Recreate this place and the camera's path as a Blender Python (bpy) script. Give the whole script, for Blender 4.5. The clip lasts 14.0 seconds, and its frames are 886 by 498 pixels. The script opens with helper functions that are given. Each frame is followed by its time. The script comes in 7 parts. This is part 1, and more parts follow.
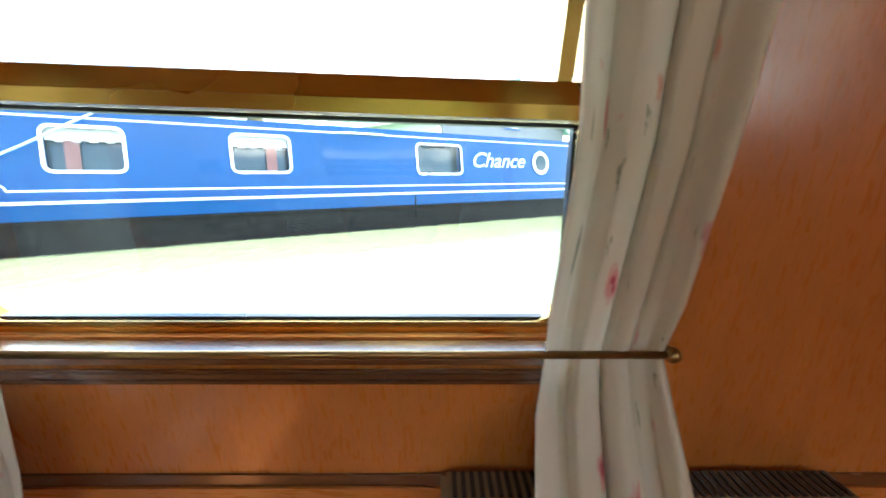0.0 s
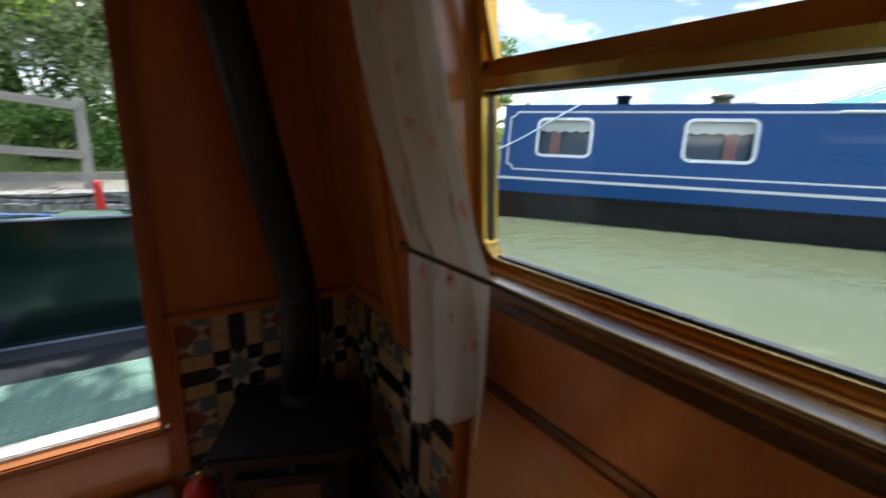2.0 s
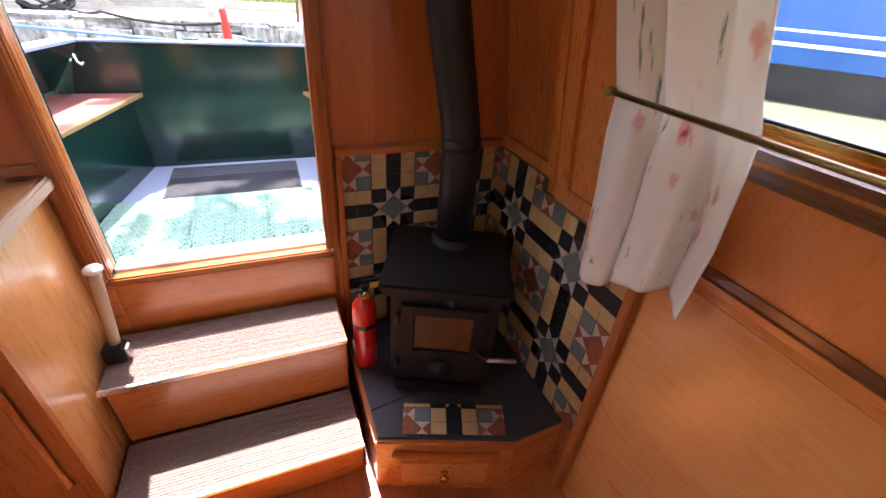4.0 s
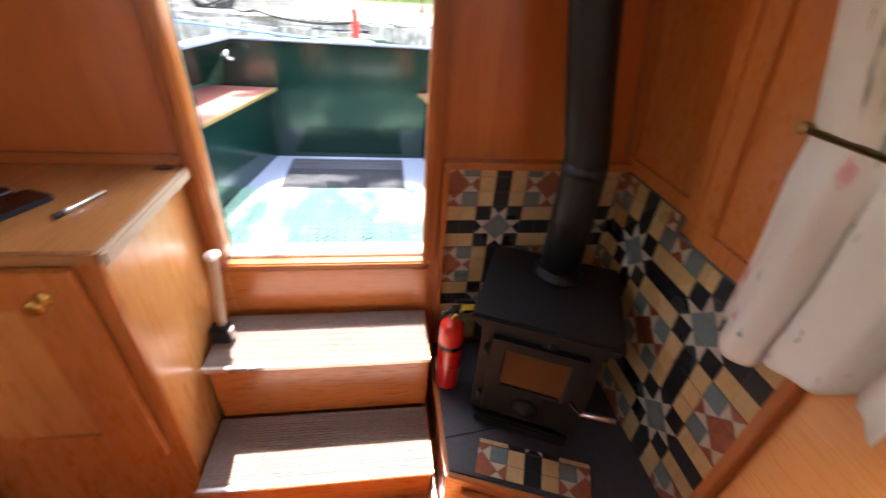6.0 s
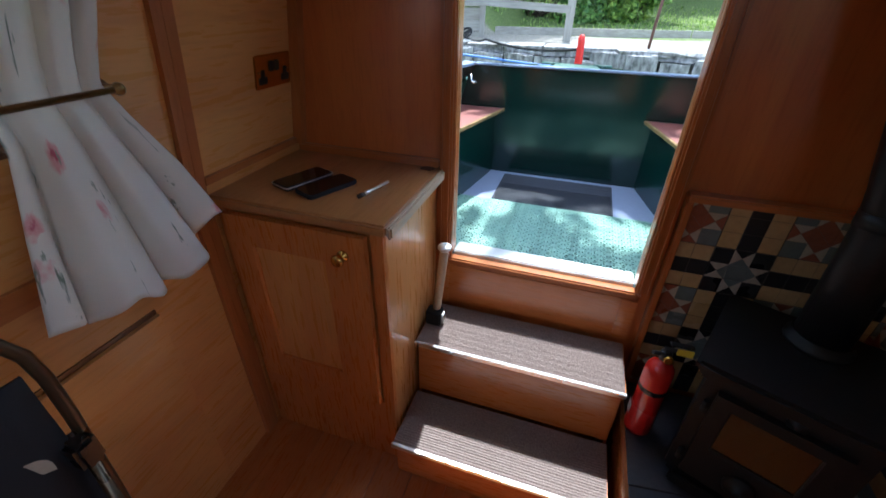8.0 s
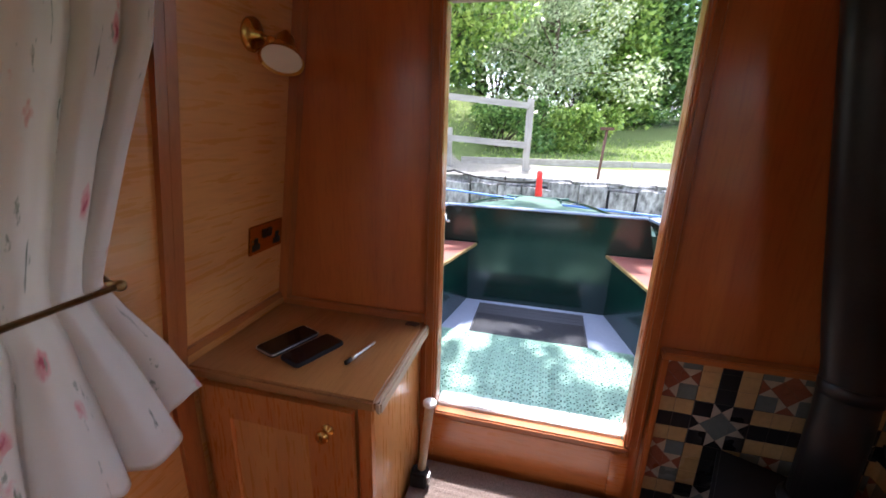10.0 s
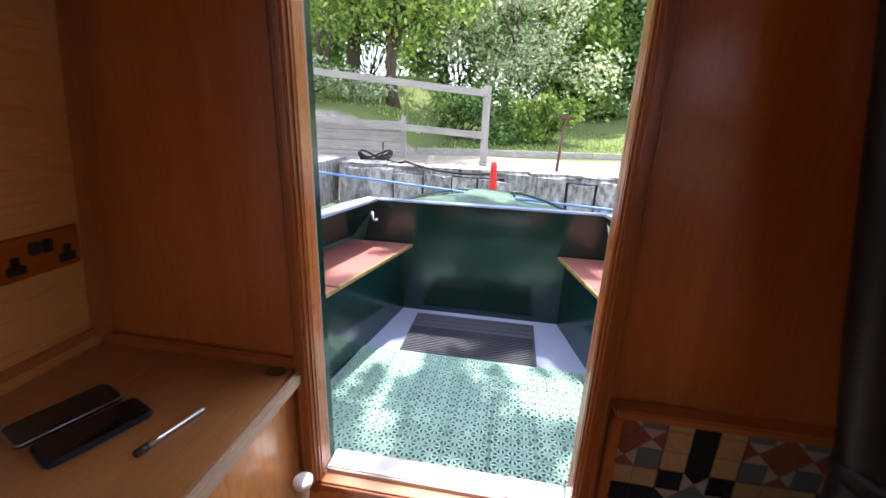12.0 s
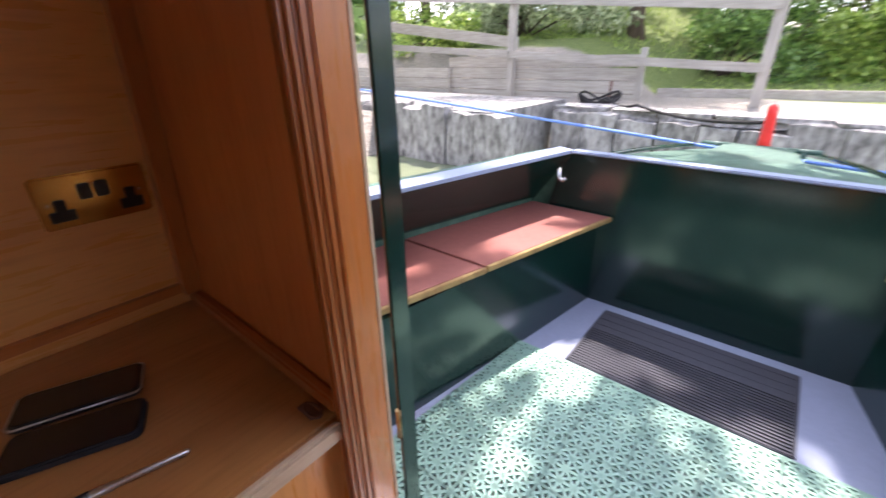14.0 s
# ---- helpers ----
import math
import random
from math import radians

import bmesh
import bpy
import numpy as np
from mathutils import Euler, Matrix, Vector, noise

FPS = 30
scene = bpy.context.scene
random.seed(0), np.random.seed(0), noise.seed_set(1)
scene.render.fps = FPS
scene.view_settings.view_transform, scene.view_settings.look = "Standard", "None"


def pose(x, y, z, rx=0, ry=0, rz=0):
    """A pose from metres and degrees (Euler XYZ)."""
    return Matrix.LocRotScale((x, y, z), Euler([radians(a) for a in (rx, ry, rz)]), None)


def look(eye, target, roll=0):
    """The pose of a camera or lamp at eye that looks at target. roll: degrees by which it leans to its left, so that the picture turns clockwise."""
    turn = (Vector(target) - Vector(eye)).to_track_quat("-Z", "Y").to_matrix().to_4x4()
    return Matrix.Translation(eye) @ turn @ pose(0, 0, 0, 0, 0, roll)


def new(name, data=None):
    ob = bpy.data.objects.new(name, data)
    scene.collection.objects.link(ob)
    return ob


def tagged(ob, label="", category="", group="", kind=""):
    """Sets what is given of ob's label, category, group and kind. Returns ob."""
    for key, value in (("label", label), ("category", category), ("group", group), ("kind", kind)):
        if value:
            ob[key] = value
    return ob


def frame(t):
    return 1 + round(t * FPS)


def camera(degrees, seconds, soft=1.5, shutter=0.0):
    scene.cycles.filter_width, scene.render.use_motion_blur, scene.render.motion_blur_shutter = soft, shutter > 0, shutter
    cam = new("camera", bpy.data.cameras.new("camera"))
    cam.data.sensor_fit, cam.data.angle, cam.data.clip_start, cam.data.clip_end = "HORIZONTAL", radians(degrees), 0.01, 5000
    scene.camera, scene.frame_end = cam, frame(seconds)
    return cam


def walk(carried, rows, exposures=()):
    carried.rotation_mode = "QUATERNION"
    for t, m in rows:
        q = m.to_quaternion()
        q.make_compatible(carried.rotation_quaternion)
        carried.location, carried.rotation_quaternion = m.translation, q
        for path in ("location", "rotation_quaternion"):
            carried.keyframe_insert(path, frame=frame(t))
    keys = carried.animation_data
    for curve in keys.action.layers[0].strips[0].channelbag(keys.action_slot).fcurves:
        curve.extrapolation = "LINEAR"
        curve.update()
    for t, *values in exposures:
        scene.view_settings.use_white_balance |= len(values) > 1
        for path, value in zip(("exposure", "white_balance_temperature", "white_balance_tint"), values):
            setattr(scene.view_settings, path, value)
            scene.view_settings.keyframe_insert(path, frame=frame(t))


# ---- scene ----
cam = camera(94.4, 14.0, shutter=0.5)
PATH = [
    (0, (0.272, -1.403, 1.417), (2.238, -1.417, 1.053), 0.2),
    (0.5, (0.284, -1.338, 1.425), (2.259, -1.196, 1.144), -0.5),
    (1, (0.351, -1.312, 1.416), (2.194, -0.6, 1.107), 1.9),
    (1.5, (0.379, -1.349, 1.409), (1.891, -0.096, 1.031), 3.6),
    (2, (0.33, -1.316, 1.394), (1.446, 0.279, 0.937), 2.3),
    (2.5, (0.247, -1.24, 1.391), (1.08, 0.44, 0.695), 3.9),
    (3, (0.202, -1.238, 1.368), (0.938, 0.397, 0.481), 4.2),
    (5.5, (0.149, -1.048, 1.318), (0.775, 0.461, 0.166), 4.3),
    (6, (0.152, -1.054, 1.336), (0.431, 0.589, 0.23), 4.6),
    (6.5, (0.155, -1.075, 1.306), (-0.009, 0.522, 0.114), 3.7),
    (7, (0.141, -1.103, 1.297), (-0.233, 0.423, 0.059), 2.0),
    (7.5, (0.085, -1.114, 1.318), (-0.36, 0.459, 0.167), 1.9),
    (8, (0.02, -1.117, 1.337), (-0.501, 0.502, 0.284), 1.0),
    (10.5, (-0.035, -1.084, 1.497), (-0.376, 0.816, 0.972), 0.4),
    (11, (-0.005, -1.014, 1.483), (-0.132, 0.914, 0.966), 1.5),
    (11.5, (0.069, -0.862, 1.46), (-0.168, 1.053, 0.934), 2.8),
    (12, (0.081, -0.723, 1.434), (-0.218, 1.157, 0.82), 2.2),
    (12.5, (0.035, -0.547, 1.417), (-0.241, 1.341, 0.816), 1.4),
    (13, (0.038, -0.429, 1.391), (-0.368, 1.397, 0.685), 0.8),
    (13.5, (0.053, -0.292, 1.365), (-0.753, 1.356, 0.569), 1.4),
    (14, (0.041, -0.242, 1.35), (-1.125, 1.145, 0.503), -1.0),
]
# seconds, stops, kelvin, tint
EXPOSURES = [(0, 2.75, 6100, 0), (0.5, 2.1, 6000, -2), (1.0, 1.1, 6100, 4), (1.5, 0.7, 6200, 8), (2.0, 0.7, 6300, 10), (2.5, 0.9, 6400, 16), (3.0, 1.75, 6500, 28), (5.5, 3.2, 6700, 16), (6.5, 3.2, 6700, 14),
             (7.0, 2.25, 6100, 12), (7.5, 1.55, 5400, 6), (8.2, 1.6, 5400, 6), (10.5, 2.1, 6250, 20), (11, 2.1, 6300, 20), (12.5, 1.7, 6350, 22), (13, 1.85, 6450, 22), (14, 1.75, 6550, 26)]
walk(cam, [(t, look(eye, target, roll)) for t, eye, target, roll in PATH], EXPOSURES)

# ---- world, sun, exposure ----
SUN_WAY = Vector((-0.03, 0.40, 0.915)).normalized()
world = bpy.data.worlds.new("sky")
scene.world = world
world.use_nodes = True
wn = world.node_tree
sky = wn.nodes.new("ShaderNodeTexSky")
sky.sky_type = "NISHITA"
sky.sun_disc = False
sky.sun_elevation = math.asin(SUN_WAY.z)
sky.sun_rotation = math.atan2(SUN_WAY.x, SUN_WAY.y)
# soft clouds over the blue
wtc = wn.nodes.new("ShaderNodeTexCoord")
wmap = wn.nodes.new("ShaderNodeMapping")
wmap.inputs["Scale"].default_value = (1.6, 1.6, 4.5)
wno = wn.nodes.new("ShaderNodeTexNoise")
wno.inputs["Scale"].default_value = 2.2
wno.inputs["Detail"].default_value = 7
wno.inputs["Roughness"].default_value = 0.55
wcr = wn.nodes.new("ShaderNodeValToRGB")
wcr.color_ramp.elements[0].position = 0.47
wcr.color_ramp.elements[1].position = 0.60
wmx = wn.nodes.new("ShaderNodeMix")
wmx.data_type = "RGBA"
wmx.inputs[7].default_value = (11.0, 11.3, 11.8, 1)
wn.links.new(wtc.outputs["Generated"], wmap.inputs["Vector"])
wn.links.new(wmap.outputs[0], wno.inputs["Vector"])
wn.links.new(wno.outputs[0], wcr.inputs[0])
wn.links.new(wcr.outputs[0], wmx.inputs[0])
wn.links.new(sky.outputs[0], wmx.inputs[6])
bg = wn.nodes["Background"]
wn.links.new(wmx.outputs[2], bg.inputs[0])
bg.inputs[1].default_value = 0.15

sun_data = bpy.data.lights.new("sun", "SUN")
sun_data.energy = 3.8
sun_data.angle = radians(0.53)
sun_data.color = (1.0, 0.95, 0.87)
scene.cycles.max_bounces, scene.cycles.diffuse_bounces, scene.cycles.transparent_max_bounces = 16, 10, 16
sun = new("sun", sun_data)
sun.matrix_world = look((0, 0, 30), Vector((0, 0, 30)) - SUN_WAY)

# added fill lamps: sky light by two unseen after windows behind the walk
for side, name in ((1, "starboard_fill_light"), (-1, "port_fill_light")):
    al = bpy.data.lights.new(name, "AREA")
    al.shape, al.size, al.size_y, al.energy, al.color = "RECTANGLE", 0.88, 0.55, 1.3 if side > 0 else 0.8, (0.93, 0.97, 1.0)
    lamp = new(name, al)
    lamp.matrix_world = look((side * 0.96, -2.86, 1.50), (0, -2.86, 1.35))


# ---- materials ----
def mat(name, color, rough=0.5, metal=0.0, spec=0.5, grain=0.0, grain_scale=20.0, stretch=(1, 1, 1), bump=0.0,
        color2=None, blotch=0.0, blotch_scale=3.0, coat=0.0, per_piece=0.0, bump_scale=None):
    """A procedural surface: base colour, fine grain towards color2, broad blotches, relief, and a shift from piece to piece."""
    m = bpy.data.materials.new(name)
    m.use_nodes = True
    nt = m.node_tree
    b = nt.nodes["Principled BSDF"]
    b.inputs["Roughness"].default_value = rough
    b.inputs["Metallic"].default_value = metal
    b.inputs["Specular IOR Level"].default_value = spec
    b.inputs["Coat Weight"].default_value = coat
    b.inputs["Coat Roughness"].default_value = 0.12
    tc = nt.nodes.new("ShaderNodeTexCoord")
    mp = nt.nodes.new("ShaderNodeMapping")
    mp.inputs["Scale"].default_value = stretch
    geo = nt.nodes.new("ShaderNodeNewGeometry")
    nt.links.new(geo.outputs["Position"], mp.inputs["Vector"])
    n1 = nt.nodes.new("ShaderNodeTexNoise")
    n1.inputs["Scale"].default_value = grain_scale
    n1.inputs["Detail"].default_value = 6
    n1.inputs["Roughness"].default_value = 0.6
    nt.links.new(mp.outputs[0], n1.inputs["Vector"])
    n2 = nt.nodes.new("ShaderNodeTexNoise")
    n2.inputs["Scale"].default_value = blotch_scale
    n2.inputs["Detail"].default_value = 4
    nt.links.new(geo.outputs["Position"], n2.inputs["Vector"])
    c2 = color2 or tuple(v * 0.6 for v in color)
    mix = nt.nodes.new("ShaderNodeMix")
    mix.data_type = "RGBA"
    mix.inputs[6].default_value = (*color, 1)
    mix.inputs[7].default_value = (*c2, 1)
    mr = nt.nodes.new("ShaderNodeMapRange")
    mr.inputs[1].default_value, mr.inputs[2].default_value = 0.35, 0.7
    mr.inputs[3].default_value, mr.inputs[4].default_value = 0.0, grain
    nt.links.new(n1.outputs[0], mr.inputs[0])
    nt.links.new(mr.outputs[0], mix.inputs[0])
    hsv = nt.nodes.new("ShaderNodeHueSaturation")
    nt.links.new(mix.outputs[2], hsv.inputs["Color"])
    add = nt.nodes.new("ShaderNodeMath")
    add.operation = "MULTIPLY_ADD"
    add.inputs[1].default_value = 2 * blotch
    add.inputs[2].default_value = 1.0 - blotch
    nt.links.new(n2.outputs[0], add.inputs[0])
    if per_piece:
        oi = nt.nodes.new("ShaderNodeObjectInfo")
        pp = nt.nodes.new("ShaderNodeMath")
        pp.operation = "MULTIPLY_ADD"
        pp.inputs[1].default_value = 2 * per_piece
        pp.inputs[2].default_value = -per_piece
        nt.links.new(oi.outputs["Random"], pp.inputs[0])
        ad = nt.nodes.new("ShaderNodeMath")
        nt.links.new(add.outputs[0], ad.inputs[0])
        nt.links.new(pp.outputs[0], ad.inputs[1])
        nt.links.new(ad.outputs[0], hsv.inputs["Value"])
    else:
        nt.links.new(add.outputs[0], hsv.inputs["Value"])
    nt.links.new(hsv.outputs[0], b.inputs["Base Color"])
    rr = nt.nodes.new("ShaderNodeMath")
    rr.operation = "MULTIPLY_ADD"
    rr.inputs[1].default_value = 0.25
    rr.inputs[2].default_value = rough - 0.12
    rr.use_clamp = True
    nt.links.new(n2.outputs[0], rr.inputs[0])
    nt.links.new(rr.outputs[0], b.inputs["Roughness"])
    if bump:
        bp = nt.nodes.new("ShaderNodeBump")
        bp.inputs["Strength"].default_value = 1.0
        bp.inputs["Distance"].default_value = bump
        nt.links.new(n1.outputs[0], bp.inputs["Height"])
        nt.links.new(bp.outputs[0], b.inputs["Normal"])
    return m


def wood(name, color, color2, along, rough=0.25, scale=9.0, coat=0.5, figure=0.55, pores=0.3):
    """Varnished timber with long grain lines and broad figure along one axis."""
    m = bpy.data.materials.new(name)
    m.use_nodes = True
    nt = m.node_tree
    b = nt.nodes["Principled BSDF"]
    geo = nt.nodes.new("ShaderNodeNewGeometry")
    oi = nt.nodes.new("ShaderNodeObjectInfo")
    sh = nt.nodes.new("ShaderNodeVectorMath")
    sh.operation = "MULTIPLY_ADD"
    sh.inputs[1].default_value = (7.3, 3.1, 5.7)
    cx = nt.nodes.new("ShaderNodeCombineXYZ")
    for i in range(3):
        nt.links.new(oi.outputs["Random"], cx.inputs[i])
    nt.links.new(cx.outputs[0], sh.inputs[0])
    nt.links.new(geo.outputs["Position"], sh.inputs[2])
    mp = nt.nodes.new("ShaderNodeMapping")
    st = [1.0, 1.0, 1.0]
    st["xyz".index(along)] = 0.09
    mp.inputs["Scale"].default_value = st
    nt.links.new(sh.outputs[0], mp.inputs["Vector"])
    big = nt.nodes.new("ShaderNodeTexNoise")
    big.inputs["Scale"].default_value = scale
    big.inputs["Detail"].default_value = 3
    big.inputs["Distortion"].default_value = 1.2
    fine = nt.nodes.new("ShaderNodeTexNoise")
    fine.inputs["Scale"].default_value = scale * 16
    fine.inputs["Detail"].default_value = 5
    nt.links.new(mp.outputs[0], big.inputs["Vector"])
    nt.links.new(mp.outputs[0], fine.inputs["Vector"])
    m1 = nt.nodes.new("ShaderNodeMix")
    m1.data_type = "RGBA"
    m1.inputs[6].default_value = (*color, 1)
    m1.inputs[7].default_value = (*color2, 1)
    r1 = nt.nodes.new("ShaderNodeMapRange")
    r1.inputs[1].default_value, r1.inputs[2].default_value = 0.35, 0.68
    r1.inputs[4].default_value = figure
    nt.links.new(big.outputs[0], r1.inputs[0])
    nt.links.new(r1.outputs[0], m1.inputs[0])
    m2 = nt.nodes.new("ShaderNodeMix")
    m2.data_type = "RGBA"
    m2.inputs[7].default_value = (*[c * 0.55 for c in color2], 1)
    r2 = nt.nodes.new("ShaderNodeMapRange")
    r2.inputs[1].default_value, r2.inputs[2].default_value = 0.5, 0.78
    r2.inputs[4].default_value = pores
    nt.links.new(fine.outputs[0], r2.inputs[0])
    nt.links.new(r2.outputs[0], m2.inputs[0])
    nt.links.new(m1.outputs[2], m2.inputs[6])
    nt.links.new(m2.outputs[2], b.inputs["Base Color"])
    r3 = nt.nodes.new("ShaderNodeMapRange")
    r3.inputs[3].default_value, r3.inputs[4].default_value = rough - 0.06, rough + 0.14
    nt.links.new(fine.outputs[0], r3.inputs[0])
    nt.links.new(r3.outputs[0], b.inputs["Roughness"])
    b.inputs["Coat Weight"].default_value = coat
    b.inputs["Coat Roughness"].default_value = 0.18
    bp = nt.nodes.new("ShaderNodeBump")
    bp.inputs["Strength"].default_value = 0.5
    bp.inputs["Distance"].default_value = 0.0006
    nt.links.new(fine.outputs[0], bp.inputs["Height"])
    nt.links.new(bp.outputs[0], b.inputs["Normal"])
    return m


def glass(name, tint=(1, 1, 1), rough=0.0, base=0.05):
    m = bpy.data.materials.new(name)
    m.use_nodes = True
    nt = m.node_tree
    nt.nodes.remove(nt.nodes["Principled BSDF"])
    tr = nt.nodes.new("ShaderNodeBsdfTransparent")
    tr.inputs[0].default_value = (*tint, 1)
    gl = nt.nodes.new("ShaderNodeBsdfGlossy")
    gl.inputs["Roughness"].default_value = rough
    lw = nt.nodes.new("ShaderNodeLayerWeight")
    pw = nt.nodes.new("ShaderNodeMath")
    pw.operation = "POWER"
    pw.inputs[1].default_value = 4.0
    nt.links.new(lw.outputs["Facing"], pw.inputs[0])
    fr = nt.nodes.new("ShaderNodeMath")
    fr.operation = "MULTIPLY_ADD"
    fr.inputs[1].default_value, fr.inputs[2].default_value = 0.7, base
    nt.links.new(pw.outputs[0], fr.inputs[0])
    mx = nt.nodes.new("ShaderNodeMixShader")
    nt.links.new(fr.outputs[0], mx.inputs[0])
    nt.links.new(tr.outputs[0], mx.inputs[1])
    nt.links.new(gl.outputs[0], mx.inputs[2])
    nt.links.new(mx.outputs[0], nt.nodes["Material Output"].inputs[0])
    return m


OAK_Z = wood("varnished_oak_upright", (0.55, 0.188, 0.042), (0.405, 0.108, 0.022), "z")
OAK_Y = wood("varnished_oak_fore_aft", (0.55, 0.188, 0.042), (0.405, 0.108, 0.022), "y")
OAK_X = wood("varnished_oak_across", (0.55, 0.188, 0.042), (0.405, 0.108, 0.022), "x")
PLY_Z = wood("pale_ply_upright", (0.66, 0.31, 0.092), (0.54, 0.215, 0.058), "z", figure=0.7, scale=5)
PLY_Y = wood("pale_ply_fore_aft", (0.66, 0.31, 0.092), (0.54, 0.215, 0.058), "y", figure=0.7, scale=5)
RED_Z = wood("red_stained_bulkhead_upright", (0.50, 0.148, 0.031), (0.37, 0.088, 0.017), "z", rough=0.34)
TRIM_Z = wood("moulded_trim_upright", (0.43, 0.138, 0.032), (0.29, 0.078, 0.016), "z", rough=0.28)
TRIM_Y = wood("moulded_trim_fore_aft", (0.43, 0.138, 0.032), (0.29, 0.078, 0.016), "y", rough=0.28)
TRIM_X = wood("moulded_trim_across", (0.43, 0.138, 0.032), (0.29, 0.078, 0.016), "x", rough=0.28)
DARK_Y = wood("dark_varnished_ledge", (0.15, 0.058, 0.022), (0.085, 0.03, 0.012), "y", rough=0.2, coat=0.7)
TOP_Y = wood("worn_cabinet_top", (0.42, 0.19, 0.06), (0.30, 0.12, 0.034), "y", rough=0.36)
PALE_EDGE = wood("bare_pale_edge", (0.55, 0.42, 0.29), (0.42, 0.30, 0.19), "y", rough=0.5, coat=0.0)
FLOOR_Y = wood("oak_floorboards", (0.47, 0.165, 0.045), (0.35, 0.10, 0.024), "y", rough=0.25)
CEIL = wood("ceiling_ply", (0.56, 0.27, 0.085), (0.44, 0.18, 0.05), "y")
CARPET = mat("grey_brown_carpet", (0.37, 0.305, 0.28), rough=0.95, spec=0.1, grain=0.8, grain_scale=260, bump=0.003, color2=(0.155, 0.118, 0.105), blotch=0.12)
BRASS = mat("polished_brass", (0.62, 0.38, 0.095), rough=0.24, metal=1.0, grain=0.3, grain_scale=60, stretch=(1, 0.1, 1), blotch=0.1)
OLDBRASS = mat("worn_brass", (0.34, 0.23, 0.10), rough=0.32, metal=1.0, grain=0.5, grain_scale=90, blotch=0.15)
BLACKIRON = mat("black_stove_iron", (0.007, 0.007, 0.0075), rough=0.5, spec=0.3, grain=0.5, grain_scale=180, bump=0.0004, color2=(0.016, 0.015, 0.014), blotch=0.15)
FLUEPAINT = mat("matt_black_flue", (0.008, 0.008, 0.009), rough=0.42, spec=0.35, grain=0.4, grain_scale=120, color2=(0.016, 0.016, 0.016), bump=0.0002)
SLATE = mat("dark_slate", (0.035, 0.038, 0.045), rough=0.35, grain=0.5, grain_scale=60, color2=(0.06, 0.062, 0.07), bump=0.0008, blotch=0.2)
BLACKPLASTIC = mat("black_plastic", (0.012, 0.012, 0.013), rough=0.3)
PHONEGLASS = mat("phone_glass", (0.006, 0.006, 0.008), rough=0.06, spec=0.6)
STEEL = mat("brushed_steel", (0.62, 0.62, 0.62), rough=0.28, metal=1.0, grain=0.2, grain_scale=200)
GREENSTEEL = mat("dark_green_gloss_paint", (0.004, 0.026, 0.020), rough=0.2, spec=0.5, grain=0.25, grain_scale=35, color2=(0.007, 0.036, 0.028), blotch=0.15, coat=0.45, bump=0.0002)
GREENDECK = mat("weathered_green_deck_paint", (0.030, 0.088, 0.062), rough=0.55, grain=0.6, grain_scale=30, color2=(0.105, 0.185, 0.135), blotch=0.5, blotch_scale=5, bump=0.0004)
GREYPAINT = mat("pale_blue_grey_deck_paint", (0.36, 0.42, 0.56), rough=0.45, grain=0.35, grain_scale=50, color2=(0.28, 0.33, 0.45), blotch=0.15, bump=0.0003)
GUNPAINT = mat("blue_grey_gunwale_paint", (0.30, 0.36, 0.48), rough=0.35, grain=0.3, grain_scale=60, color2=(0.22, 0.27, 0.38), blotch=0.2)
MATRUBBER = mat("dark_ribbed_rubber", (0.055, 0.06, 0.075), rough=0.7, grain=0.5, grain_scale=160, color2=(0.09, 0.095, 0.11), blotch=0.2, bump=0.0006)
GREENTILE = mat("sea_green_plastic_tile", (0.29, 0.50, 0.40), rough=0.5, grain=0.3, grain_scale=70, color2=(0.21, 0.40, 0.31), blotch=0.12, per_piece=0.06)
SEATRED = mat("faded_red_brown_bench_paint", (0.28, 0.10, 0.078), rough=0.5, grain=0.5, grain_scale=40, color2=(0.20, 0.07, 0.055), blotch=0.3, bump=0.0004)
SEATEDGE = mat("yellow_painted_edge", (0.40, 0.27, 0.10), rough=0.55, grain=0.8, grain_scale=28, color2=(0.20, 0.11, 0.045))
REDMETAL = mat("red_painted_metal", (0.62, 0.02, 0.015), rough=0.28, coat=0.5, grain=0.15, grain_scale=40)
REDPIN = mat("bright_red_paint", (0.80, 0.035, 0.025), rough=0.35)
YELLOW = mat("yellow_tag", (0.75, 0.62, 0.05), rough=0.5)
WHITEPAINT = mat("white_paint", (0.78, 0.78, 0.76), rough=0.4, grain=0.2, grain_scale=40)
ENAMEL = mat("cream_lamp_reflector", (0.85, 0.82, 0.72), rough=0.3)
BLUEPAINT = mat("mid_blue_boat_paint", (0.006, 0.066, 0.23), rough=0.38, spec=0.3, grain=0.35, grain_scale=9, color2=(0.010, 0.092, 0.29), blotch=0.18, blotch_scale=1.2, coat=0.12, bump=0.0005)
HULLBLACK = mat("bitumen_black_hull", (0.008, 0.0085, 0.010), rough=0.8, spec=0.2, grain=0.7, grain_scale=14, color2=(0.032, 0.031, 0.029), blotch=0.3, bump=0.002)
LINEWHITE = mat("pale_coach_line", (0.72, 0.76, 0.80), rough=0.4)
ALU = mat("pale_window_alloy", (0.75, 0.78, 0.78), rough=0.3, metal=0.6)
DARKGLASS = mat("dark_boat_window_glass", (0.02, 0.035, 0.035), rough=0.05, spec=0.8)
ROPEBLUE = mat("blue_polypropylene_rope", (0.10, 0.22, 0.62), rough=0.6, grain=0.5, grain_scale=300, color2=(0.25, 0.4, 0.75))
ROPEBLACK = mat("black_mooring_rope", (0.02, 0.019, 0.018), rough=0.85, grain=0.4, grain_scale=300)
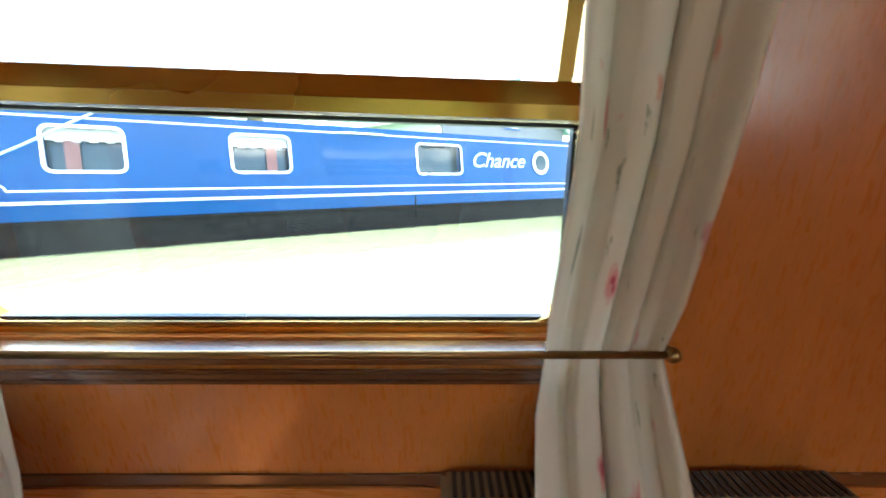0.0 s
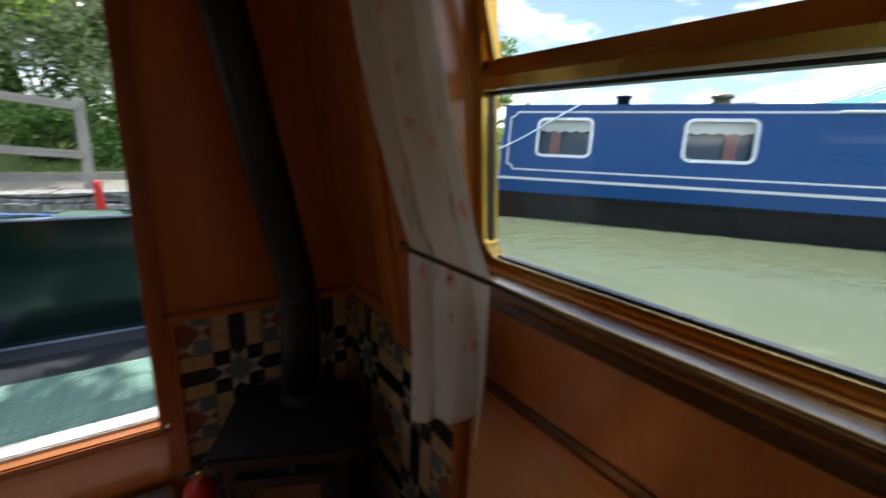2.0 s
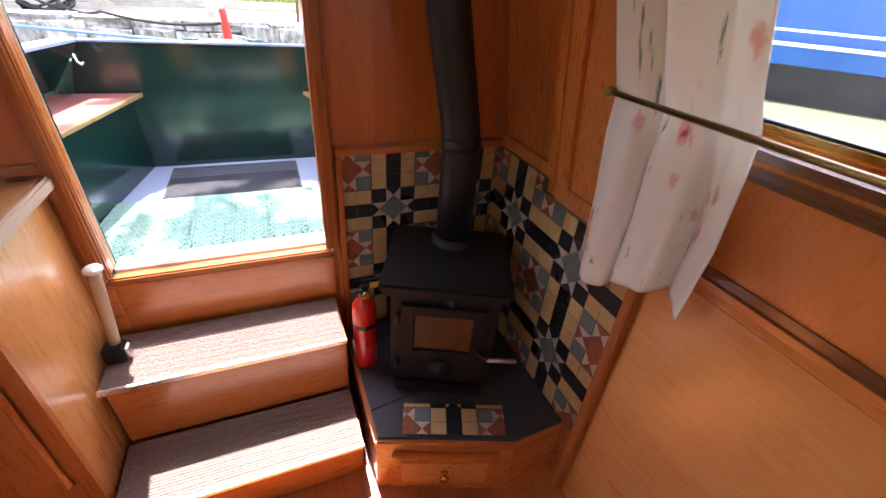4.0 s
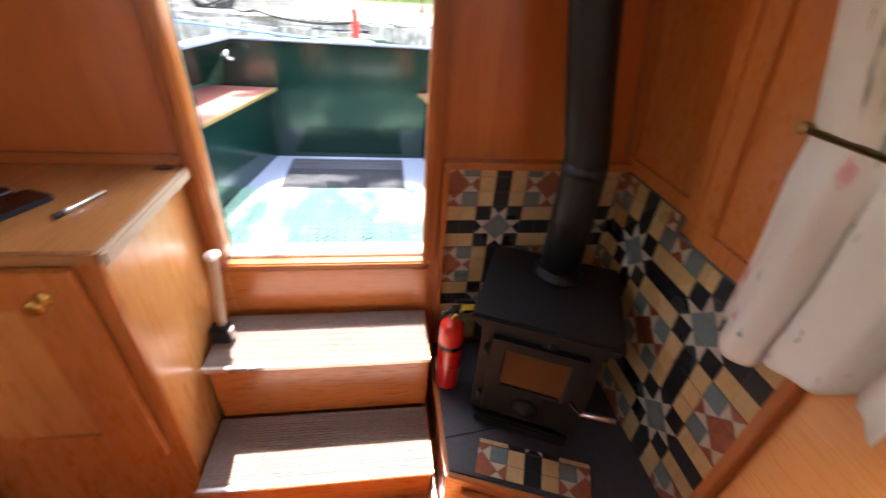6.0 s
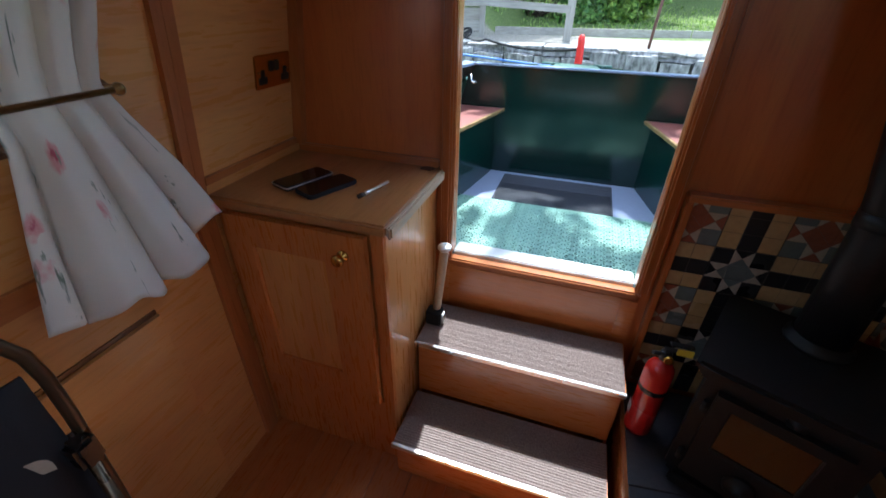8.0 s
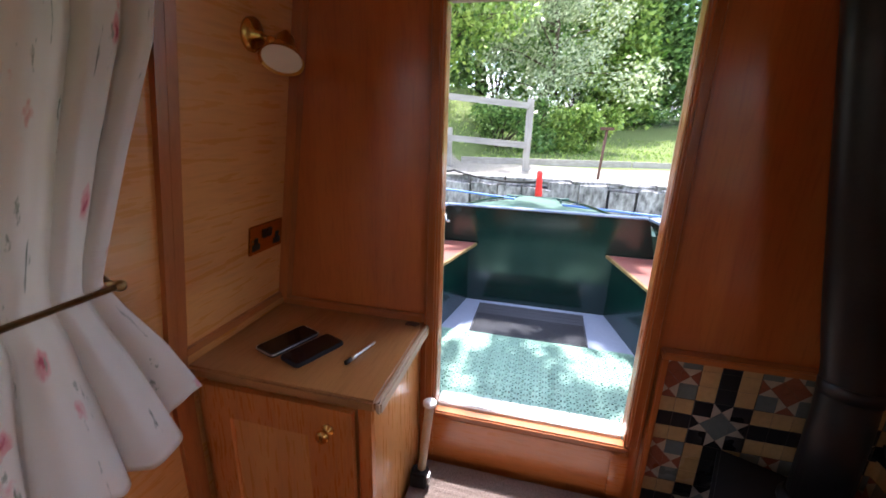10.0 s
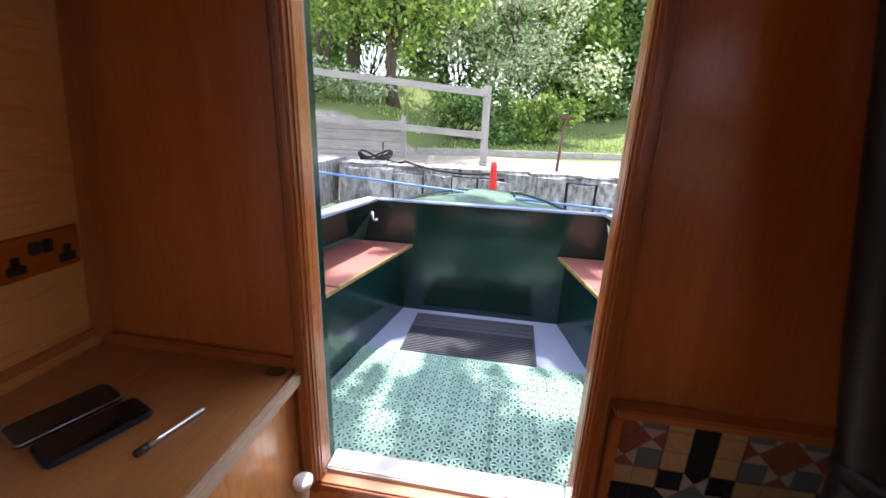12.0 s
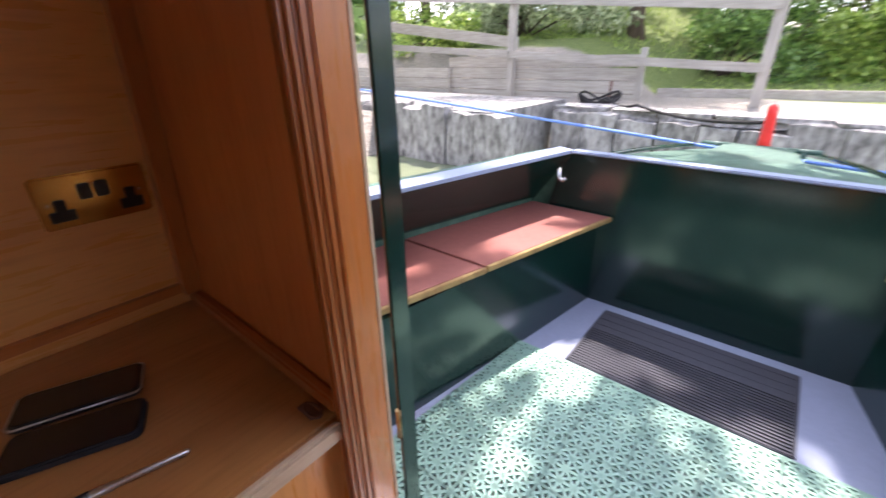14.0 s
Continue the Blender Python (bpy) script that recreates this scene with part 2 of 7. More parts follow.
ROPEWHITE = mat("pale_rope", (0.55, 0.68, 0.85), rough=0.7)
GREYTIMBER = mat("weathered_grey_timber", (0.42, 0.395, 0.345), rough=0.85, grain=0.7, grain_scale=14, stretch=(0.25, 3, 3), color2=(0.23, 0.215, 0.185), blotch=0.22, bump=0.002, per_piece=0.12)
POSTTIMBER = mat("weathered_grey_post", (0.42, 0.395, 0.345), rough=0.85, grain=0.7, grain_scale=14, stretch=(3, 3, 0.25), color2=(0.23, 0.215, 0.185), blotch=0.22, bump=0.002)
STONE = mat("lichened_grey_stone", (0.43, 0.42, 0.40), rough=0.92, grain=1.0, grain_scale=11, stretch=(1.6, 1.6, 0.7), color2=(0.065, 0.062, 0.058), blotch=0.4, blotch_scale=5, bump=0.02, per_piece=0.15)
RUST = mat("rusty_iron", (0.13, 0.06, 0.04), rough=0.8, grain=0.6, grain_scale=60, color2=(0.07, 0.035, 0.025), bump=0.001)
BENCHGREEN = mat("teal_cast_iron", (0.02, 0.22, 0.20), rough=0.4)
BENCHWOOD = mat("brown_bench_slat", (0.26, 0.15, 0.10), rough=0.6, grain=0.4, grain_scale=30)
BINGREEN = mat("green_plastic_bin", (0.02, 0.28, 0.12), rough=0.4, grain=0.15)
BARK = mat("brown_bark", (0.13, 0.095, 0.065), rough=0.95, grain=0.8, grain_scale=14, stretch=(3, 3, 0.5), color2=(0.05, 0.036, 0.025), bump=0.015)
ROOFGREEN = mat("green_sheet_roof", (0.10, 0.34, 0.28), rough=0.45, grain=0.3, grain_scale=3)
SHEDWALL = mat("pale_green_shed_cladding", (0.42, 0.55, 0.48), rough=0.6, grain=0.25, grain_scale=4)
SHEDGREY = mat("slate_grey_cladding", (0.17, 0.19, 0.22), rough=0.5, grain=0.25, grain_scale=4)
CREAMT = mat("buff_ceramic", (0.47, 0.31, 0.135), rough=0.3, grain=0.4, grain_scale=80, blotch=0.12, per_piece=0.06)
BROWNT = mat("red_brown_ceramic", (0.25, 0.075, 0.035), rough=0.3, grain=0.4, grain_scale=80, blotch=0.15, per_piece=0.08)
BLACKT = mat("black_ceramic", (0.018, 0.018, 0.02), rough=0.28, grain=0.3, grain_scale=80)
GREYT = mat("grey_green_ceramic", (0.13, 0.16, 0.155), rough=0.3, grain=0.4, grain_scale=80, blotch=0.15)
WHITET = mat("pale_ceramic", (0.43, 0.37, 0.29), rough=0.3, grain=0.3, grain_scale=80)
GROUT = mat("dark_grout", (0.12, 0.10, 0.08), rough=0.9)
CHAIRTUBE = mat("bronze_painted_tube", (0.11, 0.085, 0.055), rough=0.3, metal=0.7)
CANVAS = mat("black_canvas", (0.012, 0.012, 0.016), rough=0.85, grain=0.5, grain_scale=400, bump=0.0005)
HEATERPAINT = mat("beige_heater_enamel", (0.22, 0.17, 0.11), rough=0.35)
PANE = glass("window_glass", (0.96, 0.98, 0.97))
STOVEGLASS = glass("sooty_stove_glass", (0.35, 0.25, 0.15), 0.05, 0.22)


def ground_material():
    """Grass, with a pale gravel path along the quay and bare patches."""
    m = bpy.data.materials.new("grass_and_gravel")
    m.use_nodes = True
    nt = m.node_tree
    b = nt.nodes["Principled BSDF"]
    b.inputs["Roughness"].default_value = 0.95
    geo = nt.nodes.new("ShaderNodeNewGeometry")
    sep = nt.nodes.new("ShaderNodeSeparateXYZ")
    nt.links.new(geo.outputs["Position"], sep.inputs[0])
    no = nt.nodes.new("ShaderNodeTexNoise")
    no.inputs["Scale"].default_value = 1.3
    no.inputs["Detail"].default_value = 8
    nt.links.new(geo.outputs["Position"], no.inputs["Vector"])
    fi = nt.nodes.new("ShaderNodeTexNoise")
    fi.inputs["Scale"].default_value = 38
    fi.inputs["Detail"].default_value = 5
    nt.links.new(geo.outputs["Position"], fi.inputs["Vector"])
    grass = nt.nodes.new("ShaderNodeValToRGB")
    e = grass.color_ramp.elements
    e[0].position, e[0].color = 0.3, (0.05, 0.085, 0.018, 1)
    e[1].position, e[1].color = 0.72, (0.20, 0.25, 0.07, 1)
    nt.links.new(fi.outputs[0], grass.inputs[0])
    grav = nt.nodes.new("ShaderNodeValToRGB")
    e = grav.color_ramp.elements
    e[0].position, e[0].color = 0.3, (0.19, 0.17, 0.14, 1)
    e[1].position, e[1].color = 0.75, (0.40, 0.37, 0.315, 1)
    nt.links.new(fi.outputs[0], grav.inputs[0])
    wob = nt.nodes.new("ShaderNodeMath")
    wob.operation = "MULTIPLY_ADD"
    wob.inputs[1].default_value = 0.7
    nt.links.new(no.outputs[0], wob.inputs[0])
    nt.links.new(sep.outputs[1], wob.inputs[2])
    rg = nt.nodes.new("ShaderNodeMapRange")
    rg.inputs[1].default_value, rg.inputs[2].default_value = 6.75, 6.55
    nt.links.new(wob.outputs[0], rg.inputs[0])
    mx = nt.nodes.new("ShaderNodeMix")
    mx.data_type = "RGBA"
    nt.links.new(rg.outputs[0], mx.inputs[0])
    nt.links.new(grass.outputs[0], mx.inputs[6])
    nt.links.new(grav.outputs[0], mx.inputs[7])
    nt.links.new(mx.outputs[2], b.inputs["Base Color"])
    bp = nt.nodes.new("ShaderNodeBump")
    bp.inputs["Distance"].default_value = 0.03
    nt.links.new(fi.outputs[0], bp.inputs["Height"])
    nt.links.new(bp.outputs[0], b.inputs["Normal"])
    return m


def water_material():
    m = bpy.data.materials.new("silty_canal_water")
    m.use_nodes = True
    nt = m.node_tree
    b = nt.nodes["Principled BSDF"]
    b.inputs["Base Color"].default_value = (0.165, 0.195, 0.118, 1)
    b.inputs["Roughness"].default_value = 0.06
    b.inputs["IOR"].default_value = 1.33
    geo = nt.nodes.new("ShaderNodeNewGeometry")
    mp = nt.nodes.new("ShaderNodeMapping")
    mp.inputs["Scale"].default_value = (1.0, 2.2, 1.0)
    nt.links.new(geo.outputs["Position"], mp.inputs["Vector"])
    no = nt.nodes.new("ShaderNodeTexNoise")
    no.inputs["Scale"].default_value = 2.4
    no.inputs["Detail"].default_value = 5
    nt.links.new(mp.outputs[0], no.inputs["Vector"])
    bp = nt.nodes.new("ShaderNodeBump")
    bp.inputs["Distance"].default_value = 0.02
    bp.inputs["Strength"].default_value = 0.6
    nt.links.new(no.outputs[0], bp.inputs["Height"])
    nt.links.new(bp.outputs[0], b.inputs["Normal"])
    return m


def leaf_material(name, dark, light):
    m = bpy.data.materials.new(name)
    m.use_nodes = True
    nt = m.node_tree
    b = nt.nodes["Principled BSDF"]
    geo = nt.nodes.new("ShaderNodeNewGeometry")
    cr = nt.nodes.new("ShaderNodeValToRGB")
    e = cr.color_ramp.elements
    e[0].color, e[1].color = (*dark, 1), (*light, 1)
    nt.links.new(geo.outputs["Random Per Island"], cr.inputs[0])
    nt.links.new(cr.outputs[0], b.inputs["Base Color"])
    b.inputs["Roughness"].default_value = 0.36
    tl = nt.nodes.new("ShaderNodeBsdfTranslucent")
    nt.links.new(cr.outputs[0], tl.inputs[0])
    mx = nt.nodes.new("ShaderNodeMixShader")
    mx.inputs[0].default_value = 0.36
    nt.links.new(b.outputs[0], mx.inputs[1])
    nt.links.new(tl.outputs[0], mx.inputs[2])
    nt.links.new(mx.outputs[0], nt.nodes["Material Output"].inputs[0])
    return m


def curtain_material():
    """White cotton printed with loose pink flowers and grey-green sprigs."""
    m = bpy.data.materials.new("floral_cotton")
    m.use_nodes = True
    nt = m.node_tree
    b = nt.nodes["Principled BSDF"]
    b.inputs["Roughness"].default_value = 0.9
    b.inputs["Specular IOR Level"].default_value = 0.15
    uv = nt.nodes.new("ShaderNodeUVMap")
    base = (0.80, 0.77, 0.70, 1)

    def spots(scale, size, seed, col, prev, amount, stretch=1.0):
        mp = nt.nodes.new("ShaderNodeMapping")
        mp.inputs["Location"].default_value = (seed, seed * 1.7, 0)
        mp.inputs["Scale"].default_value = (1, stretch, 1)
        mp.inputs["Rotation"].default_value = (0, 0, seed)
        nt.links.new(uv.outputs[0], mp.inputs["Vector"])
        dn = nt.nodes.new("ShaderNodeTexNoise")
        dn.inputs["Scale"].default_value = scale * 4
        nt.links.new(mp.outputs[0], dn.inputs["Vector"])
        dm = nt.nodes.new("ShaderNodeMix")
        dm.data_type = "RGBA"
        dm.inputs[0].default_value = 0.03
        nt.links.new(mp.outputs[0], dm.inputs[6])
        nt.links.new(dn.outputs[1], dm.inputs[7])
        vo = nt.nodes.new("ShaderNodeTexVoronoi")
        vo.inputs["Scale"].default_value = scale
        nt.links.new(dm.outputs[2], vo.inputs["Vector"])
        sp = nt.nodes.new("ShaderNodeSeparateColor")
        nt.links.new(vo.outputs["Color"], sp.inputs[0])
        pick = nt.nodes.new("ShaderNodeMath")
        pick.operation = "GREATER_THAN"
        pick.inputs[1].default_value = amount
        nt.links.new(sp.outputs[0], pick.inputs[0])
        r = nt.nodes.new("ShaderNodeMapRange")
        r.inputs[1].default_value, r.inputs[2].default_value = size, size * 0.55
        nt.links.new(vo.outputs["Distance"], r.inputs[0])
        mu = nt.nodes.new("ShaderNodeMath")
        mu.operation = "MULTIPLY"
        nt.links.new(r.outputs[0], mu.inputs[0])
        nt.links.new(pick.outputs[0], mu.inputs[1])
        mu2 = nt.nodes.new("ShaderNodeMath")
        mu2.operation = "MULTIPLY"
        mu2.inputs[1].default_value = 0.95
        nt.links.new(mu.outputs[0], mu2.inputs[0])
        mx = nt.nodes.new("ShaderNodeMix")
        mx.data_type = "RGBA"
        nt.links.new(mu2.outputs[0], mx.inputs[0])
        if prev is None:
            mx.inputs[6].default_value = base
        else:
            nt.links.new(prev, mx.inputs[6])
        mx.inputs[7].default_value = (*col, 1)
        return mx.outputs[2]

    c = spots(20, 0.17, 0.3, (0.20, 0.25, 0.19), None, 0.58, 0.22)
    c = spots(24, 0.13, 5.2, (0.26, 0.29, 0.23), c, 0.62, 0.2)
    c = spots(13, 0.36, 1.9, (0.74, 0.38, 0.38), c, 0.82)
    c = spots(13, 0.17, 1.9, (0.52, 0.10, 0.15), c, 0.82)
    c = spots(15, 0.28, 4.1, (0.72, 0.44, 0.36), c, 0.88)
    c = spots(30, 0.24, 2.7, (0.34, 0.38, 0.30), c, 0.86, 0.5)
    nt.links.new(c, b.inputs["Base Color"])
    tl = nt.nodes.new("ShaderNodeBsdfTranslucent")
    nt.links.new(c, tl.inputs[0])
    mx = nt.nodes.new("ShaderNodeMixShader")
    mx.inputs[0].default_value = 0.3
    nt.links.new(b.outputs[0], mx.inputs[1])
    nt.links.new(tl.outputs[0], mx.inputs[2])
    nt.links.new(mx.outputs[0], nt.nodes["Material Output"].inputs[0])
    wv = nt.nodes.new("ShaderNodeTexNoise")
    wv.inputs["Scale"].default_value = 300
    nt.links.new(uv.outputs[0], wv.inputs["Vector"])
    bp = nt.nodes.new("ShaderNodeBump")
    bp.inputs["Distance"].default_value = 0.0004
    nt.links.new(wv.outputs[0], bp.inputs["Height"])
    nt.links.new(bp.outputs[0], b.inputs["Normal"])
    return m


GROUND = ground_material()
WATER = water_material()
LEAF_BRIGHT = leaf_material("sunlit_hedge_leaf", (0.07, 0.17, 0.022), (0.50, 0.64, 0.16))
LEAF_GREY = leaf_material("silvery_willow_leaf", (0.14, 0.21, 0.085), (0.70, 0.76, 0.50))
LEAF_DARK = leaf_material("deep_green_leaf", (0.05, 0.13, 0.03), (0.36, 0.55, 0.16))
COTTON = curtain_material()


# ---- mesh helpers ----
def box(bm, x0, x1, y0, y1, z0, z1, bev=0.003, m=None):
    made = bmesh.ops.create_cube(bm, size=1)["verts"]
    for v in made:
        v.co = Vector((x0 + (v.co.x + 0.5) * (x1 - x0), y0 + (v.co.y + 0.5) * (y1 - y0), z0 + (v.co.z + 0.5) * (z1 - z0)))
    if bev:
        es = list({e for v in made for e in v.link_edges})
        made = bmesh.ops.bevel(bm, geom=es, offset=bev, segments=2, affect="EDGES")["verts"]
        made = list({v for v in made})
    if m is not None:
        bmesh.ops.transform(bm, matrix=m, verts=list({w for v in made for f in v.link_faces for w in f.verts}))
    return made


def tube(bm, pts, r, seg=12, caps=True):
    """A round bar swept along points; r is one radius or one for each point."""
    pts = [Vector(p) for p in pts]
    rings = []
    up = Vector((0.123, 0.456, 0.88)).normalized()
    for i, p in enumerate(pts):
        d = (pts[min(i + 1, len(pts) - 1)] - pts[max(i - 1, 0)]).normalized()
        a = d.cross(up)
        a = (a if a.length > 0.05 else d.cross(Vector((1, 0, 0)))).normalized()
        b = d.cross(a)
        rad = r[i] if isinstance(r, (list, tuple)) else r
        rings.append([bm.verts.new(p + rad * (math.cos(6.28319 * k / seg) * a + math.sin(6.28319 * k / seg) * b)) for k in range(seg)])
    for q, w in zip(rings, rings[1:]):
        for k in range(seg):
            f = bm.faces.new((q[k], q[(k + 1) % seg], w[(k + 1) % seg], w[k]))
            f.smooth = True
    if caps:
        bm.faces.new(list(reversed(rings[0])))
        bm.faces.new(rings[-1])


def lathe(bm, profile, centre=(0, 0, 0), seg=24, m=None):
    """Turns a list of (radius, height) round the z axis."""
    rings = []
    for r, z in profile:
        ring = []
        for k in range(seg):
            p = Vector((r * math.cos(6.28319 * k / seg), r * math.sin(6.28319 * k / seg), z))
            p = (m @ p) if m is not None else p
            ring.append(bm.verts.new(p + Vector(centre)))
        rings.append(ring)
    for q, w in zip(rings, rings[1:]):
        for k in range(seg):
            f = bm.faces.new((q[k], q[(k + 1) % seg], w[(k + 1) % seg], w[k]))
            f.smooth = True
    bm.faces.new(list(reversed(rings[0])))
    bm.faces.new(rings[-1])


def prism(bm, outline, z0, z1, bev=0.0):
    lo = [bm.verts.new((x, y, z0)) for x, y in outline]
    hi = [bm.verts.new((x, y, z1)) for x, y in outline]
    n = len(outline)
    fs = [bm.faces.new(list(reversed(lo))), bm.faces.new(hi)]
    fs += [bm.faces.new((lo[i], lo[(i + 1) % n], hi[(i + 1) % n], hi[i])) for i in range(n)]
    bmesh.ops.recalc_face_normals(bm, faces=fs)
    if bev:
        bmesh.ops.bevel(bm, geom=list({e for f in fs for e in f.edges}), offset=bev, segments=2, affect="EDGES")


def hexa(bm, p):
    """A solid with eight given corners: four below, four above, in the same turning order."""
    v = [bm.verts.new(q) for q in p]
    fs = [bm.faces.new([v[i] for i in f]) for f in ((3, 2, 1, 0), (4, 5, 6, 7), (0, 1, 5, 4), (1, 2, 6, 5), (2, 3, 7, 6), (3, 0, 4, 7))]
    bmesh.ops.recalc_face_normals(bm, faces=fs)
    return v


def mesh_of(name, bm, material, shade=False):
    me = bpy.data.meshes.new(name)
    bm.to_mesh(me)
    bm.free()
    for mm in material if isinstance(material, (list, tuple)) else [material]:
        me.materials.append(mm)
    if shade:
        for p in me.polygons:
            p.use_smooth = True
    return me


def part(name, bm, material, parent=None, label="", shade=False):
    ob = new(name, mesh_of(name, bm, material, shade))
    if parent:
        ob.parent = parent
        ob.matrix_parent_inverse = parent.matrix_world.inverted() if parent.type != "EMPTY" else Matrix.Translation(-parent.location)
    return tagged(ob, label)


def thing(name, at, label, category, group=""):
    e = new(name)
    e.empty_display_size = 0.1
    e.location = at
    return tagged(e, label, category, group)


def structure(name, bm, material, label="", shade=False):
    return tagged(part(name, bm, material, None, label, shade), kind="structure")


def one(name, bm, material, label, category, group="", shade=False):
    return tagged(part(name, bm, material, None, "", shade), label, category, group)


def B(*boxes):
    bm = bmesh.new()
    for b in boxes:
        box(bm, *b)
    return bm


# ---- the large structure: ground, water, hull and cabin shell ----
def XR(z):
    return 0.865 - 0.15 * (z - 0.9) if z > 0.9 else 0.865


def XL(z):
    return -(0.845 - 0.15 * (z - 0.9)) if z > 0.9 else -0.845


GZ = 0.82
WATER_Z = 0.37


def axis(lo, hi, near, step):
    """Grid lines, close together near the middle and wider towards the horizon."""
    out, v, s = [], near[0], step
    while v < near[1]:
        out.append(v)
        v += step
    a, s = near[0], step
    left = []
    while a > lo:
        s *= 1.35
        a -= s
        left.append(a)
    a, s = out[-1], step
    while a < hi:
        s *= 1.35
        a += s
        out.append(a)
    return left[::-1] + out


BOAT_AT, BOAT_WAY = Vector((5.21, 4.08, 0)), Vector((0.545, -0.838, 0))
BOAT_OUT = Vector((0.838, 0.545, 0))


def canal(x, y):
    """True inside the canal basin."""
    if y > 4.2 and not (x > 3.0 and y < 6.2):
        return False
    off = (Vector((x, y, 0)) - BOAT_AT).dot(BOAT_OUT)
    return -3.0 < x and off < 2.6 or (x <= -3.0 and x > -3.4 and y < 3.5)


def ground_height(x, y):
    if canal(x, y):
        return -0.7
    far = math.hypot(x, y)
    rise = 0.0
    if y > 8 and x < 3:
        rise = min((y - 8) * 0.12, 1.6) * min(1, max(0, (3 - x) / 5))
    if y > 11.5:
        rise = max(rise, min((y - 11.5) * 0.14, 1.2))
    if x < -1.6 and y > 5.8:
        rise = max(rise, min(0.55, 0.45 * (-1.6 - x)) + min(1.2, 0.18 * (y - 5.8)))
    return GZ + rise + 0.02 * noise.noise((x * 1.3, y * 1.3, 0)) + min(far / 400, 1) * 1.5 * noise.noise((x / 60, y / 60, 3))


gx, gy = axis(-900, 900, (-9, 14), 0.3), axis(-900, 900, (-5, 16), 0.3)
verts = [(x, y, ground_height(x, y)) for y in gy for x in gx]
W = len(gx)
faces = [(j * W + i, j * W + i + 1, (j + 1) * W + i + 1, (j + 1) * W + i) for j in range(len(gy) - 1) for i in range(W - 1)]
me = bpy.data.meshes.new("ground")
me.from_pydata(verts, [], faces)
me.materials.append(GROUND)
for p in me.polygons:
    p.use_smooth = True
tagged(new("ground", me), "mown grass bank with a pale gravel path", kind="structure")

bm = bmesh.new()
for sx0, sx1, sy0, sy1 in ((-40, 120, -160, -3.9), (-40, -1.02, -3.9, 6.4), (1.02, 120, -3.9, 6.4), (-1.02, 1.02, 1.9, 6.4)):
    bm.faces.new([bm.verts.new(p) for p in ((sx0, sy0, WATER_Z), (sx1, sy0, WATER_Z), (sx1, sy1, WATER_Z), (sx0, sy1, WATER_Z))])
structure("water", bm, WATER, "silty green-brown canal water")

# cabin floor: boards
FLOOR = structure("floor", B((-0.95, 0.95, -3.9, 0.0, -0.06, -0.012, 0)), FLOOR_Y, "varnished oak floorboards")
brd = 0.118
for i in range(15):
    bm = bmesh.new()
    x0 = -0.885 + i * brd
    box(bm, x0, x0 + brd - 0.0015, -3.85 + 0.0, -0.002, -0.012, 0.0, 0.0012)
    part("board", bm, FLOOR_Y, FLOOR)

CEILING_Z = 1.93
bm = B((-0.95, 0.95, -3.95, 0.04, CEILING_Z, CEILING_Z + 0.05, 0))
for i in range(14):
    box(bm, -0.80 + i * 0.115, -0.80 + i * 0.115 + 0.113, -3.9, 0.0, CEILING_Z - 0.008, CEILING_Z, 0.002)
structure("ceiling", bm, CEIL, "varnished pale ply ceiling")


def side_piece(bm, f, y0, y1, z0, z1, thick=0.05, proud=0.0):
    """A slab of a leaning cabin side: f gives its inner face."""
    if z0 < 0.9 < z1:
        side_piece(bm, f, y0, y1, z0, 0.9, thick, proud)
        z0 = 0.9
    s = 1 if f(1) > 0 else -1
    p = []
    for z in (z0, z1):
        xi, xo = f(z) - s * proud, f(z) + s * thick
        p += [(xi, y0, z), (xo, y0, z), (xo, y1, z), (xi, y1, z)]
    return hexa(bm, p)


WIN_Y0, WIN_Y1, WIN_Z0, WIN_Z1, AFT = -1.635, -0.615, 1.158, 1.80, 1.715
for f, wname, label in ((XR, "wall_starboard", "varnished oak-panelled cabin side with a window"), (XL, "wall_port", "pale varnished ply cabin side with a window")):
    bm = bmesh.new()
    for y0, y1, z0, z1 in ((-3.9, 0.0, -0.05, 0.9), (-3.9, WIN_Y0 - AFT, 0.9, 1.97), (WIN_Y1 - AFT, WIN_Y0, 0.9, 1.97), (WIN_Y1, 0.0, 0.9, 1.97), (WIN_Y0, WIN_Y1, 0.9, WIN_Z0 - 0.014), (WIN_Y0, WIN_Y1, WIN_Z1, 1.97),
                           (WIN_Y0 - AFT, WIN_Y1 - AFT, 0.9, WIN_Z0 - 0.014), (WIN_Y0 - AFT, WIN_Y1 - AFT, WIN_Z1, 1.97)):
        side_piece(bm, f, y0, y1, z0, z1, 0.045)
    structure(wname, bm, OAK_Z if f is XR else PLY_Y, label)
    # steel skin outside the lining, with its own opening
    bm = bmesh.new()
    for y0, y1, z0, z1 in ((-3.95, 0.1, 0.9, WIN_Z0 - 0.012), (-3.95, 0.1, WIN_Z1, 2.0), (-3.95, WIN_Y0 - AFT, WIN_Z0 - 0.012, WIN_Z1), (WIN_Y1 - AFT, WIN_Y0, WIN_Z0 - 0.012, WIN_Z1), (WIN_Y1, 0.1, WIN_Z0 - 0.012, WIN_Z1)):
        s = 1 if f is XR else -1
        p = []
        for z in (z0, z1):
            a, c = f(z) + s * 0.047, f(z) + s * 0.115
            p += [(a, y0, z), (c, y0, z), (c, y1, z), (a, y1, z)]
        hexa(bm, p)
    box(bm, s * 0.98 - 0.06, s * 0.98 + 0.06, -3.95, 0.1, -0.4, 0.9, 0)
    structure("hull_side", bm, GREENSTEEL, "dark green painted steel cabin side")

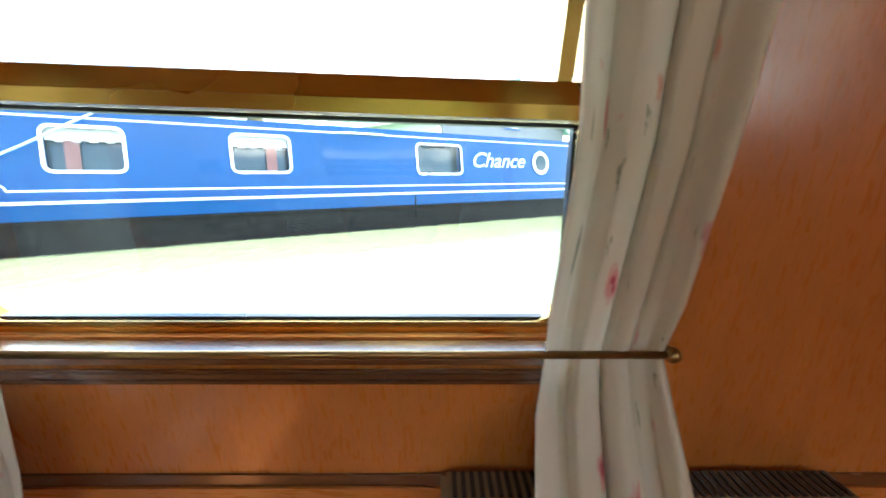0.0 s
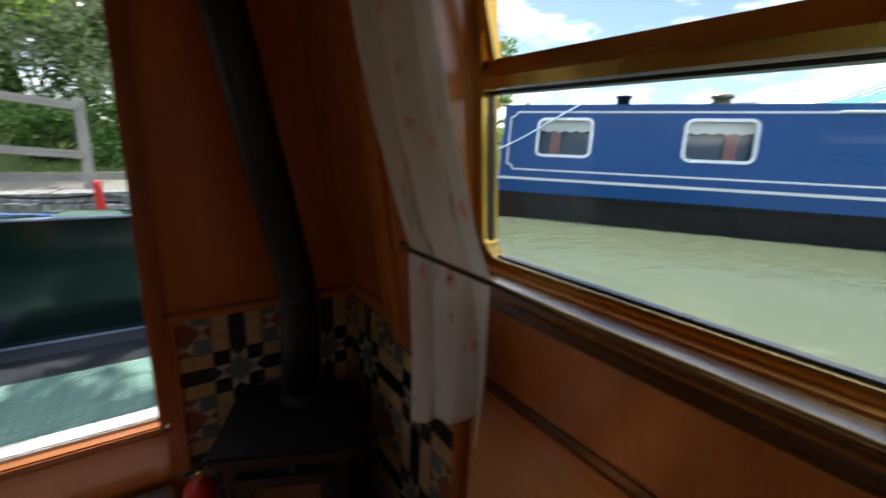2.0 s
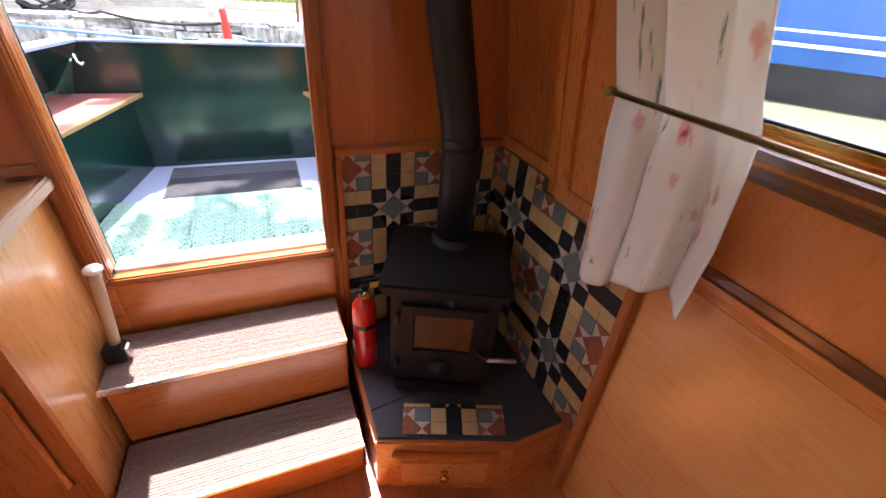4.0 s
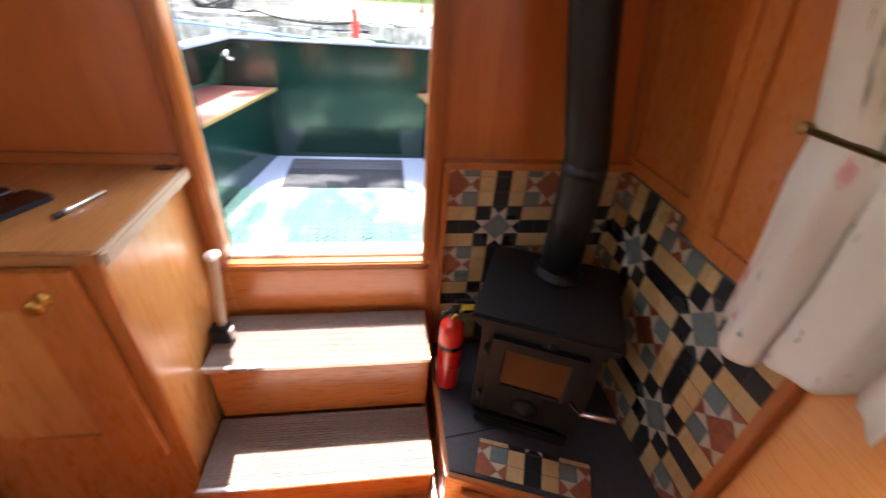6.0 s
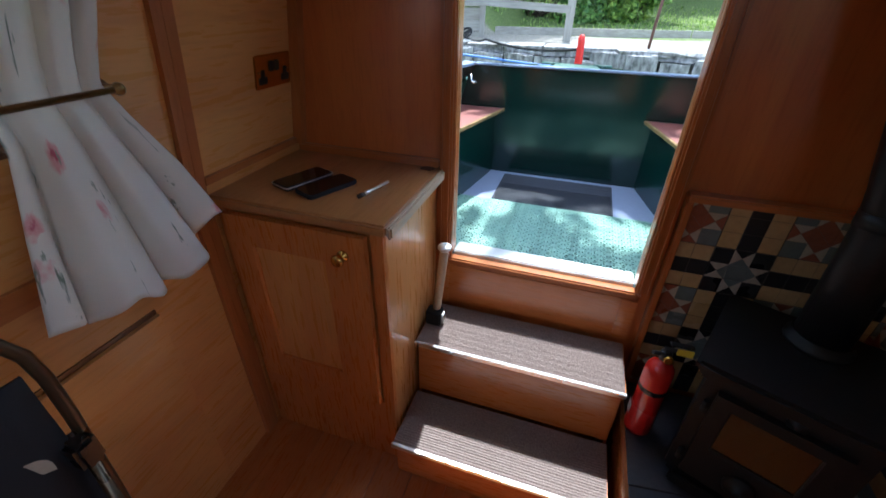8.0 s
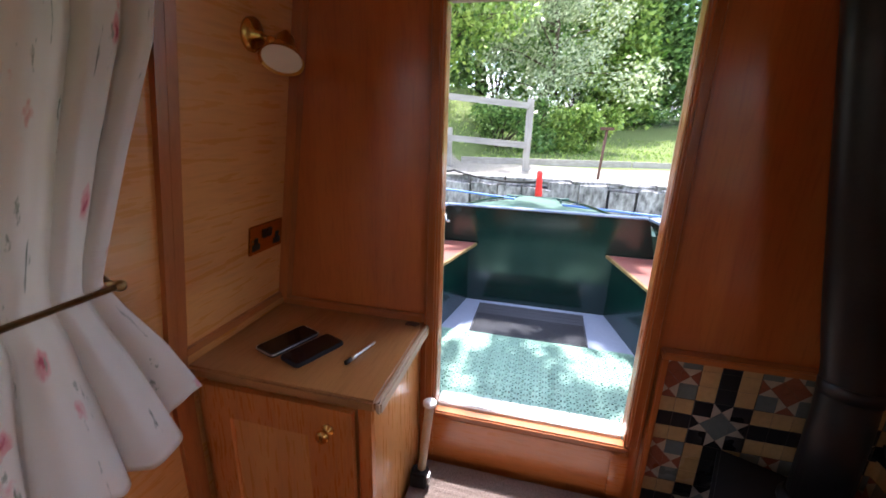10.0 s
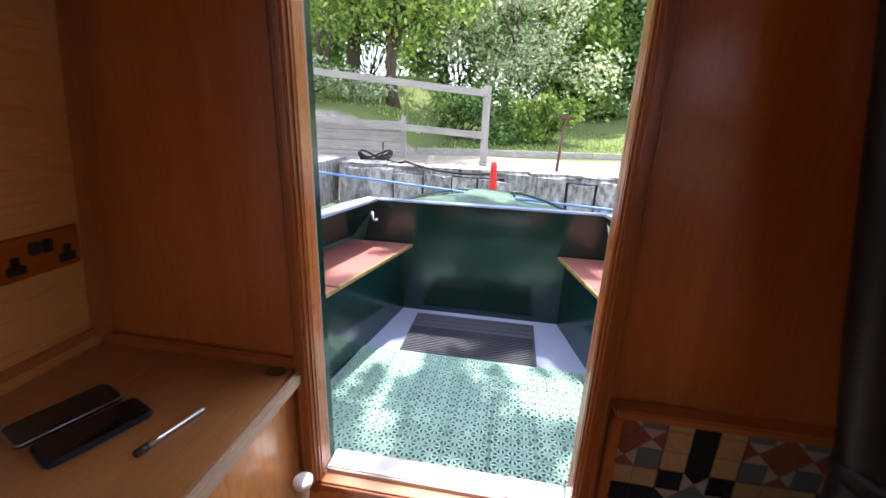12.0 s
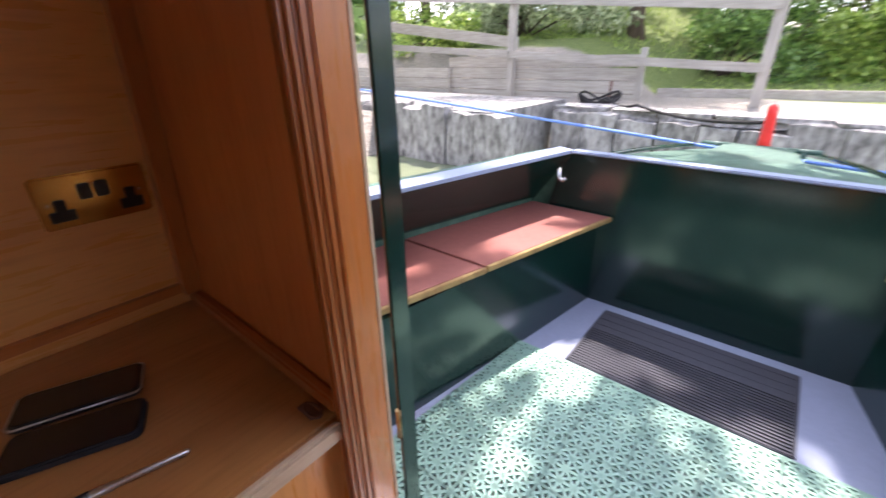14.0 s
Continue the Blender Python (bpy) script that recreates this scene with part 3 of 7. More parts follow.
structure("wall_aft", B((-0.95, 0.95, -3.95, -3.9, -0.05, 1.97, 0)), OAK_Z, "varnished oak bulkhead")

# forward bulkhead with the doorway
DECK_Z = 0.42
DX0, DX1, DZ0, DZ1 = -0.308, 0.266, 0.600, 1.772
bm = B((-0.95, DX0 - 0.022, 0.0, 0.04, -0.05, 1.97, 0), (DX1 + 0.022, 0.95, 0.0, 0.04, -0.05, 1.97, 0),
       (DX0 - 0.022, DX1 + 0.022, 0.0, 0.04, DZ1 + 0.013, 1.97, 0), (DX0 - 0.022, DX1 + 0.022, 0.0, 0.04, -0.05, DZ0 - 0.03, 0))
structure("wall_forward", bm, RED_Z, "red-brown varnished oak bulkhead round the doorway")
bm = B((-1.0, DX0 - 0.13, 0.043, 0.085, 0.3, 2.0, 0), (DX1 + 0.13, 1.0, 0.043, 0.085, 0.3, 2.0, 0),
       (DX0 - 0.128, DX1 + 0.128, 0.043, 0.085, DZ1 + 0.02, 2.0, 0), (DX0 - 0.128, DX1 + 0.128, 0.043, 0.085, 0.3, DZ0 - 0.035, 0))
structure("cabin_front_steel", bm, GREENSTEEL, "dark green painted steel cabin front")
structure("cabin_roof", B((-0.92, 0.92, -3.95, 0.10, 1.985, 2.01, 0.004)), GREENDECK, "painted steel cabin roof")

door = thing("door_1", (0, 0, DZ0), "open doorway with moulded oak trim and dark green steel frame", "doorway")
door["kind"] = "structure"
for s, x in ((-1, DX0), (1, DX1)):
    bm = bmesh.new()
    lo, hi = sorted((x, x + s * 0.044))
    box(bm, lo, hi, -0.014, -0.001, DZ0 - 0.01, DZ1 + 0.044, 0.004)
    lo, hi = sorted((x + s * 0.004, x + s * 0.020))
    box(bm, lo, hi, -0.026, -0.010, DZ0 - 0.01, DZ1 + 0.02, 0.006)
    lo, hi = sorted((x + s * 0.028, x + s * 0.040))
    box(bm, lo, hi, -0.021, -0.010, DZ0 - 0.01, DZ1 + 0.04, 0.005)
    part("trim", bm, TRIM_Z, door, "moulded oak architrave")
    bm = bmesh.new()
    lo, hi = sorted((x, x + s * 0.012))
    box(bm, lo, hi, 0.0, 0.042, DZ0, DZ1, 0.002)
    part("jamb", bm, OAK_Z, door, "worn oak jamb")
    lo, hi = sorted((x + s * 0.0005, x + s * 0.0215))
    part("edge_strip", B((lo, hi, 0.0405, 0.049, DZ0, DZ1, 0.002)), PALE_EDGE, door, "worn pale timber at the door edge")
    lo, hi = sorted((x + s * 0.025, x + s * 0.032))
    post = part("steel_frame", B((lo, hi, 0.087, 0.123, DECK_Z, DZ1 + 0.06, 0.0025)), GREENSTEEL, door, "dark green flat steel door post")
    bm = bmesh.new()
    for hz in (0.80, 1.45):
        tube(bm, [(x + s * 0.029, 0.0868, hz - 0.030), (x + s * 0.029, 0.0868, hz + 0.030)], 0.0045, 10)
    part("hinge", bm, OLDBRASS, post, "worn brass hinge pins")
bm = B((DX0 - 0.044, DX1 + 0.044, -0.014, -0.001, DZ1, DZ1 + 0.044, 0.004), (DX0 - 0.02, DX1 + 0.02, -0.026, -0.010, DZ1 + 0.004, DZ1 + 0.02, 0.006))
part("head_trim", bm, TRIM_X, door, "moulded oak architrave")
part("head_jamb", B((DX0, DX1, 0.0, 0.040, DZ1, DZ1 + 0.012, 0.002)), PALE_EDGE, door)
part("threshold", B((DX0 - 0.01, DX1 + 0.01, -0.016, 0.02, DZ0 - 0.034, DZ0 - 0.010, 0.005)), TRIM_X, door, "dark moulded oak threshold")
part("sill_strip", B((DX0, DX1, 0.021, 0.085, DZ0 - 0.03, DZ0 + 0.002, 0.004)), WHITEPAINT, door, "worn white sill strip")
part("riser_panel", B((-0.355, 0.285, -0.012, -0.001, 0.41, DZ0 - 0.034, 0.003), (-0.355, -0.31, -0.02, -0.013, 0.41, DZ0 - 0.034, 0.003), (0.235, 0.285, -0.02, -0.013, 0.41, DZ0 - 0.034, 0.003)), OAK_X, door)

# corner posts, wall battens and rails
bm = bmesh.new()
side_piece(bm, XL, -0.03, -0.001, 0.925, 1.90, 0.0, 0.03)
side_piece(bm, XR, -0.03, -0.001, 0.95, 1.90, 0.0, 0.025)
structure("trim_corner", bm, TRIM_Z, "upright oak corner moulding")
bm = bmesh.new()
for y in (-0.44, -0.415):
    side_piece(bm, XL, y - 0.014, y + 0.010, 0.0, 1.90, 0.0, 0.014)
side_piece(bm, XL, -0.445, -0.398, 0.0, 1.90, 0.0, 0.008)
structure("trim_port_batten", bm, TRIM_Z, "upright moulded oak batten")
bm = bmesh.new()
side_piece(bm, XL, -0.40, -0.03, 0.925, 0.945, 0.0, 0.012)
side_piece(bm, XL, -3.88, -0.445, 0.855, 0.90, 0.0, 0.010)
side_piece(bm, XL, -3.88, -0.001, 1.86, 1.91, 0.0, 0.035)
side_piece(bm, XR, -3.88, -0.001, 1.86, 1.91, 0.0, 0.035)
structure("trim_port_rail", bm, TRIM_Y, "fore-and-aft oak moulding")
# lower removable panel on the port side
bm = bmesh.new()
side_piece(bm, XL, -1.45, -0.625, 0.03, 0.690, 0.0, 0.014)
structure("port_access_panel", bm, PLY_Y, "pale ply access panel")
# thin dark strip drawn for the shadow in the gap over the panel
bm = bmesh.new()
side_piece(bm, XL, -1.45, -0.625, 0.692, 0.703, 0.0, 0.005)
structure("trim_panel_gap", bm, DARK_Y, "dark strip standing for the shadow line above the panel")

# starboard panelling: framed panel by the stove
bm = bmesh.new()
for y0, y1, z0, z1 in ((-0.335, -0.285, 0.905, 1.87), (-0.285, -0.03, 0.905, 0.945), (-0.63, -0.335, 0.86, 0.905), (-0.38, -0.335, 0.905, 1.87)):
    side_piece(bm, XR, y0, y1, z0, z1, 0.0, 0.012)
side_piece(bm, XR, -0.33, -0.30, 0.905, 1.87, 0.0, 0.018)
structure("trim_starboard_frame", bm, OAK_Z, "raised oak framing of the panelled side")
bm = bmesh.new()
side_piece(bm, XR, -3.88, -0.72, 0.917, 0.940, 0.0, 0.005)
structure("trim_dado_groove", bm, DARK_Y, "dark groove moulding along the cabin side")
bm = bmesh.new()
side_piece(bm, XR, -3.88, -0.70, 0.882, 0.916, 0.0, 0.010)
structure("trim_starboard_dado", bm, OAK_Y, "oak dado strip")
bm = bmesh.new()
side_piece(bm, XR, -3.88, -0.70, 0.0, 0.880, 0.0, 0.008)
structure("starboard_lower_panel", bm, PLY_Y, "pale varnished ply lower panel")
bm = bmesh.new()
side_piece(bm, XR, -1.70, -1.665, 0.94, 1.85, 0.0, 0.010)
side_piece(bm, XL, -1.70, -1.665, 0.94, 1.85, 0.0, 0.010)
structure("trim_window_stile", bm, TRIM_Z, "upright oak moulding beside the window")


def window(name, f, aft=0.0):
    """A brass-framed narrowboat window with a rounded fixed pane below and an inward-tilted hopper above."""
    s = 1 if f is XR else -1
    w = thing(name, (s * 0.9, -1.15 - aft, 1.2), "brass-framed window with an open hopper and a wooden sill", "window")
    w["kind"] = "structure"

    def gx(z):
        return s * (0.925 - 0.085 * (z - 1.19))
    y0, y1, zb, zt = -1.60 - aft, -0.650 - aft, 1.180, 1.775

    def bar(bm, y0, y1, z0, z1, d0, d1):
        p = []
        for z in (z0, z1):
            a, c = gx(z) + s * d0, gx(z) + s * d1
            p += [(a, y0, z), (c, y0, z), (c, y1, z), (a, y1, z)]
        return hexa(bm, p)
    bm = bmesh.new()
    bar(bm, y0 - 0.03, y1 + 0.03, zb - 0.019, zb, -0.022, 0.02)
    bar(bm, y0 - 0.03, y1 + 0.03, zt, zt + 0.03, -0.022, 0.02)
    bar(bm, y0 - 0.03, y0, zb, zt, -0.022, 0.02)
    bar(bm, y1, y1 + 0.03, zb, zt, -0.022, 0.02)
    # rounded inner corners
    for yc, sg in ((y0, 1), (y1, -1)):
        r = 0.045
        arc = [(yc + sg * (r - r * math.cos(a)), zb + r - r * math.sin(a)) for a in [i * math.pi / 14 for i in range(8)]]
        outline = arc + [(yc, zb)]
        front = [bm.verts.new((gx(z) - s * 0.018, y, z)) for y, z in outline]
        back = [bm.verts.new((gx(z) + s * 0.015, y, z)) for y, z in outline]
        bm.faces.new(front)
        bm.faces.new(back)
        for i in range(len(outline)):
            j = (i + 1) % len(outline)
            bm.faces.new((front[i], front[j], back[j], back[i]))
    bmesh.ops.recalc_face_normals(bm, faces=bm.faces)
    part("window_frame", bm, BRASS, w, "polished brass outer frame")
    bm = bmesh.new()
    bar(bm, y0, y1, 1.503, 1.523, -0.024, 0.012)
    p = []
    for z, d in ((1.523, -0.028), (1.556, -0.012)):
        p += [(gx(z) + s * d, y0, z), (gx(z) + s * 0.012, y0, z), (gx(z) + s * 0.012, y1, z), (gx(z) + s * d, y1, z)]
    hexa(bm, p)
    for v in bm.verts:
        v.co.z += 0.028 * ((v.co.y - y0) / (y1 - y0) - 0.45)
    part("transom", bm, BRASS, w, "broad bevelled brass transom")
    bm = bmesh.new()
    bar(bm, y0, y1, zb, zb + 0.004, -0.008, 0.008)
    bar(bm, y0, y1, 1.494, 1.500, -0.012, 0.010)
    bar(bm, y0, y0 + 0.003, zb, 1.5, -0.008, 0.008)
    bar(bm, y1 - 0.003, y1, zb, 1.5, -0.008, 0.008)
    for v in bm.verts:
        if v.co.z > 1.49:
            v.co.z += 0.028 * ((v.co.y - y0) / (y1 - y0) - 0.45)
    part("gasket", bm, BLACKPLASTIC, w, "black rubber glazing seal")
    bm = bmesh.new()
    bm.faces.new([bm.verts.new((gx(z), y, z)) for y, z in ((y0 + 0.002, zb + 0.002), (y1 - 0.002, zb + 0.002), (y1 - 0.002, 1.514), (y0 + 0.002, 1.488))])
    g = part("pane", bm, PANE, w, "fixed lower pane")
    g.visible_shadow = False
    # hopper, hinged at the transom and leaning into the cabin
    tilt = 0.33
    bm = bmesh.new()

    def hop(y0, y1, h0, h1, d0, d1):
        p = []
        for h in (h0, h1):
            z = 1.558 + h * math.cos(tilt)
            base = gx(1.558) - s * (h * math.sin(tilt) + 0.004)
            p += [(base + s * d0, y0, z), (base + s * d1, y0, z), (base + s * d1, y1, z), (base + s * d0, y1, z)]
        hexa(bm, p)
    hop(y0 + 0.01, y0 + 0.032, -0.018, 0.205, -0.010, 0.010)
    hop(y1 - 0.032, y1 - 0.01, 0, 0.205, -0.010, 0.010)
    hop(y0 + 0.01, y1 - 0.01, 0.205, 0.227, -0.010, 0.010)
    hopper = part("hopper", bm, BRASS, w, "brass hopper frame tilted inwards")
    bm = bmesh.new()
    bm.faces.new([bm.verts.new((gx(1.558) - s * (h * math.sin(tilt) + 0.004), y, 1.558 + h * math.cos(tilt))) for y, h in ((y0 + 0.03, 0.002), (y1 - 0.03, 0.002), (y1 - 0.03, 0.206), (y0 + 0.03, 0.206))])
    g = part("hopper_pane", bm, PANE, hopper)
    g.visible_shadow = False
    # timber reveal and ledge
    bm = bmesh.new()
    def rv(y0, y1, z0, z1, a0, a1, c0, c1):
        hexa(bm, [(s * a0, y0, z0), (s * c0, y0, z0), (s * c0, y1, z0), (s * a0, y1, z0), (s * a1, y0, z1), (s * c1, y0, z1), (s * c1, y1, z1), (s * a1, y1, z1)])
    rv(y0 - 0.033, y0 - 0.030, 1.15, 1.81, abs(f(1.15)), abs(f(1.81)), 0.92, 0.87)
    rv(y1 + 0.030, y1 + 0.033, 1.15, 1.81, abs(f(1.15)), abs(f(1.81)), 0.92, 0.87)
    rv(y0 - 0.03, y1 + 0.03, 1.1470, 1.1605, 0.888, 0.888, 0.945, 0.945)
    part("reveal", bm, OAK_Y, w, "oak window reveal")
    bm = bmesh.new()
    lx = abs(f(1.13))
    lo, hi = sorted((s * 0.886, s * (lx - 0.006)))
    box(bm, lo, hi, WIN_Y0 - 0.04 - aft, WIN_Y1 + 0.02 - aft, 1.138, 1.158, 0.006)
    lo, hi = sorted((s * (lx - 0.014), s * (lx + 0.0)))
    box(bm, lo, hi, WIN_Y0 - 0.04 - aft, WIN_Y1 + 0.02 - aft, 1.124, 1.137, 0.004)
    lo, hi = sorted((s * (lx - 0.008), s * (lx + 0.0)))
    box(bm, lo, hi, WIN_Y0 - 0.04 - aft, WIN_Y1 + 0.02 - aft, 1.113, 1.1235, 0.003)
    part("window_sill", bm, DARK_Y, w, "dark glossy moulded ledge")
    return w


window("window_1", XR)
window("window_2", XL)
# unseen after pair, added to let more light into the cabin
window("window_3", XR, AFT)
window("window_4", XL, AFT)

# well deck
structure("well_deck_floor", B((-0.95, 0.95, 0.086, 1.29, DECK_Z - 0.04, DECK_Z, 0)), GREYPAINT, "pale blue-grey painted well deck floor")


def lean_slab(bm, a, b, c, d, t):
    """A slab through four corners (a, b below; d, c above), thickened outwards by the vector t."""
    t = Vector(t)
    q = [Vector(v) for v in (a, b, c, d)]
    v = [bm.verts.new(p) for p in q] + [bm.verts.new(p + t) for p in q]
    for f in ((0, 1, 2, 3), (7, 6, 5, 4), (0, 4, 5, 1), (1, 5, 6, 2), (2, 6, 7, 3), (3, 7, 4, 0)):
        bm.faces.new([v[i] for i in f])
    bmesh.ops.recalc_face_normals(bm, faces=bm.faces)


bm = bmesh.new()
lean_slab(bm, (-0.80, 1.285, 0.30), (0.72, 1.285, 0.30), (0.535, 1.262, 1.015), (-0.60, 1.262, 1.015), (0, 0.02, 0))
structure("well_deck_front", bm, GREENSTEEL, "dark green gloss steel bulkhead of the fore deck")
for s, c0, c1, g0, g1, b0, b1 in ((-1, (-0.445, 1.283), (-0.64, 0.088), (-0.575, 1.262), (-0.83, 0.088), (-0.735, 1.283), (-1.02, 0.088)),
                                  (1, (0.378, 1.283), (0.650, 0.088), (0.525, 1.262), (0.80, 0.088), (0.66, 1.283), (0.99, 0.088))):
    bm = bmesh.new()
    lean_slab(bm, (*c0, DECK_Z), (*c1, DECK_Z), (*c1, 0.775), (*c0, 0.775), (s * 0.015, 0, 0))
    structure("locker_front", bm, GREENSTEEL, "dark green gloss steel locker front")
    bm = bmesh.new()
    lean_slab(bm, (*b0, 0.36), (*b1, 0.36), (*b1, 0.80), (*b0, 0.80), (s * 0.02, 0, 0))
    lean_slab(bm, (*b0, 0.80), (*b1, 0.80), (*g1, 1.015), (*g0, 1.015), (s * 0.02, 0, 0.0))
    structure("bulwark", bm, GREENSTEEL, "dark green gloss steel bulwark")
    bm = bmesh.new()
    lean_slab(bm, (g0[0], g0[1], 1.016), (g1[0], g1[1], 1.016), (g1[0] + s * 0.055, g1[1], 1.022), (g0[0] + s * 0.055, g0[1], 1.022), (0, 0, 0.012))
    structure("gunwale_inner", bm, GUNPAINT, "pale blue-grey gunwale strip")
    bm = bmesh.new()
    lean_slab(bm, (g0[0] + s * 0.056, g0[1], 1.018), (g1[0] + s * 0.056, g1[1], 1.018), (g1[0] + s * 0.16, g1[1], 1.0), (g0[0] + s * 0.14, g0[1], 1.0), (0, 0, 0.012))
    lean_slab(bm, (g0[0] + s * 0.14, g0[1], 1.0), (g1[0] + s * 0.16, g1[1], 1.0), (g1[0] + s * 0.22, g1[1], 0.0), (g0[0] + s * 0.22, g0[1], 0.0), (s * 0.012, 0, 0))
    structure("gunwale_outer", bm, GREENDECK, "weathered green outer gunwale and hull side")
bm = B((-0.58, 0.53, 1.250, 1.30, 1.016, 1.026, 0.004))
structure("fore_deck_rim", bm, GUNPAINT, "pale steel rim of the fore deck")

# fore deck and bow
bowx = -0.085


def deck_z(x, y):
    t = (y - 1.3) / 2.1
    return 0.985 - 0.24 * t - 0.10 * abs(x - bowx)


bm = bmesh.new()
rows_n = 12
prev = None
for i in range(rows_n + 1):
    y = 1.30 + 2.12 * i / rows_n
    hw = 0.72 * (1 - ((y - 1.3) / 2.14) ** 2.6) ** 0.75 + 0.02
    row = [bm.verts.new((bowx + hw * u, y, deck_z(bowx + hw * u, y))) for u in (-1, -0.6, -0.25, 0, 0.25, 0.6, 1)]
    if prev:
        for a, b_, c, d in zip(prev, prev[1:], row[1:], row):
            bm.faces.new((a, b_, c, d))
    prev = row
ext = bmesh.ops.extrude_face_region(bm, geom=list(bm.faces))["geom"]
bmesh.ops.translate(bm, verts=[g for g in ext if isinstance(g, bmesh.types.BMVert)], vec=(0, 0, -0.9))
bmesh.ops.recalc_face_normals(bm, faces=bm.faces)
structure("fore_deck", bm, GREENDECK, "weathered pale green fore deck and bow")


# ---- cabin things ----
def ring_frame(bm, ox0, ox1, oz0, oz1, ix0, ix1, iz0, iz1, y0, y1):
    """A flat four-sided frame in one piece, standing in the x-z plane, front at y0."""
    loops = []
    for (xa, xb, za, zb), y in (((ox0, ox1, oz0, oz1), y1), ((ox0 + 0.002, ox1 - 0.002, oz0 + 0.002, oz1 - 0.002), y0), ((ix0 - 0.003, ix1 + 0.003, iz0 - 0.003, iz1 + 0.003), y0), ((ix0, ix1, iz0, iz1), y0 + 0.004), ((ix0, ix1, iz0, iz1), y1)):
        loops.append([bm.verts.new((x, y, z)) for x, z in ((xa, za), (xb, za), (xb, zb), (xa, zb))])
    for A, C in zip(loops, loops[1:] + loops[:1]):
        for i in range(4):
            bm.faces.new((A[i], A[(i + 1) % 4], C[(i + 1) % 4], C[i]))
    bmesh.ops.recalc_face_normals(bm, faces=bm.faces)


def framed(*a):
    bm = bmesh.new()
    ring_frame(bm, *a)
    return bm


def steps():
    """Two carpeted boarding steps."""
    t = thing("boarding_steps", (-0.035, -0.2, 0), "two varnished oak boarding steps with grey-brown carpet treads", "steps")
    for z, yf, yb in ((0.402, -0.240, -0.022), (0.164, -0.445, -0.225)):
        part("riser", B((-0.345, 0.272, yf + 0.018, yf + 0.032, 0.002 if z < 0.2 else 0.166, z - 0.02, 0.002)), OAK_X, t)
        part("tread", B((-0.353, 0.280, yf + 0.004, yb, z - 0.020, z - 0.006, 0.002)), OAK_X, t)
        # ribbed carpet laid on the tread: one corrugated sheet
        bm = bmesh.new()
        n = 96
        prev = None
        for i in range(n + 1):
            y = yf + 0.008 + (yb - yf - 0.012) * i / n
            zz = z - 0.0030 + 0.0022 * math.sin(i * 1.5708)
            row = [bm.verts.new((x, y, zz + 0.0004 * math.sin(x * 31 + i))) for x in (-0.350, -0.2, -0.04, 0.12, 0.277)]
            if prev:
                for k in range(4):
                    bm.faces.new((prev[k], prev[k + 1], row[k + 1], row[k]))
            prev = row
        part("carpet", bm, CARPET, t, "worn ribbed grey-brown carpet")
        part("nosing", B((-0.353, 0.280, yf - 0.002, yf + 0.008, z - 0.016, z + 0.002, 0.002)), STEEL, t, "thin metal nosing")
        for x in (-0.353, 0.270):
            part("cheek", B((x, x + 0.010, yf + 0.033, yb, 0.002, z - 0.021, 0.002)), OAK_Z, t)


def cabinet():
    """A fitted corner cupboard with a framed door."""
    t = thing("corner_cabinet", (-0.6, -0.2, 0), "fitted oak corner cabinet with a framed panel door", "cabinet")
    part("body", B((-0.838, -0.362, -0.372, -0.003, 0.0, 0.868, 0.002)), PLY_Z, t)
    part("face_frame", framed(-0.836, -0.360, 0.0, 0.868, -0.812, -0.398, 0.268, 0.862, -0.386, -0.373), OAK_Z, t)
    d = part("door", framed(-0.808, -0.402, 0.272, 0.858, -0.730, -0.520, 0.374, 0.768, -0.402, -0.387), OAK_Z, t, "framed oak door")
    part("door_panel", B((-0.731, -0.519, -0.393, -0.388, 0.373, 0.769, 0)), PLY_Z, d, "flat pale panel")
    bm = bmesh.new()
    lathe(bm, [(0.004, 0), (0.016, 0.001), (0.014, 0.004), (0.006, 0.008), (0.006, 0.016), (0.014, 0.020), (0.017, 0.026), (0.013, 0.032), (0.004, 0.034)], (-0.463, -0.402, 0.800), 20, Matrix.Rotation(radians(90), 4, "X"))
    part("knob", bm, BRASS, d, "turned brass knob")
    part("worktop", B((-0.842, -0.345, -0.402, -0.002, 0.869, 0.899, 0.006)), TOP_Y, t, "worn oak top")
    part("edge_strip", B((-0.3445, -0.330, -0.404, -0.02, 0.868, 0.900, 0.005)), PALE_EDGE, t, "bare worn pale edging")
    part("upstand", B((-0.832, -0.350, -0.020, -0.0025, 0.8995, 0.925, 0.004)), TRIM_X, t, "low moulded upstand")


def phone(at, turn, label, rim):
    t = thing("phone", at, label, "phone", "phones on the cabinet")
    bm = bmesh.new()
    outline = []
    for cx, cy, a0 in ((0.026, 0.065, 0), (-0.026, 0.065, 90), (-0.026, -0.065, 180), (0.026, -0.065, 270)):
        outline += [(cx + 0.011 * math.cos(radians(a0 + k * 22.5)), cy + 0.011 * math.sin(radians(a0 + k * 22.5))) for k in range(5)]
    prism(bm, outline, 0.0, 0.0115, 0.0025)
    pieces = [part("body", bm, BLACKPLASTIC if rim else CANVAS, None, "" if rim else "matt black rubber case")]
    bm = bmesh.new()
    prism(bm, [(x * 0.90, y * 0.945) for x, y in outline], 0.0116, 0.0121)
    pieces.append(part("screen", bm, PHONEGLASS, None, "glossy dark screen"))
    if rim:
        bm = bmesh.new()
        loop = [(x * 1.012, y * 1.006, 0.0085) for x, y in outline]
        tube(bm, loop + loop[:1], 0.0016, 6)
        pieces.append(part("rim", bm, STEEL, None, "bright metal rim"))
    for o in pieces:
        o.parent = t
    t.rotation_euler = (0, 0, radians(turn))


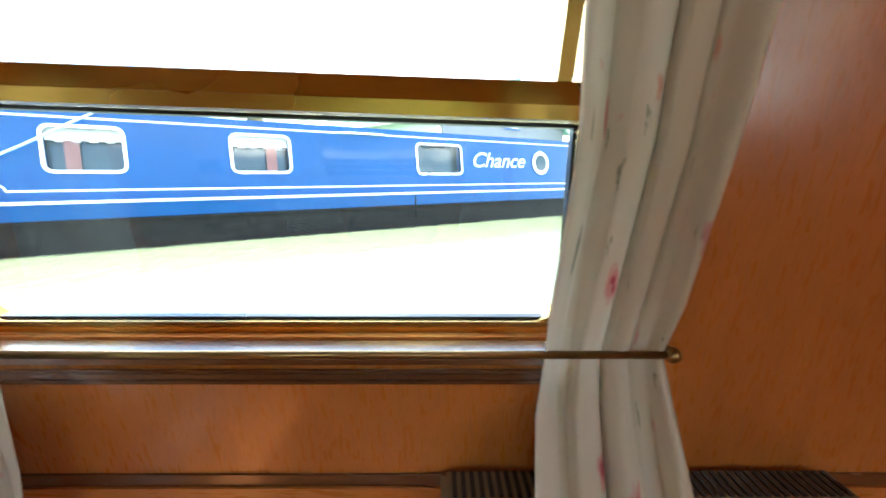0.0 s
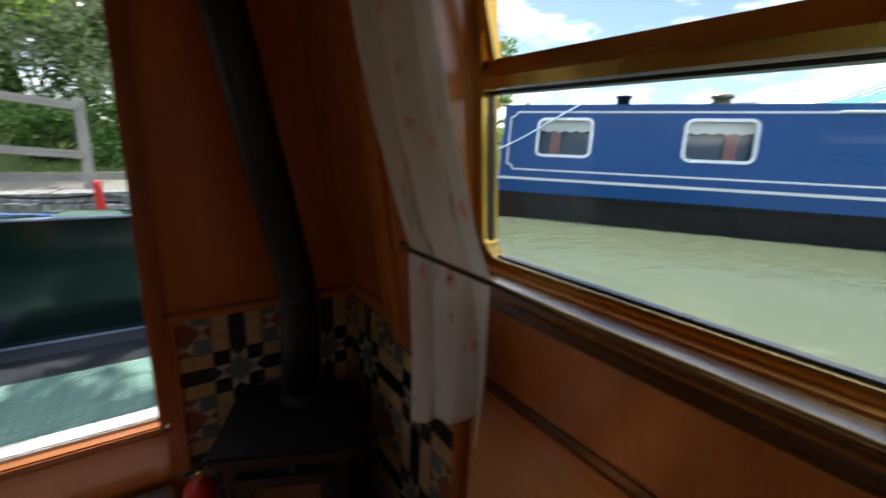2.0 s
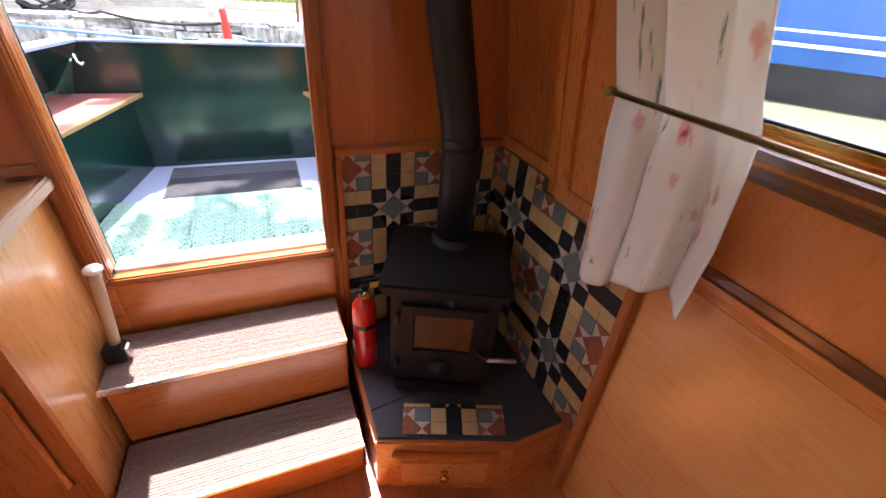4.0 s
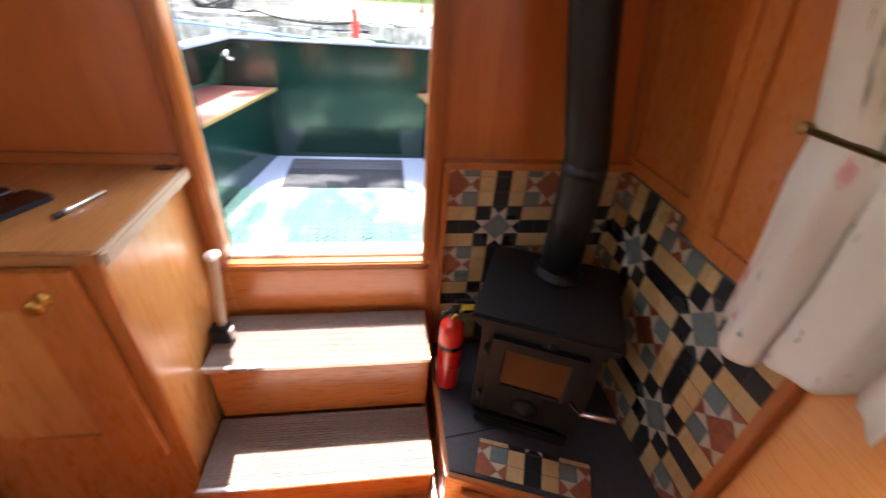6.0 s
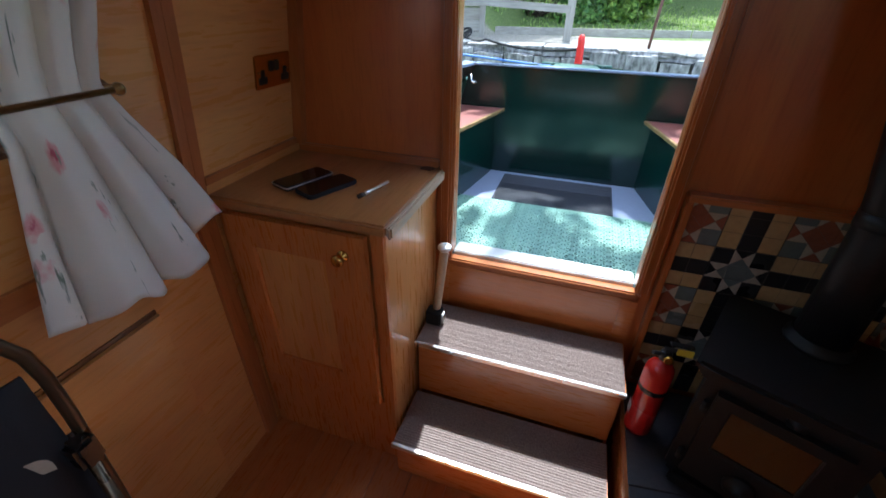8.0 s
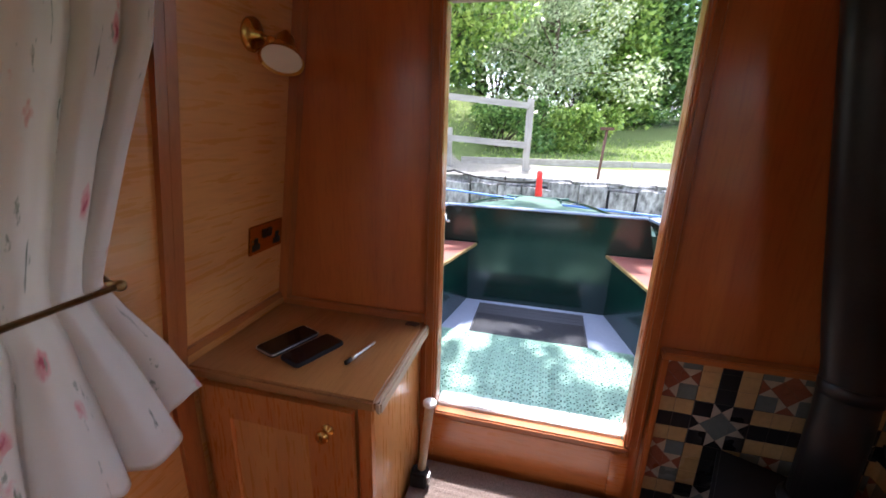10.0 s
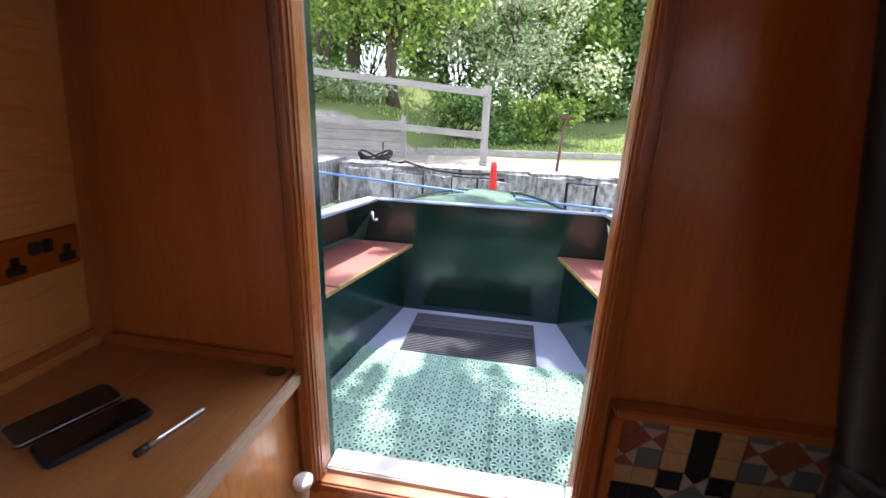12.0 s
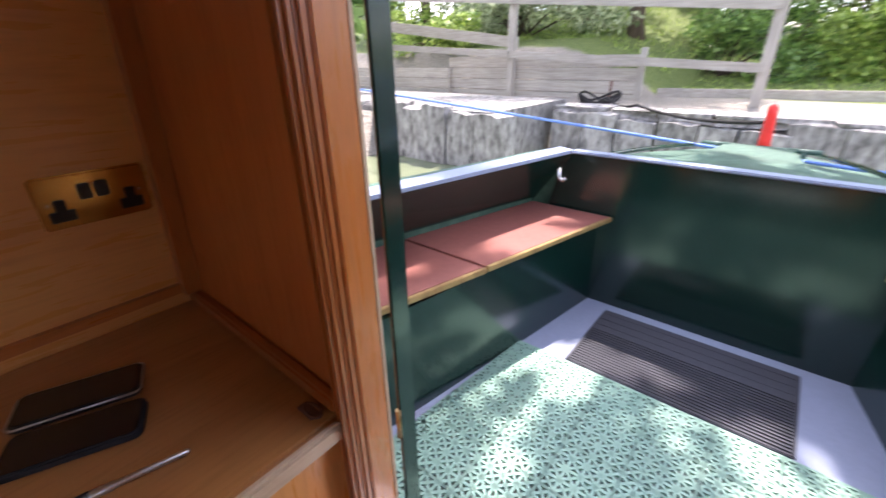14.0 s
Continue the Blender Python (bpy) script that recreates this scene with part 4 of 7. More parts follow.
def multitool():
    t = thing("pocket_screwdriver", (-0.455, -0.225, 0.900), "slim silver pocket screwdriver lying on the cabinet", "tool")
    a, b = Vector((-0.470, -0.283, 0.905)), Vector((-0.442, -0.172, 0.905))
    bm = bmesh.new()
    tube(bm, [a, a + (b - a) * 0.3, a + (b - a) * 0.34, b - (b - a) * 0.03, b], [0.0055, 0.0055, 0.004, 0.004, 0.002], 10)
    part("shaft", bm, STEEL, t)
    bm = bmesh.new()
    tube(bm, [a - (b - a) * 0.05, a + (b - a) * 0.13], 0.0062, 10)
    part("grip", bm, BLACKPLASTIC, t)


def keyring():
    bm = bmesh.new()
    tube(bm, [(-0.378 + 0.018 * math.cos(a), -0.035 + 0.009 * math.sin(a), 0.903) for a in [i * 0.449 for i in range(15)]], 0.0022, 6)
    box(bm, -0.40, -0.365, -0.046, -0.030, 0.9, 0.904, 0.001)
    one("small_hook", bm, RUST, "small dark metal catch on the cabinet top", "hook")


def socket():
    """A double brass wall socket on the leaning port side."""
    t = thing("double_socket", (XL(1.15), -0.11, 1.15), "brass double wall socket with black rocker switches", "socket")
    lean = Matrix.Translation((XL(1.156) + 0.001, -0.112, 1.156)) @ Matrix.Rotation(math.atan(0.15), 4, "Y")

    def put(bm):
        bmesh.ops.transform(bm, matrix=lean, verts=bm.verts)
        return bm
    bm = B((0.0, 0.007, -0.073, 0.073, -0.043, 0.043, 0.003))
    part("plate", put(bm), BRASS, t, "worn brass cover plate")
    for s in (-1, 1):
        bm = B((0.0072, 0.0085, s * 0.046 - 0.016, s * 0.046 + 0.016, -0.030, -0.012, 0.001), (0.0072, 0.0085, s * 0.046 - 0.007, s * 0.046 + 0.007, -0.013, 0.006, 0.001))
        part("outlet", put(bm), BLACKPLASTIC, t, "black moulded outlet")
        bm = B((0.0072, 0.0105, s * 0.011 - 0.009, s * 0.011 + 0.009, 0.000, 0.026, 0.002))
        part("switch", put(bm), BLACKPLASTIC, t, "black rocker switch")
        bm = bmesh.new()
        lathe(bm, [(0.003, 0), (0.003, 0.0015)], (0, 0, 0), 10, Matrix.Translation((0.0072, s * 0.060, 0.0)) @ Matrix.Rotation(radians(90), 4, "Y"))
        part("screw", put(bm), STEEL, t)


def wall_lamp():
    t = thing("wall_lamp", (XL(1.66), -0.18, 1.66), "polished brass swivel wall lamp with a cream reflector", "lamp")
    c = Vector((XL(1.667), -0.184, 1.667))
    lean = Matrix.Rotation(radians(90 + 8), 4, "Y")
    bm = bmesh.new()
    lathe(bm, [(0.038, 0.0), (0.038, 0.006), (0.030, 0.012), (0.014, 0.016), (0.010, 0.030)], c, 24, lean)
    part("backplate", bm, BRASS, t)
    j = c + Vector((0.040, 0.016, -0.014))
    back = c + Vector((0.052, 0.056, 0.004))
    way = Vector((0.16, -0.55, -0.80)).normalized()
    m = way.to_track_quat("Z", "Y").to_matrix().to_4x4()
    bm = bmesh.new()
    tube(bm, [c + Vector((0.02, 0, 0)), j], 0.008, 10)
    bmesh.ops.create_uvsphere(bm, u_segments=14, v_segments=8, radius=0.015, matrix=Matrix.Translation(j))
    tube(bm, [j, j + (back + way * 0.02 - j) * 0.6, back + way * 0.02], 0.006, 10)
    part("swivel", bm, BRASS, t, shade=True)
    bm = bmesh.new()
    lathe(bm, [(0.006, -0.016), (0.010, -0.012), (0.010, -0.004), (0.016, 0.0), (0.022, 0.006), (0.025, 0.026), (0.034, 0.046), (0.048, 0.066), (0.052, 0.072), (0.050, 0.072), (0.045, 0.064), (0.02, 0.040)], back, 28, m)
    part("shade", bm, BRASS, t, "brass bell shade")
    bm = bmesh.new()
    lathe(bm, [(0.005, 0.0), (0.046, 0.0005)], back + way * 0.067, 28, m)
    part("reflector", bm, ENAMEL, t, "pale round reflector")


def hearth():
    """A tiled corner hearth on an oak plinth with a drawer."""
    t = thing("hearth", (0.58, -0.3, 0), "raised corner hearth with a dark slate top on an oak plinth", "hearth")
    ol = [(0.300, -0.030), (0.300, -0.500), (0.680, -0.640), (0.852, -0.630), (0.852, -0.030)]
    bm = bmesh.new()
    prism(bm, [(x + 0.006 * (x < 0.5), y + (0.008 if y < -0.1 else 0)) for x, y in ol], 0.0, 0.218)
    part("plinth", bm, OAK_X, t, "oak plinth")
    bm = bmesh.new()
    prism(bm, ol, 0.219, 0.244, 0.003)
    part("edging", bm, TRIM_X, t, "oak edging strip")
    bm = bmesh.new()
    prism(bm, [(0.312, -0.035), (0.312, -0.398), (0.850, -0.330), (0.850, -0.035)], 0.2445, 0.252, 0.0015)
    part("slab", bm, SLATE, t, "dark slate slab")
    bm = bmesh.new()
    prism(bm, [(0.312, -0.401), (0.312, -0.490), (0.682, -0.627), (0.850, -0.617), (0.850, -0.333)], 0.2445, 0.252, 0.0015)
    part("slab", bm, SLATE, t, "dark slate slab")
    way = Vector((0.38, -0.14, 0)).normalized()
    m = Matrix.Translation((0.490, -0.570, 0.0)) @ Matrix.Rotation(math.atan2(way.y, way.x), 4, "Z")
    bm = B((-0.155, 0.155, -0.010, 0.006, 0.045, 0.195, 0.003))
    bmesh.ops.transform(bm, matrix=m, verts=bm.verts)
    d = part("drawer", bm, OAK_X, t, "oak drawer front")
    bm = B((-0.125, 0.125, -0.013, -0.0105, 0.07, 0.17, 0.002))
    bmesh.ops.transform(bm, matrix=m, verts=bm.verts)
    part("drawer_panel", bm, PLY_Y, d)
    bm = bmesh.new()
    lathe(bm, [(0.004, 0), (0.012, 0.002), (0.006, 0.008), (0.006, 0.014), (0.015, 0.020), (0.012, 0.028), (0.003, 0.030)], (0, -0.0135, 0.13), 18, Matrix.Rotation(radians(90), 4, "X"))
    bmesh.ops.transform(bm, matrix=m, verts=bm.verts)
    part("knob", bm, BRASS, d, "brass knob")


STOVE = Matrix.Translation((0.585, -0.262, 0.252)) @ Matrix.Rotation(radians(-24), 4, "Z")


def stove():
    """A small multi-fuel stove, its front towards -y in its own frame."""
    t = thing("wood_stove", STOVE.translation, "small black cast-iron wood stove with a glazed door", "stove")

    def put(bm):
        bmesh.ops.transform(bm, matrix=STOVE, verts=bm.verts)
        return bm
    w, d, h = 0.150, 0.130, 0.425
    # firebox as a shell, so that the glass looks into a hollow
    bm = B((-w, w, d - 0.02, d, 0.055, h - 0.03, 0.004), (-w, -w + 0.02, -d, d, 0.055, h - 0.03, 0.004), (w - 0.02, w, -d, d, 0.055, h - 0.03, 0.004), (-w, w, -d, d, 0.055, 0.075, 0.004), (-w, w, -d, d, h - 0.05, h - 0.03, 0.004))
    part("firebox", put(bm), BLACKIRON, t)
    bm = B((-0.178, 0.178, -0.175, 0.155, h - 0.028, h, 0.008), (-0.165, 0.165, -0.158, -0.135, h - 0.052, h - 0.029, 0.006))
    part("top_plate", put(bm), BLACKIRON, t, "overhanging black top plate")
    # front frame round the door
    bm = framed(-w, w, 0.05, h - 0.055, -0.112, 0.112, 0.075, h - 0.085, -d - 0.014, -d)
    part("front_frame", put(bm), BLACKIRON, t)
    bm = framed(-0.118, 0.118, 0.072, 0.352, -0.080, 0.080, 0.185, 0.318, -d - 0.030, -d - 0.015)
    dr = part("door", put(bm), BLACKIRON, t, "cast-iron door")
    bm = B((-0.081, 0.081, -d - 0.022, -d - 0.018, 0.183, 0.320, 0))
    part("door_glass", put(bm), STOVEGLASS, dr, "smoke-browned glass")
    bm = bmesh.new()
    lathe(bm, [(0.034, 0), (0.034, 0.006), (0.028, 0.012), (0.012, 0.014), (0.010, 0.022), (0.003, 0.023)], (0.0, -d - 0.030, 0.125), 28, Matrix.Rotation(radians(90), 4, "X"))
    part("air_wheel", put(bm), BLACKIRON, dr, "round spin-wheel air vent")
    bm = bmesh.new()
    lathe(bm, [(0.020, 0), (0.020, 0.006), (0.008, 0.010), (0.006, 0.016), (0.002, 0.017)], (0.02, -d - 0.014, 0.372 - 0.008), 20, Matrix.Rotation(radians(90), 4, "X"))
    part("top_vent", put(bm), BLACKIRON, t, "small upper air vent")
    bm = bmesh.new()
    tube(bm, [(0.105, -d - 0.03, 0.20), (0.12, -d - 0.05, 0.20), (0.135, -d - 0.056, 0.198)], 0.006, 8)
    part("handle_stem", put(bm), BLACKIRON, dr)
    bm = bmesh.new()
    tube(bm, [(0.13, -d - 0.055, 0.198), (0.215, -d - 0.050, 0.199)], [0.006, 0.007], 12)
    part("handle", put(bm), STEEL, dr, "bright coiled steel handle")
    for s in (-1, 1):
        for z in (0.12, 0.30):
            bm = bmesh.new()
            tube(bm, [(-0.128, -d - 0.024, z - 0.016), (-0.128, -d - 0.024, z + 0.016)], 0.007, 10)
            if s < 0:
                part("hinge", put(bm), BLACKIRON, dr)
            else:
                bm.free()
        for yy in (-0.105, 0.105):
            bm = B((s * 0.125 - 0.016, s * 0.125 + 0.016, yy - 0.016, yy + 0.016, 0.0005, 0.056, 0.004))
            part("leg", put(bm), BLACKIRON, t)
    bm = B((-0.13, 0.13, -0.165, -0.146, 0.012, 0.05, 0.005))
    part("ash_lip", put(bm), BLACKIRON, t)
    # brick and ash inside
    bm = B((-0.125, 0.125, 0.07, 0.108, 0.078, 0.36, 0.003), (-0.125, 0.125, -0.09, 0.07, 0.078, 0.10, 0.003))
    part("fire_brick", put(bm), CREAMT, t, "buff fire brick lining")


def flue():
    t = thing("stove_flue", (0.62, -0.2, 0.68), "matt black stove flue pipe with an elbow", "flue")
    bm = bmesh.new()
    lathe(bm, [(0.066, 0), (0.066, 0.010), (0.058, 0.014), (0.057, 0.028)], (0.622, -0.200, 0.677), 28)
    part("collar", bm, BLACKIRON, t)
    bm = bmesh.new()
    pts = [(0.622, -0.200, 0.70), (0.632, -0.178, 0.90), (0.634, -0.168, 0.98), (0.630, -0.160, 1.03), (0.620, -0.155, 1.08), (0.600, -0.150, 1.18), (0.515, -0.142, 1.62), (0.455, -0.135, 1.925)]
    tube(bm, pts, 0.053, 28)
    part("pipe", bm, FLUEPAINT, t)
    bm = bmesh.new()
    tube(bm, [(0.633, -0.172, 0.955), (0.634, -0.168, 0.985)], 0.0550, 28)
    part("joint", bm, FLUEPAINT, t)
    bm = bmesh.new()
    lathe(bm, [(0.095, 0.0), (0.095, -0.012), (0.060, -0.016)], (0.455, -0.135, 1.925), 28)
    part("ceiling_ring", bm, BLACKIRON, t)


def extinguisher():
    x, y, z = 0.342, -0.205, 0.252
    t = thing("fire_extinguisher", (x, y, z), "small red fire extinguisher with a black valve and yellow tag", "extinguisher")
    bm = bmesh.new()
    lathe(bm, [(0.030, 0.0), (0.036, 0.004), (0.037, 0.012), (0.037, 0.235), (0.034, 0.252), (0.024, 0.267), (0.014, 0.274), (0.012, 0.282)], (x, y, z), 28)
    part("cylinder", bm, REDMETAL, t, "glossy red cylinder")
    bm = bmesh.new()
    lathe(bm, [(0.0373, 0.170), (0.0376, 0.171), (0.0376, 0.186), (0.0373, 0.187)], (x, y, z), 28)
    part("strap", bm, BLACKPLASTIC, t, "black holding strap")
    bm = B((x - 0.0378, x - 0.0376, y - 0.016, y + 0.016, z + 0.06, z + 0.10, 0))
    part("label_plate", bm, WHITEPAINT, t)
    bm = bmesh.new()
    lathe(bm, [(0.015, 0.0), (0.015, 0.022), (0.010, 0.026)], (x, y, z + 0.283), 16)
    tube(bm, [(x, y, z + 0.30), (x - 0.035, y - 0.012, z + 0.306)], 0.006, 8)
    box(bm, x - 0.008, x + 0.060, y - 0.009, y + 0.009, z + 0.312, z + 0.318, 0.002)
    box(bm, x + 0.0, x + 0.056, y - 0.008, y + 0.008, z + 0.334, z + 0.340, 0.002, Matrix.Identity(4))
    part("valve", bm, BLACKPLASTIC, t, "black squeeze valve")
    bm = bmesh.new()
    lathe(bm, [(0.012, 0), (0.012, 0.010), (0.010, 0.011)], (0, 0, 0), 16, Matrix.Translation((x + 0.004, y - 0.014, z + 0.296)) @ Matrix.Rotation(radians(90), 4, "X"))
    part("gauge", bm, BRASS, t, "small brass gauge")
    bm = B((x + 0.018, x + 0.056, y - 0.012, y - 0.008, z + 0.312, z + 0.333, 0.001))
    part("tag", bm, YELLOW, t, "yellow safety tag")


def brake_handle():
    """A short white-ended lever standing beside the steps."""
    t = thing("tiller_lever", (-0.312, -0.10, 0.402), "pale wooden lever in a dark metal foot on the top step", "lever")
    bm = bmesh.new()
    tube(bm, [(-0.320, -0.120, 0.44), (-0.305, -0.095, 0.655), (-0.304, -0.094, 0.672)], [0.013, 0.014, 0.014], 14)
    part("shaft", bm, PALE_EDGE, t, "pale worn timber shaft")
    bm = bmesh.new()
    lathe(bm, [(0.016, 0), (0.021, 0.004), (0.021, 0.012), (0.016, 0.017), (0.004, 0.018)], (-0.304, -0.094, 0.670), 18)
    part("cap", bm, WHITEPAINT, t, "white cap")
    bm = B((-0.348, -0.298, -0.150, -0.105, 0.4025, 0.455, 0.004))
    f = part("foot", bm, BLACKIRON, t, "dark metal foot")
    part("clip", B((-0.297, -0.290, -0.142, -0.116, 0.412, 0.447, 0.002)), STEEL, f)


def curtain(name, s, rows, folds, seed, hem, label):
    """A gathered cotton curtain; rows: height, front edge, back edge, distance out, fold depth."""
    rnd = random.Random(seed)
    n, m = 110, 70
    ph = [rnd.uniform(0, 6.28) for _ in range(4)]
    zs = [r[0] for r in rows]
    bm = bmesh.new()
    uvl = bm.loops.layers.uv.new("UVMap")
    grid = []
    ztop, zbot = rows[0][0], rows[-1][0]
    for j in range(m + 1):
        t = j / m
        z = ztop + (zbot - ztop) * t
        col = [np.interp(-z, [-v for v in zs], [r[k] for r in rows]) for k in (1, 2, 3, 4)]
        line = []
        for i in range(n + 1):
            u = i / n
            warp = u + 0.035 * math.sin(6.28 * u * 1.7 + ph[0] + 1.5 * t) + 0.02 * math.sin(6.28 * u * 3.1 + ph[1])
            fold = math.sin(6.28 * folds * warp + ph[2] + 0.9 * math.sin(2.6 * t + ph[3]))
            fold2 = 0.35 * math.sin(6.28 * folds * 2.3 * warp + ph[1] + 2 * t)
            y = col[0] + (col[1] - col[0]) * u + 0.25 * col[3] * math.cos(6.28 * folds * warp + ph[2])
            x = s * (col[2] - col[3] * (0.55 + 0.45 * fold + 0.3 * fold2))
            zz = z + (hem(u) * max(0, (t - 0.55) / 0.45) if hem else 0)
            line.append(bm.verts.new((x, y, zz)))
        grid.append(line)
    for j in range(m):
        for i in range(n):
            f = bm.faces.new((grid[j][i], grid[j][i + 1], grid[j + 1][i + 1], grid[j + 1][i]))
            f.smooth = True
            for lp, (a, b) in zip(f.loops, ((i, j), (i + 1, j), (i + 1, j + 1), (i, j + 1))):
                lp[uvl].uv = (a / n * 0.75 + seed, b / m * 0.95)
    ob = one(name, bm, COTTON, label, "curtain", "cabin curtains")
    so = ob.modifiers.new("cloth", "SOLIDIFY")
    so.thickness = 0.0012
    return ob


CL = "white cotton curtain with pink flowers and grey-green sprigs, held back"
curtain("curtain", 1, [(1.80, -0.43, -0.70, 0.715, 0.050), (1.45, -0.475, -0.755, 0.765, 0.052), (1.23, -0.505, -0.80, 0.795, 0.032), (1.175, -0.515, -0.81, 0.800, 0.018), (1.10, -0.515, -0.82, 0.806, 0.034), (0.95, -0.525, -0.828, 0.82, 0.052), (0.78, -0.53, -0.822, 0.830, 0.068)],
        2.6, 1, lambda u: 0.025 + 0.075 * u + 0.010 * max(0.0, (u - 0.85) / 0.15) - 0.035 * math.exp(-((u - 0.22) / 0.16) ** 2) + 0.012 * math.sin(11 * u), CL)
curtain("curtain", 1, [(1.80, -1.545, -1.745, 0.715, 0.045), (1.45, -1.56, -1.725, 0.765, 0.045), (1.25, -1.545, -1.71, 0.790, 0.030), (1.175, -1.545, -1.70, 0.800, 0.018), (1.10, -1.535, -1.715, 0.798, 0.030), (0.98, -1.533, -1.735, 0.771, 0.036), (0.80, -1.53, -1.77, 0.768, 0.045)],
        3.3, 2, lambda u: 0.03 * math.sin(8 * u), CL)
curtain("curtain", -1, [(1.80, -0.45, -0.72, 0.700, 0.040), (1.60, -0.475, -0.73, 0.728, 0.042), (1.42, -0.535, -0.75, 0.755, 0.040), (1.25, -0.585, -0.765, 0.772, 0.026), (1.19, -0.592, -0.765, 0.780, 0.015), (1.12, -0.565, -0.765, 0.784, 0.026), (0.98, -0.495, -0.80, 0.80, 0.048), (0.80, -0.43, -0.84, 0.805, 0.062)],
        2.9, 3, lambda u: 0.085 - 0.11 * min(1.0, u * 2.8) + 0.085 * max(0.0, u - 0.36) + 0.016 * math.sin(21 * u), CL)
curtain("curtain", -1, [(1.80, -1.56, -1.84, 0.700, 0.035), (1.45, -1.56, -1.80, 0.755, 0.035), (1.19, -1.545, -1.735, 0.780, 0.016), (0.80, -1.50, -1.82, 0.805, 0.05)], 3.0, 4, None, CL)


def tie_bar(s, z):
    """A slim brass curtain hold-back bar on two brackets."""
    x = 0.777 if s > 0 else 0.750
    y_end = -0.518 if s > 0 else -0.585
    t = thing("curtain_hold_bar", (s * x, -1.1, z), "slim dark brass curtain hold-back bar", "curtain rod")
    bm = bmesh.new()
    tube(bm, [(s * x, y_end, z), (s * x, -1.715, z)], 0.0055, 12)
    part("bar", bm, OLDBRASS, t)
    for y in (y_end + 0.005, -1.71):
        bm = bmesh.new()
        tube(bm, [(s * (x - 0.004), y, z), (s * (abs(XR(z) if s > 0 else XL(z)) - 0.001), y, z)], [0.007, 0.007], 12)
        bmesh.ops.create_uvsphere(bm, u_segments=14, v_segments=8, radius=0.011, matrix=Matrix.Translation((s * x, y, z)))
        lathe(bm, [(0.012, 0), (0.014, 0.004)], (s * (abs(XR(z) if s > 0 else XL(z)) - 0.005), y, z), 14, Matrix.Rotation(radians(90), 4, "Y"))
        part("bracket", bm, OLDBRASS, t, "brass end bracket", True)


tie_bar(1, 1.182)
tie_bar(-1, 1.190)


def curtain_track(s):
    bm = B((s * 0.700 - 0.008, s * 0.700 + 0.008, -1.90, -0.38, 1.800, 1.822, 0.003))
    one("curtain_rail", bm, OLDBRASS, "plain brass curtain rail under the ceiling", "curtain rail")


curtain_track(1)
curtain_track(-1)


def heater():
    t = thing("convector_heater", (0.80, -1.74, 0.5), "low beige convector heater with a slotted top grille", "heater")
    part("case", B((0.772, 0.849, -2.02, -1.405, 0.50, 0.957, 0.008)), HEATERPAINT, t)
    bm = bmesh.new()
    for i in range(44):
        y = -2.005 + i * 0.0134
        box(bm, 0.788, 0.838, y, y + 0.007, 0.9575, 0.9605, 0)
    part("grille", bm, BLACKPLASTIC, t, "dark slotted grille")


def folding_chair():
    """A folded chair standing on edge against the port side: bent tube, dark canvas, one crossing leg."""
    t = thing("folding_chair", (-0.74, -1.12, 0), "folded chair with a bronze tube frame and black leaf-printed canvas", "chair")
    bm = bmesh.new()
    tube(bm, [(-0.735, -0.905, 0.011), (-0.738, -0.895, 0.40), (-0.740, -0.882, 0.70), (-0.741, -0.881, 0.79), (-0.743, -0.887, 0.845), (-0.745, -0.905, 0.886), (-0.747, -0.94, 0.908), (-0.748, -0.99, 0.914),
              (-0.748, -1.28, 0.914), (-0.747, -1.33, 0.905), (-0.745, -1.362, 0.875), (-0.742, -1.374, 0.82), (-0.735, -1.38, 0.011)], 0.011, 12)
    part("frame", bm, CHAIRTUBE, t, "bronze bent tube")
    for y0, y1 in ((-0.925, -0.902), (-1.36, -1.352)):
        bm = bmesh.new()
        tube(bm, [(-0.672, y0, 0.011), (-0.690, y0, 0.25), (-0.714, y1, 0.64)], 0.010, 12)
        part("leg", bm, CHAIRTUBE, t)
        part("pivot", B((-0.756, -0.702, y1 - 0.020, y1 + 0.020, 0.595, 0.660, 0.008)), BLACKPLASTIC, t, "black plastic pivot")
    bm = bmesh.new()
    g = [[bm.verts.new((-0.742 + 0.022 * math.sin(math.pi * i / 10) * math.sin(math.pi * j / 10), -0.905 - 0.0455 * i, 0.10 + 0.072 * j + 0.02 * math.sin(math.pi * i / 10) * (j - 8) / 10)) for i in range(11)] for j in range(11)]
    for a, b in zip(g, g[1:]):
        for i in range(10):
            bm.faces.new((a[i], a[i + 1], b[i + 1], b[i])).smooth = True
    c = part("canvas", bm, CANVAS, t, "black canvas seat")
    c.modifiers.new("cloth", "SOLIDIFY").thickness = 0.005
    for y, z, turn in ((-0.955, 0.655, 0.5), (-1.03, 0.60, -0.4), (-0.99, 0.45, 0.2), (-1.12, 0.68, 0.8)):
        bm = bmesh.new()
        pts = [(0.012 * math.sin(math.pi * k / 8), -0.030 + 0.060 * k / 8) for k in range(9)] + [(-0.012 * math.sin(math.pi * k / 8), -0.030 + 0.060 * k / 8) for k in range(7, 0, -1)]
        prism(bm, pts, 0.0, 0.001)
        u, v = (-0.905 - y) / 0.0455, (z - 0.10) / 0.072
        x = -0.742 + 0.022 * math.sin(math.pi * u / 10) * math.sin(math.pi * v / 10) + 0.0045
        bmesh.ops.transform(bm, matrix=Matrix.Translation((x, y, z)) @ Matrix.Rotation(turn, 4, "X") @ Matrix.Rotation(radians(90), 4, "Y") @ Matrix.Rotation(radians(90), 4, "Z"), verts=bm.verts)
        part("printed_leaf", bm, WHITET, c, "pale printed leaf")


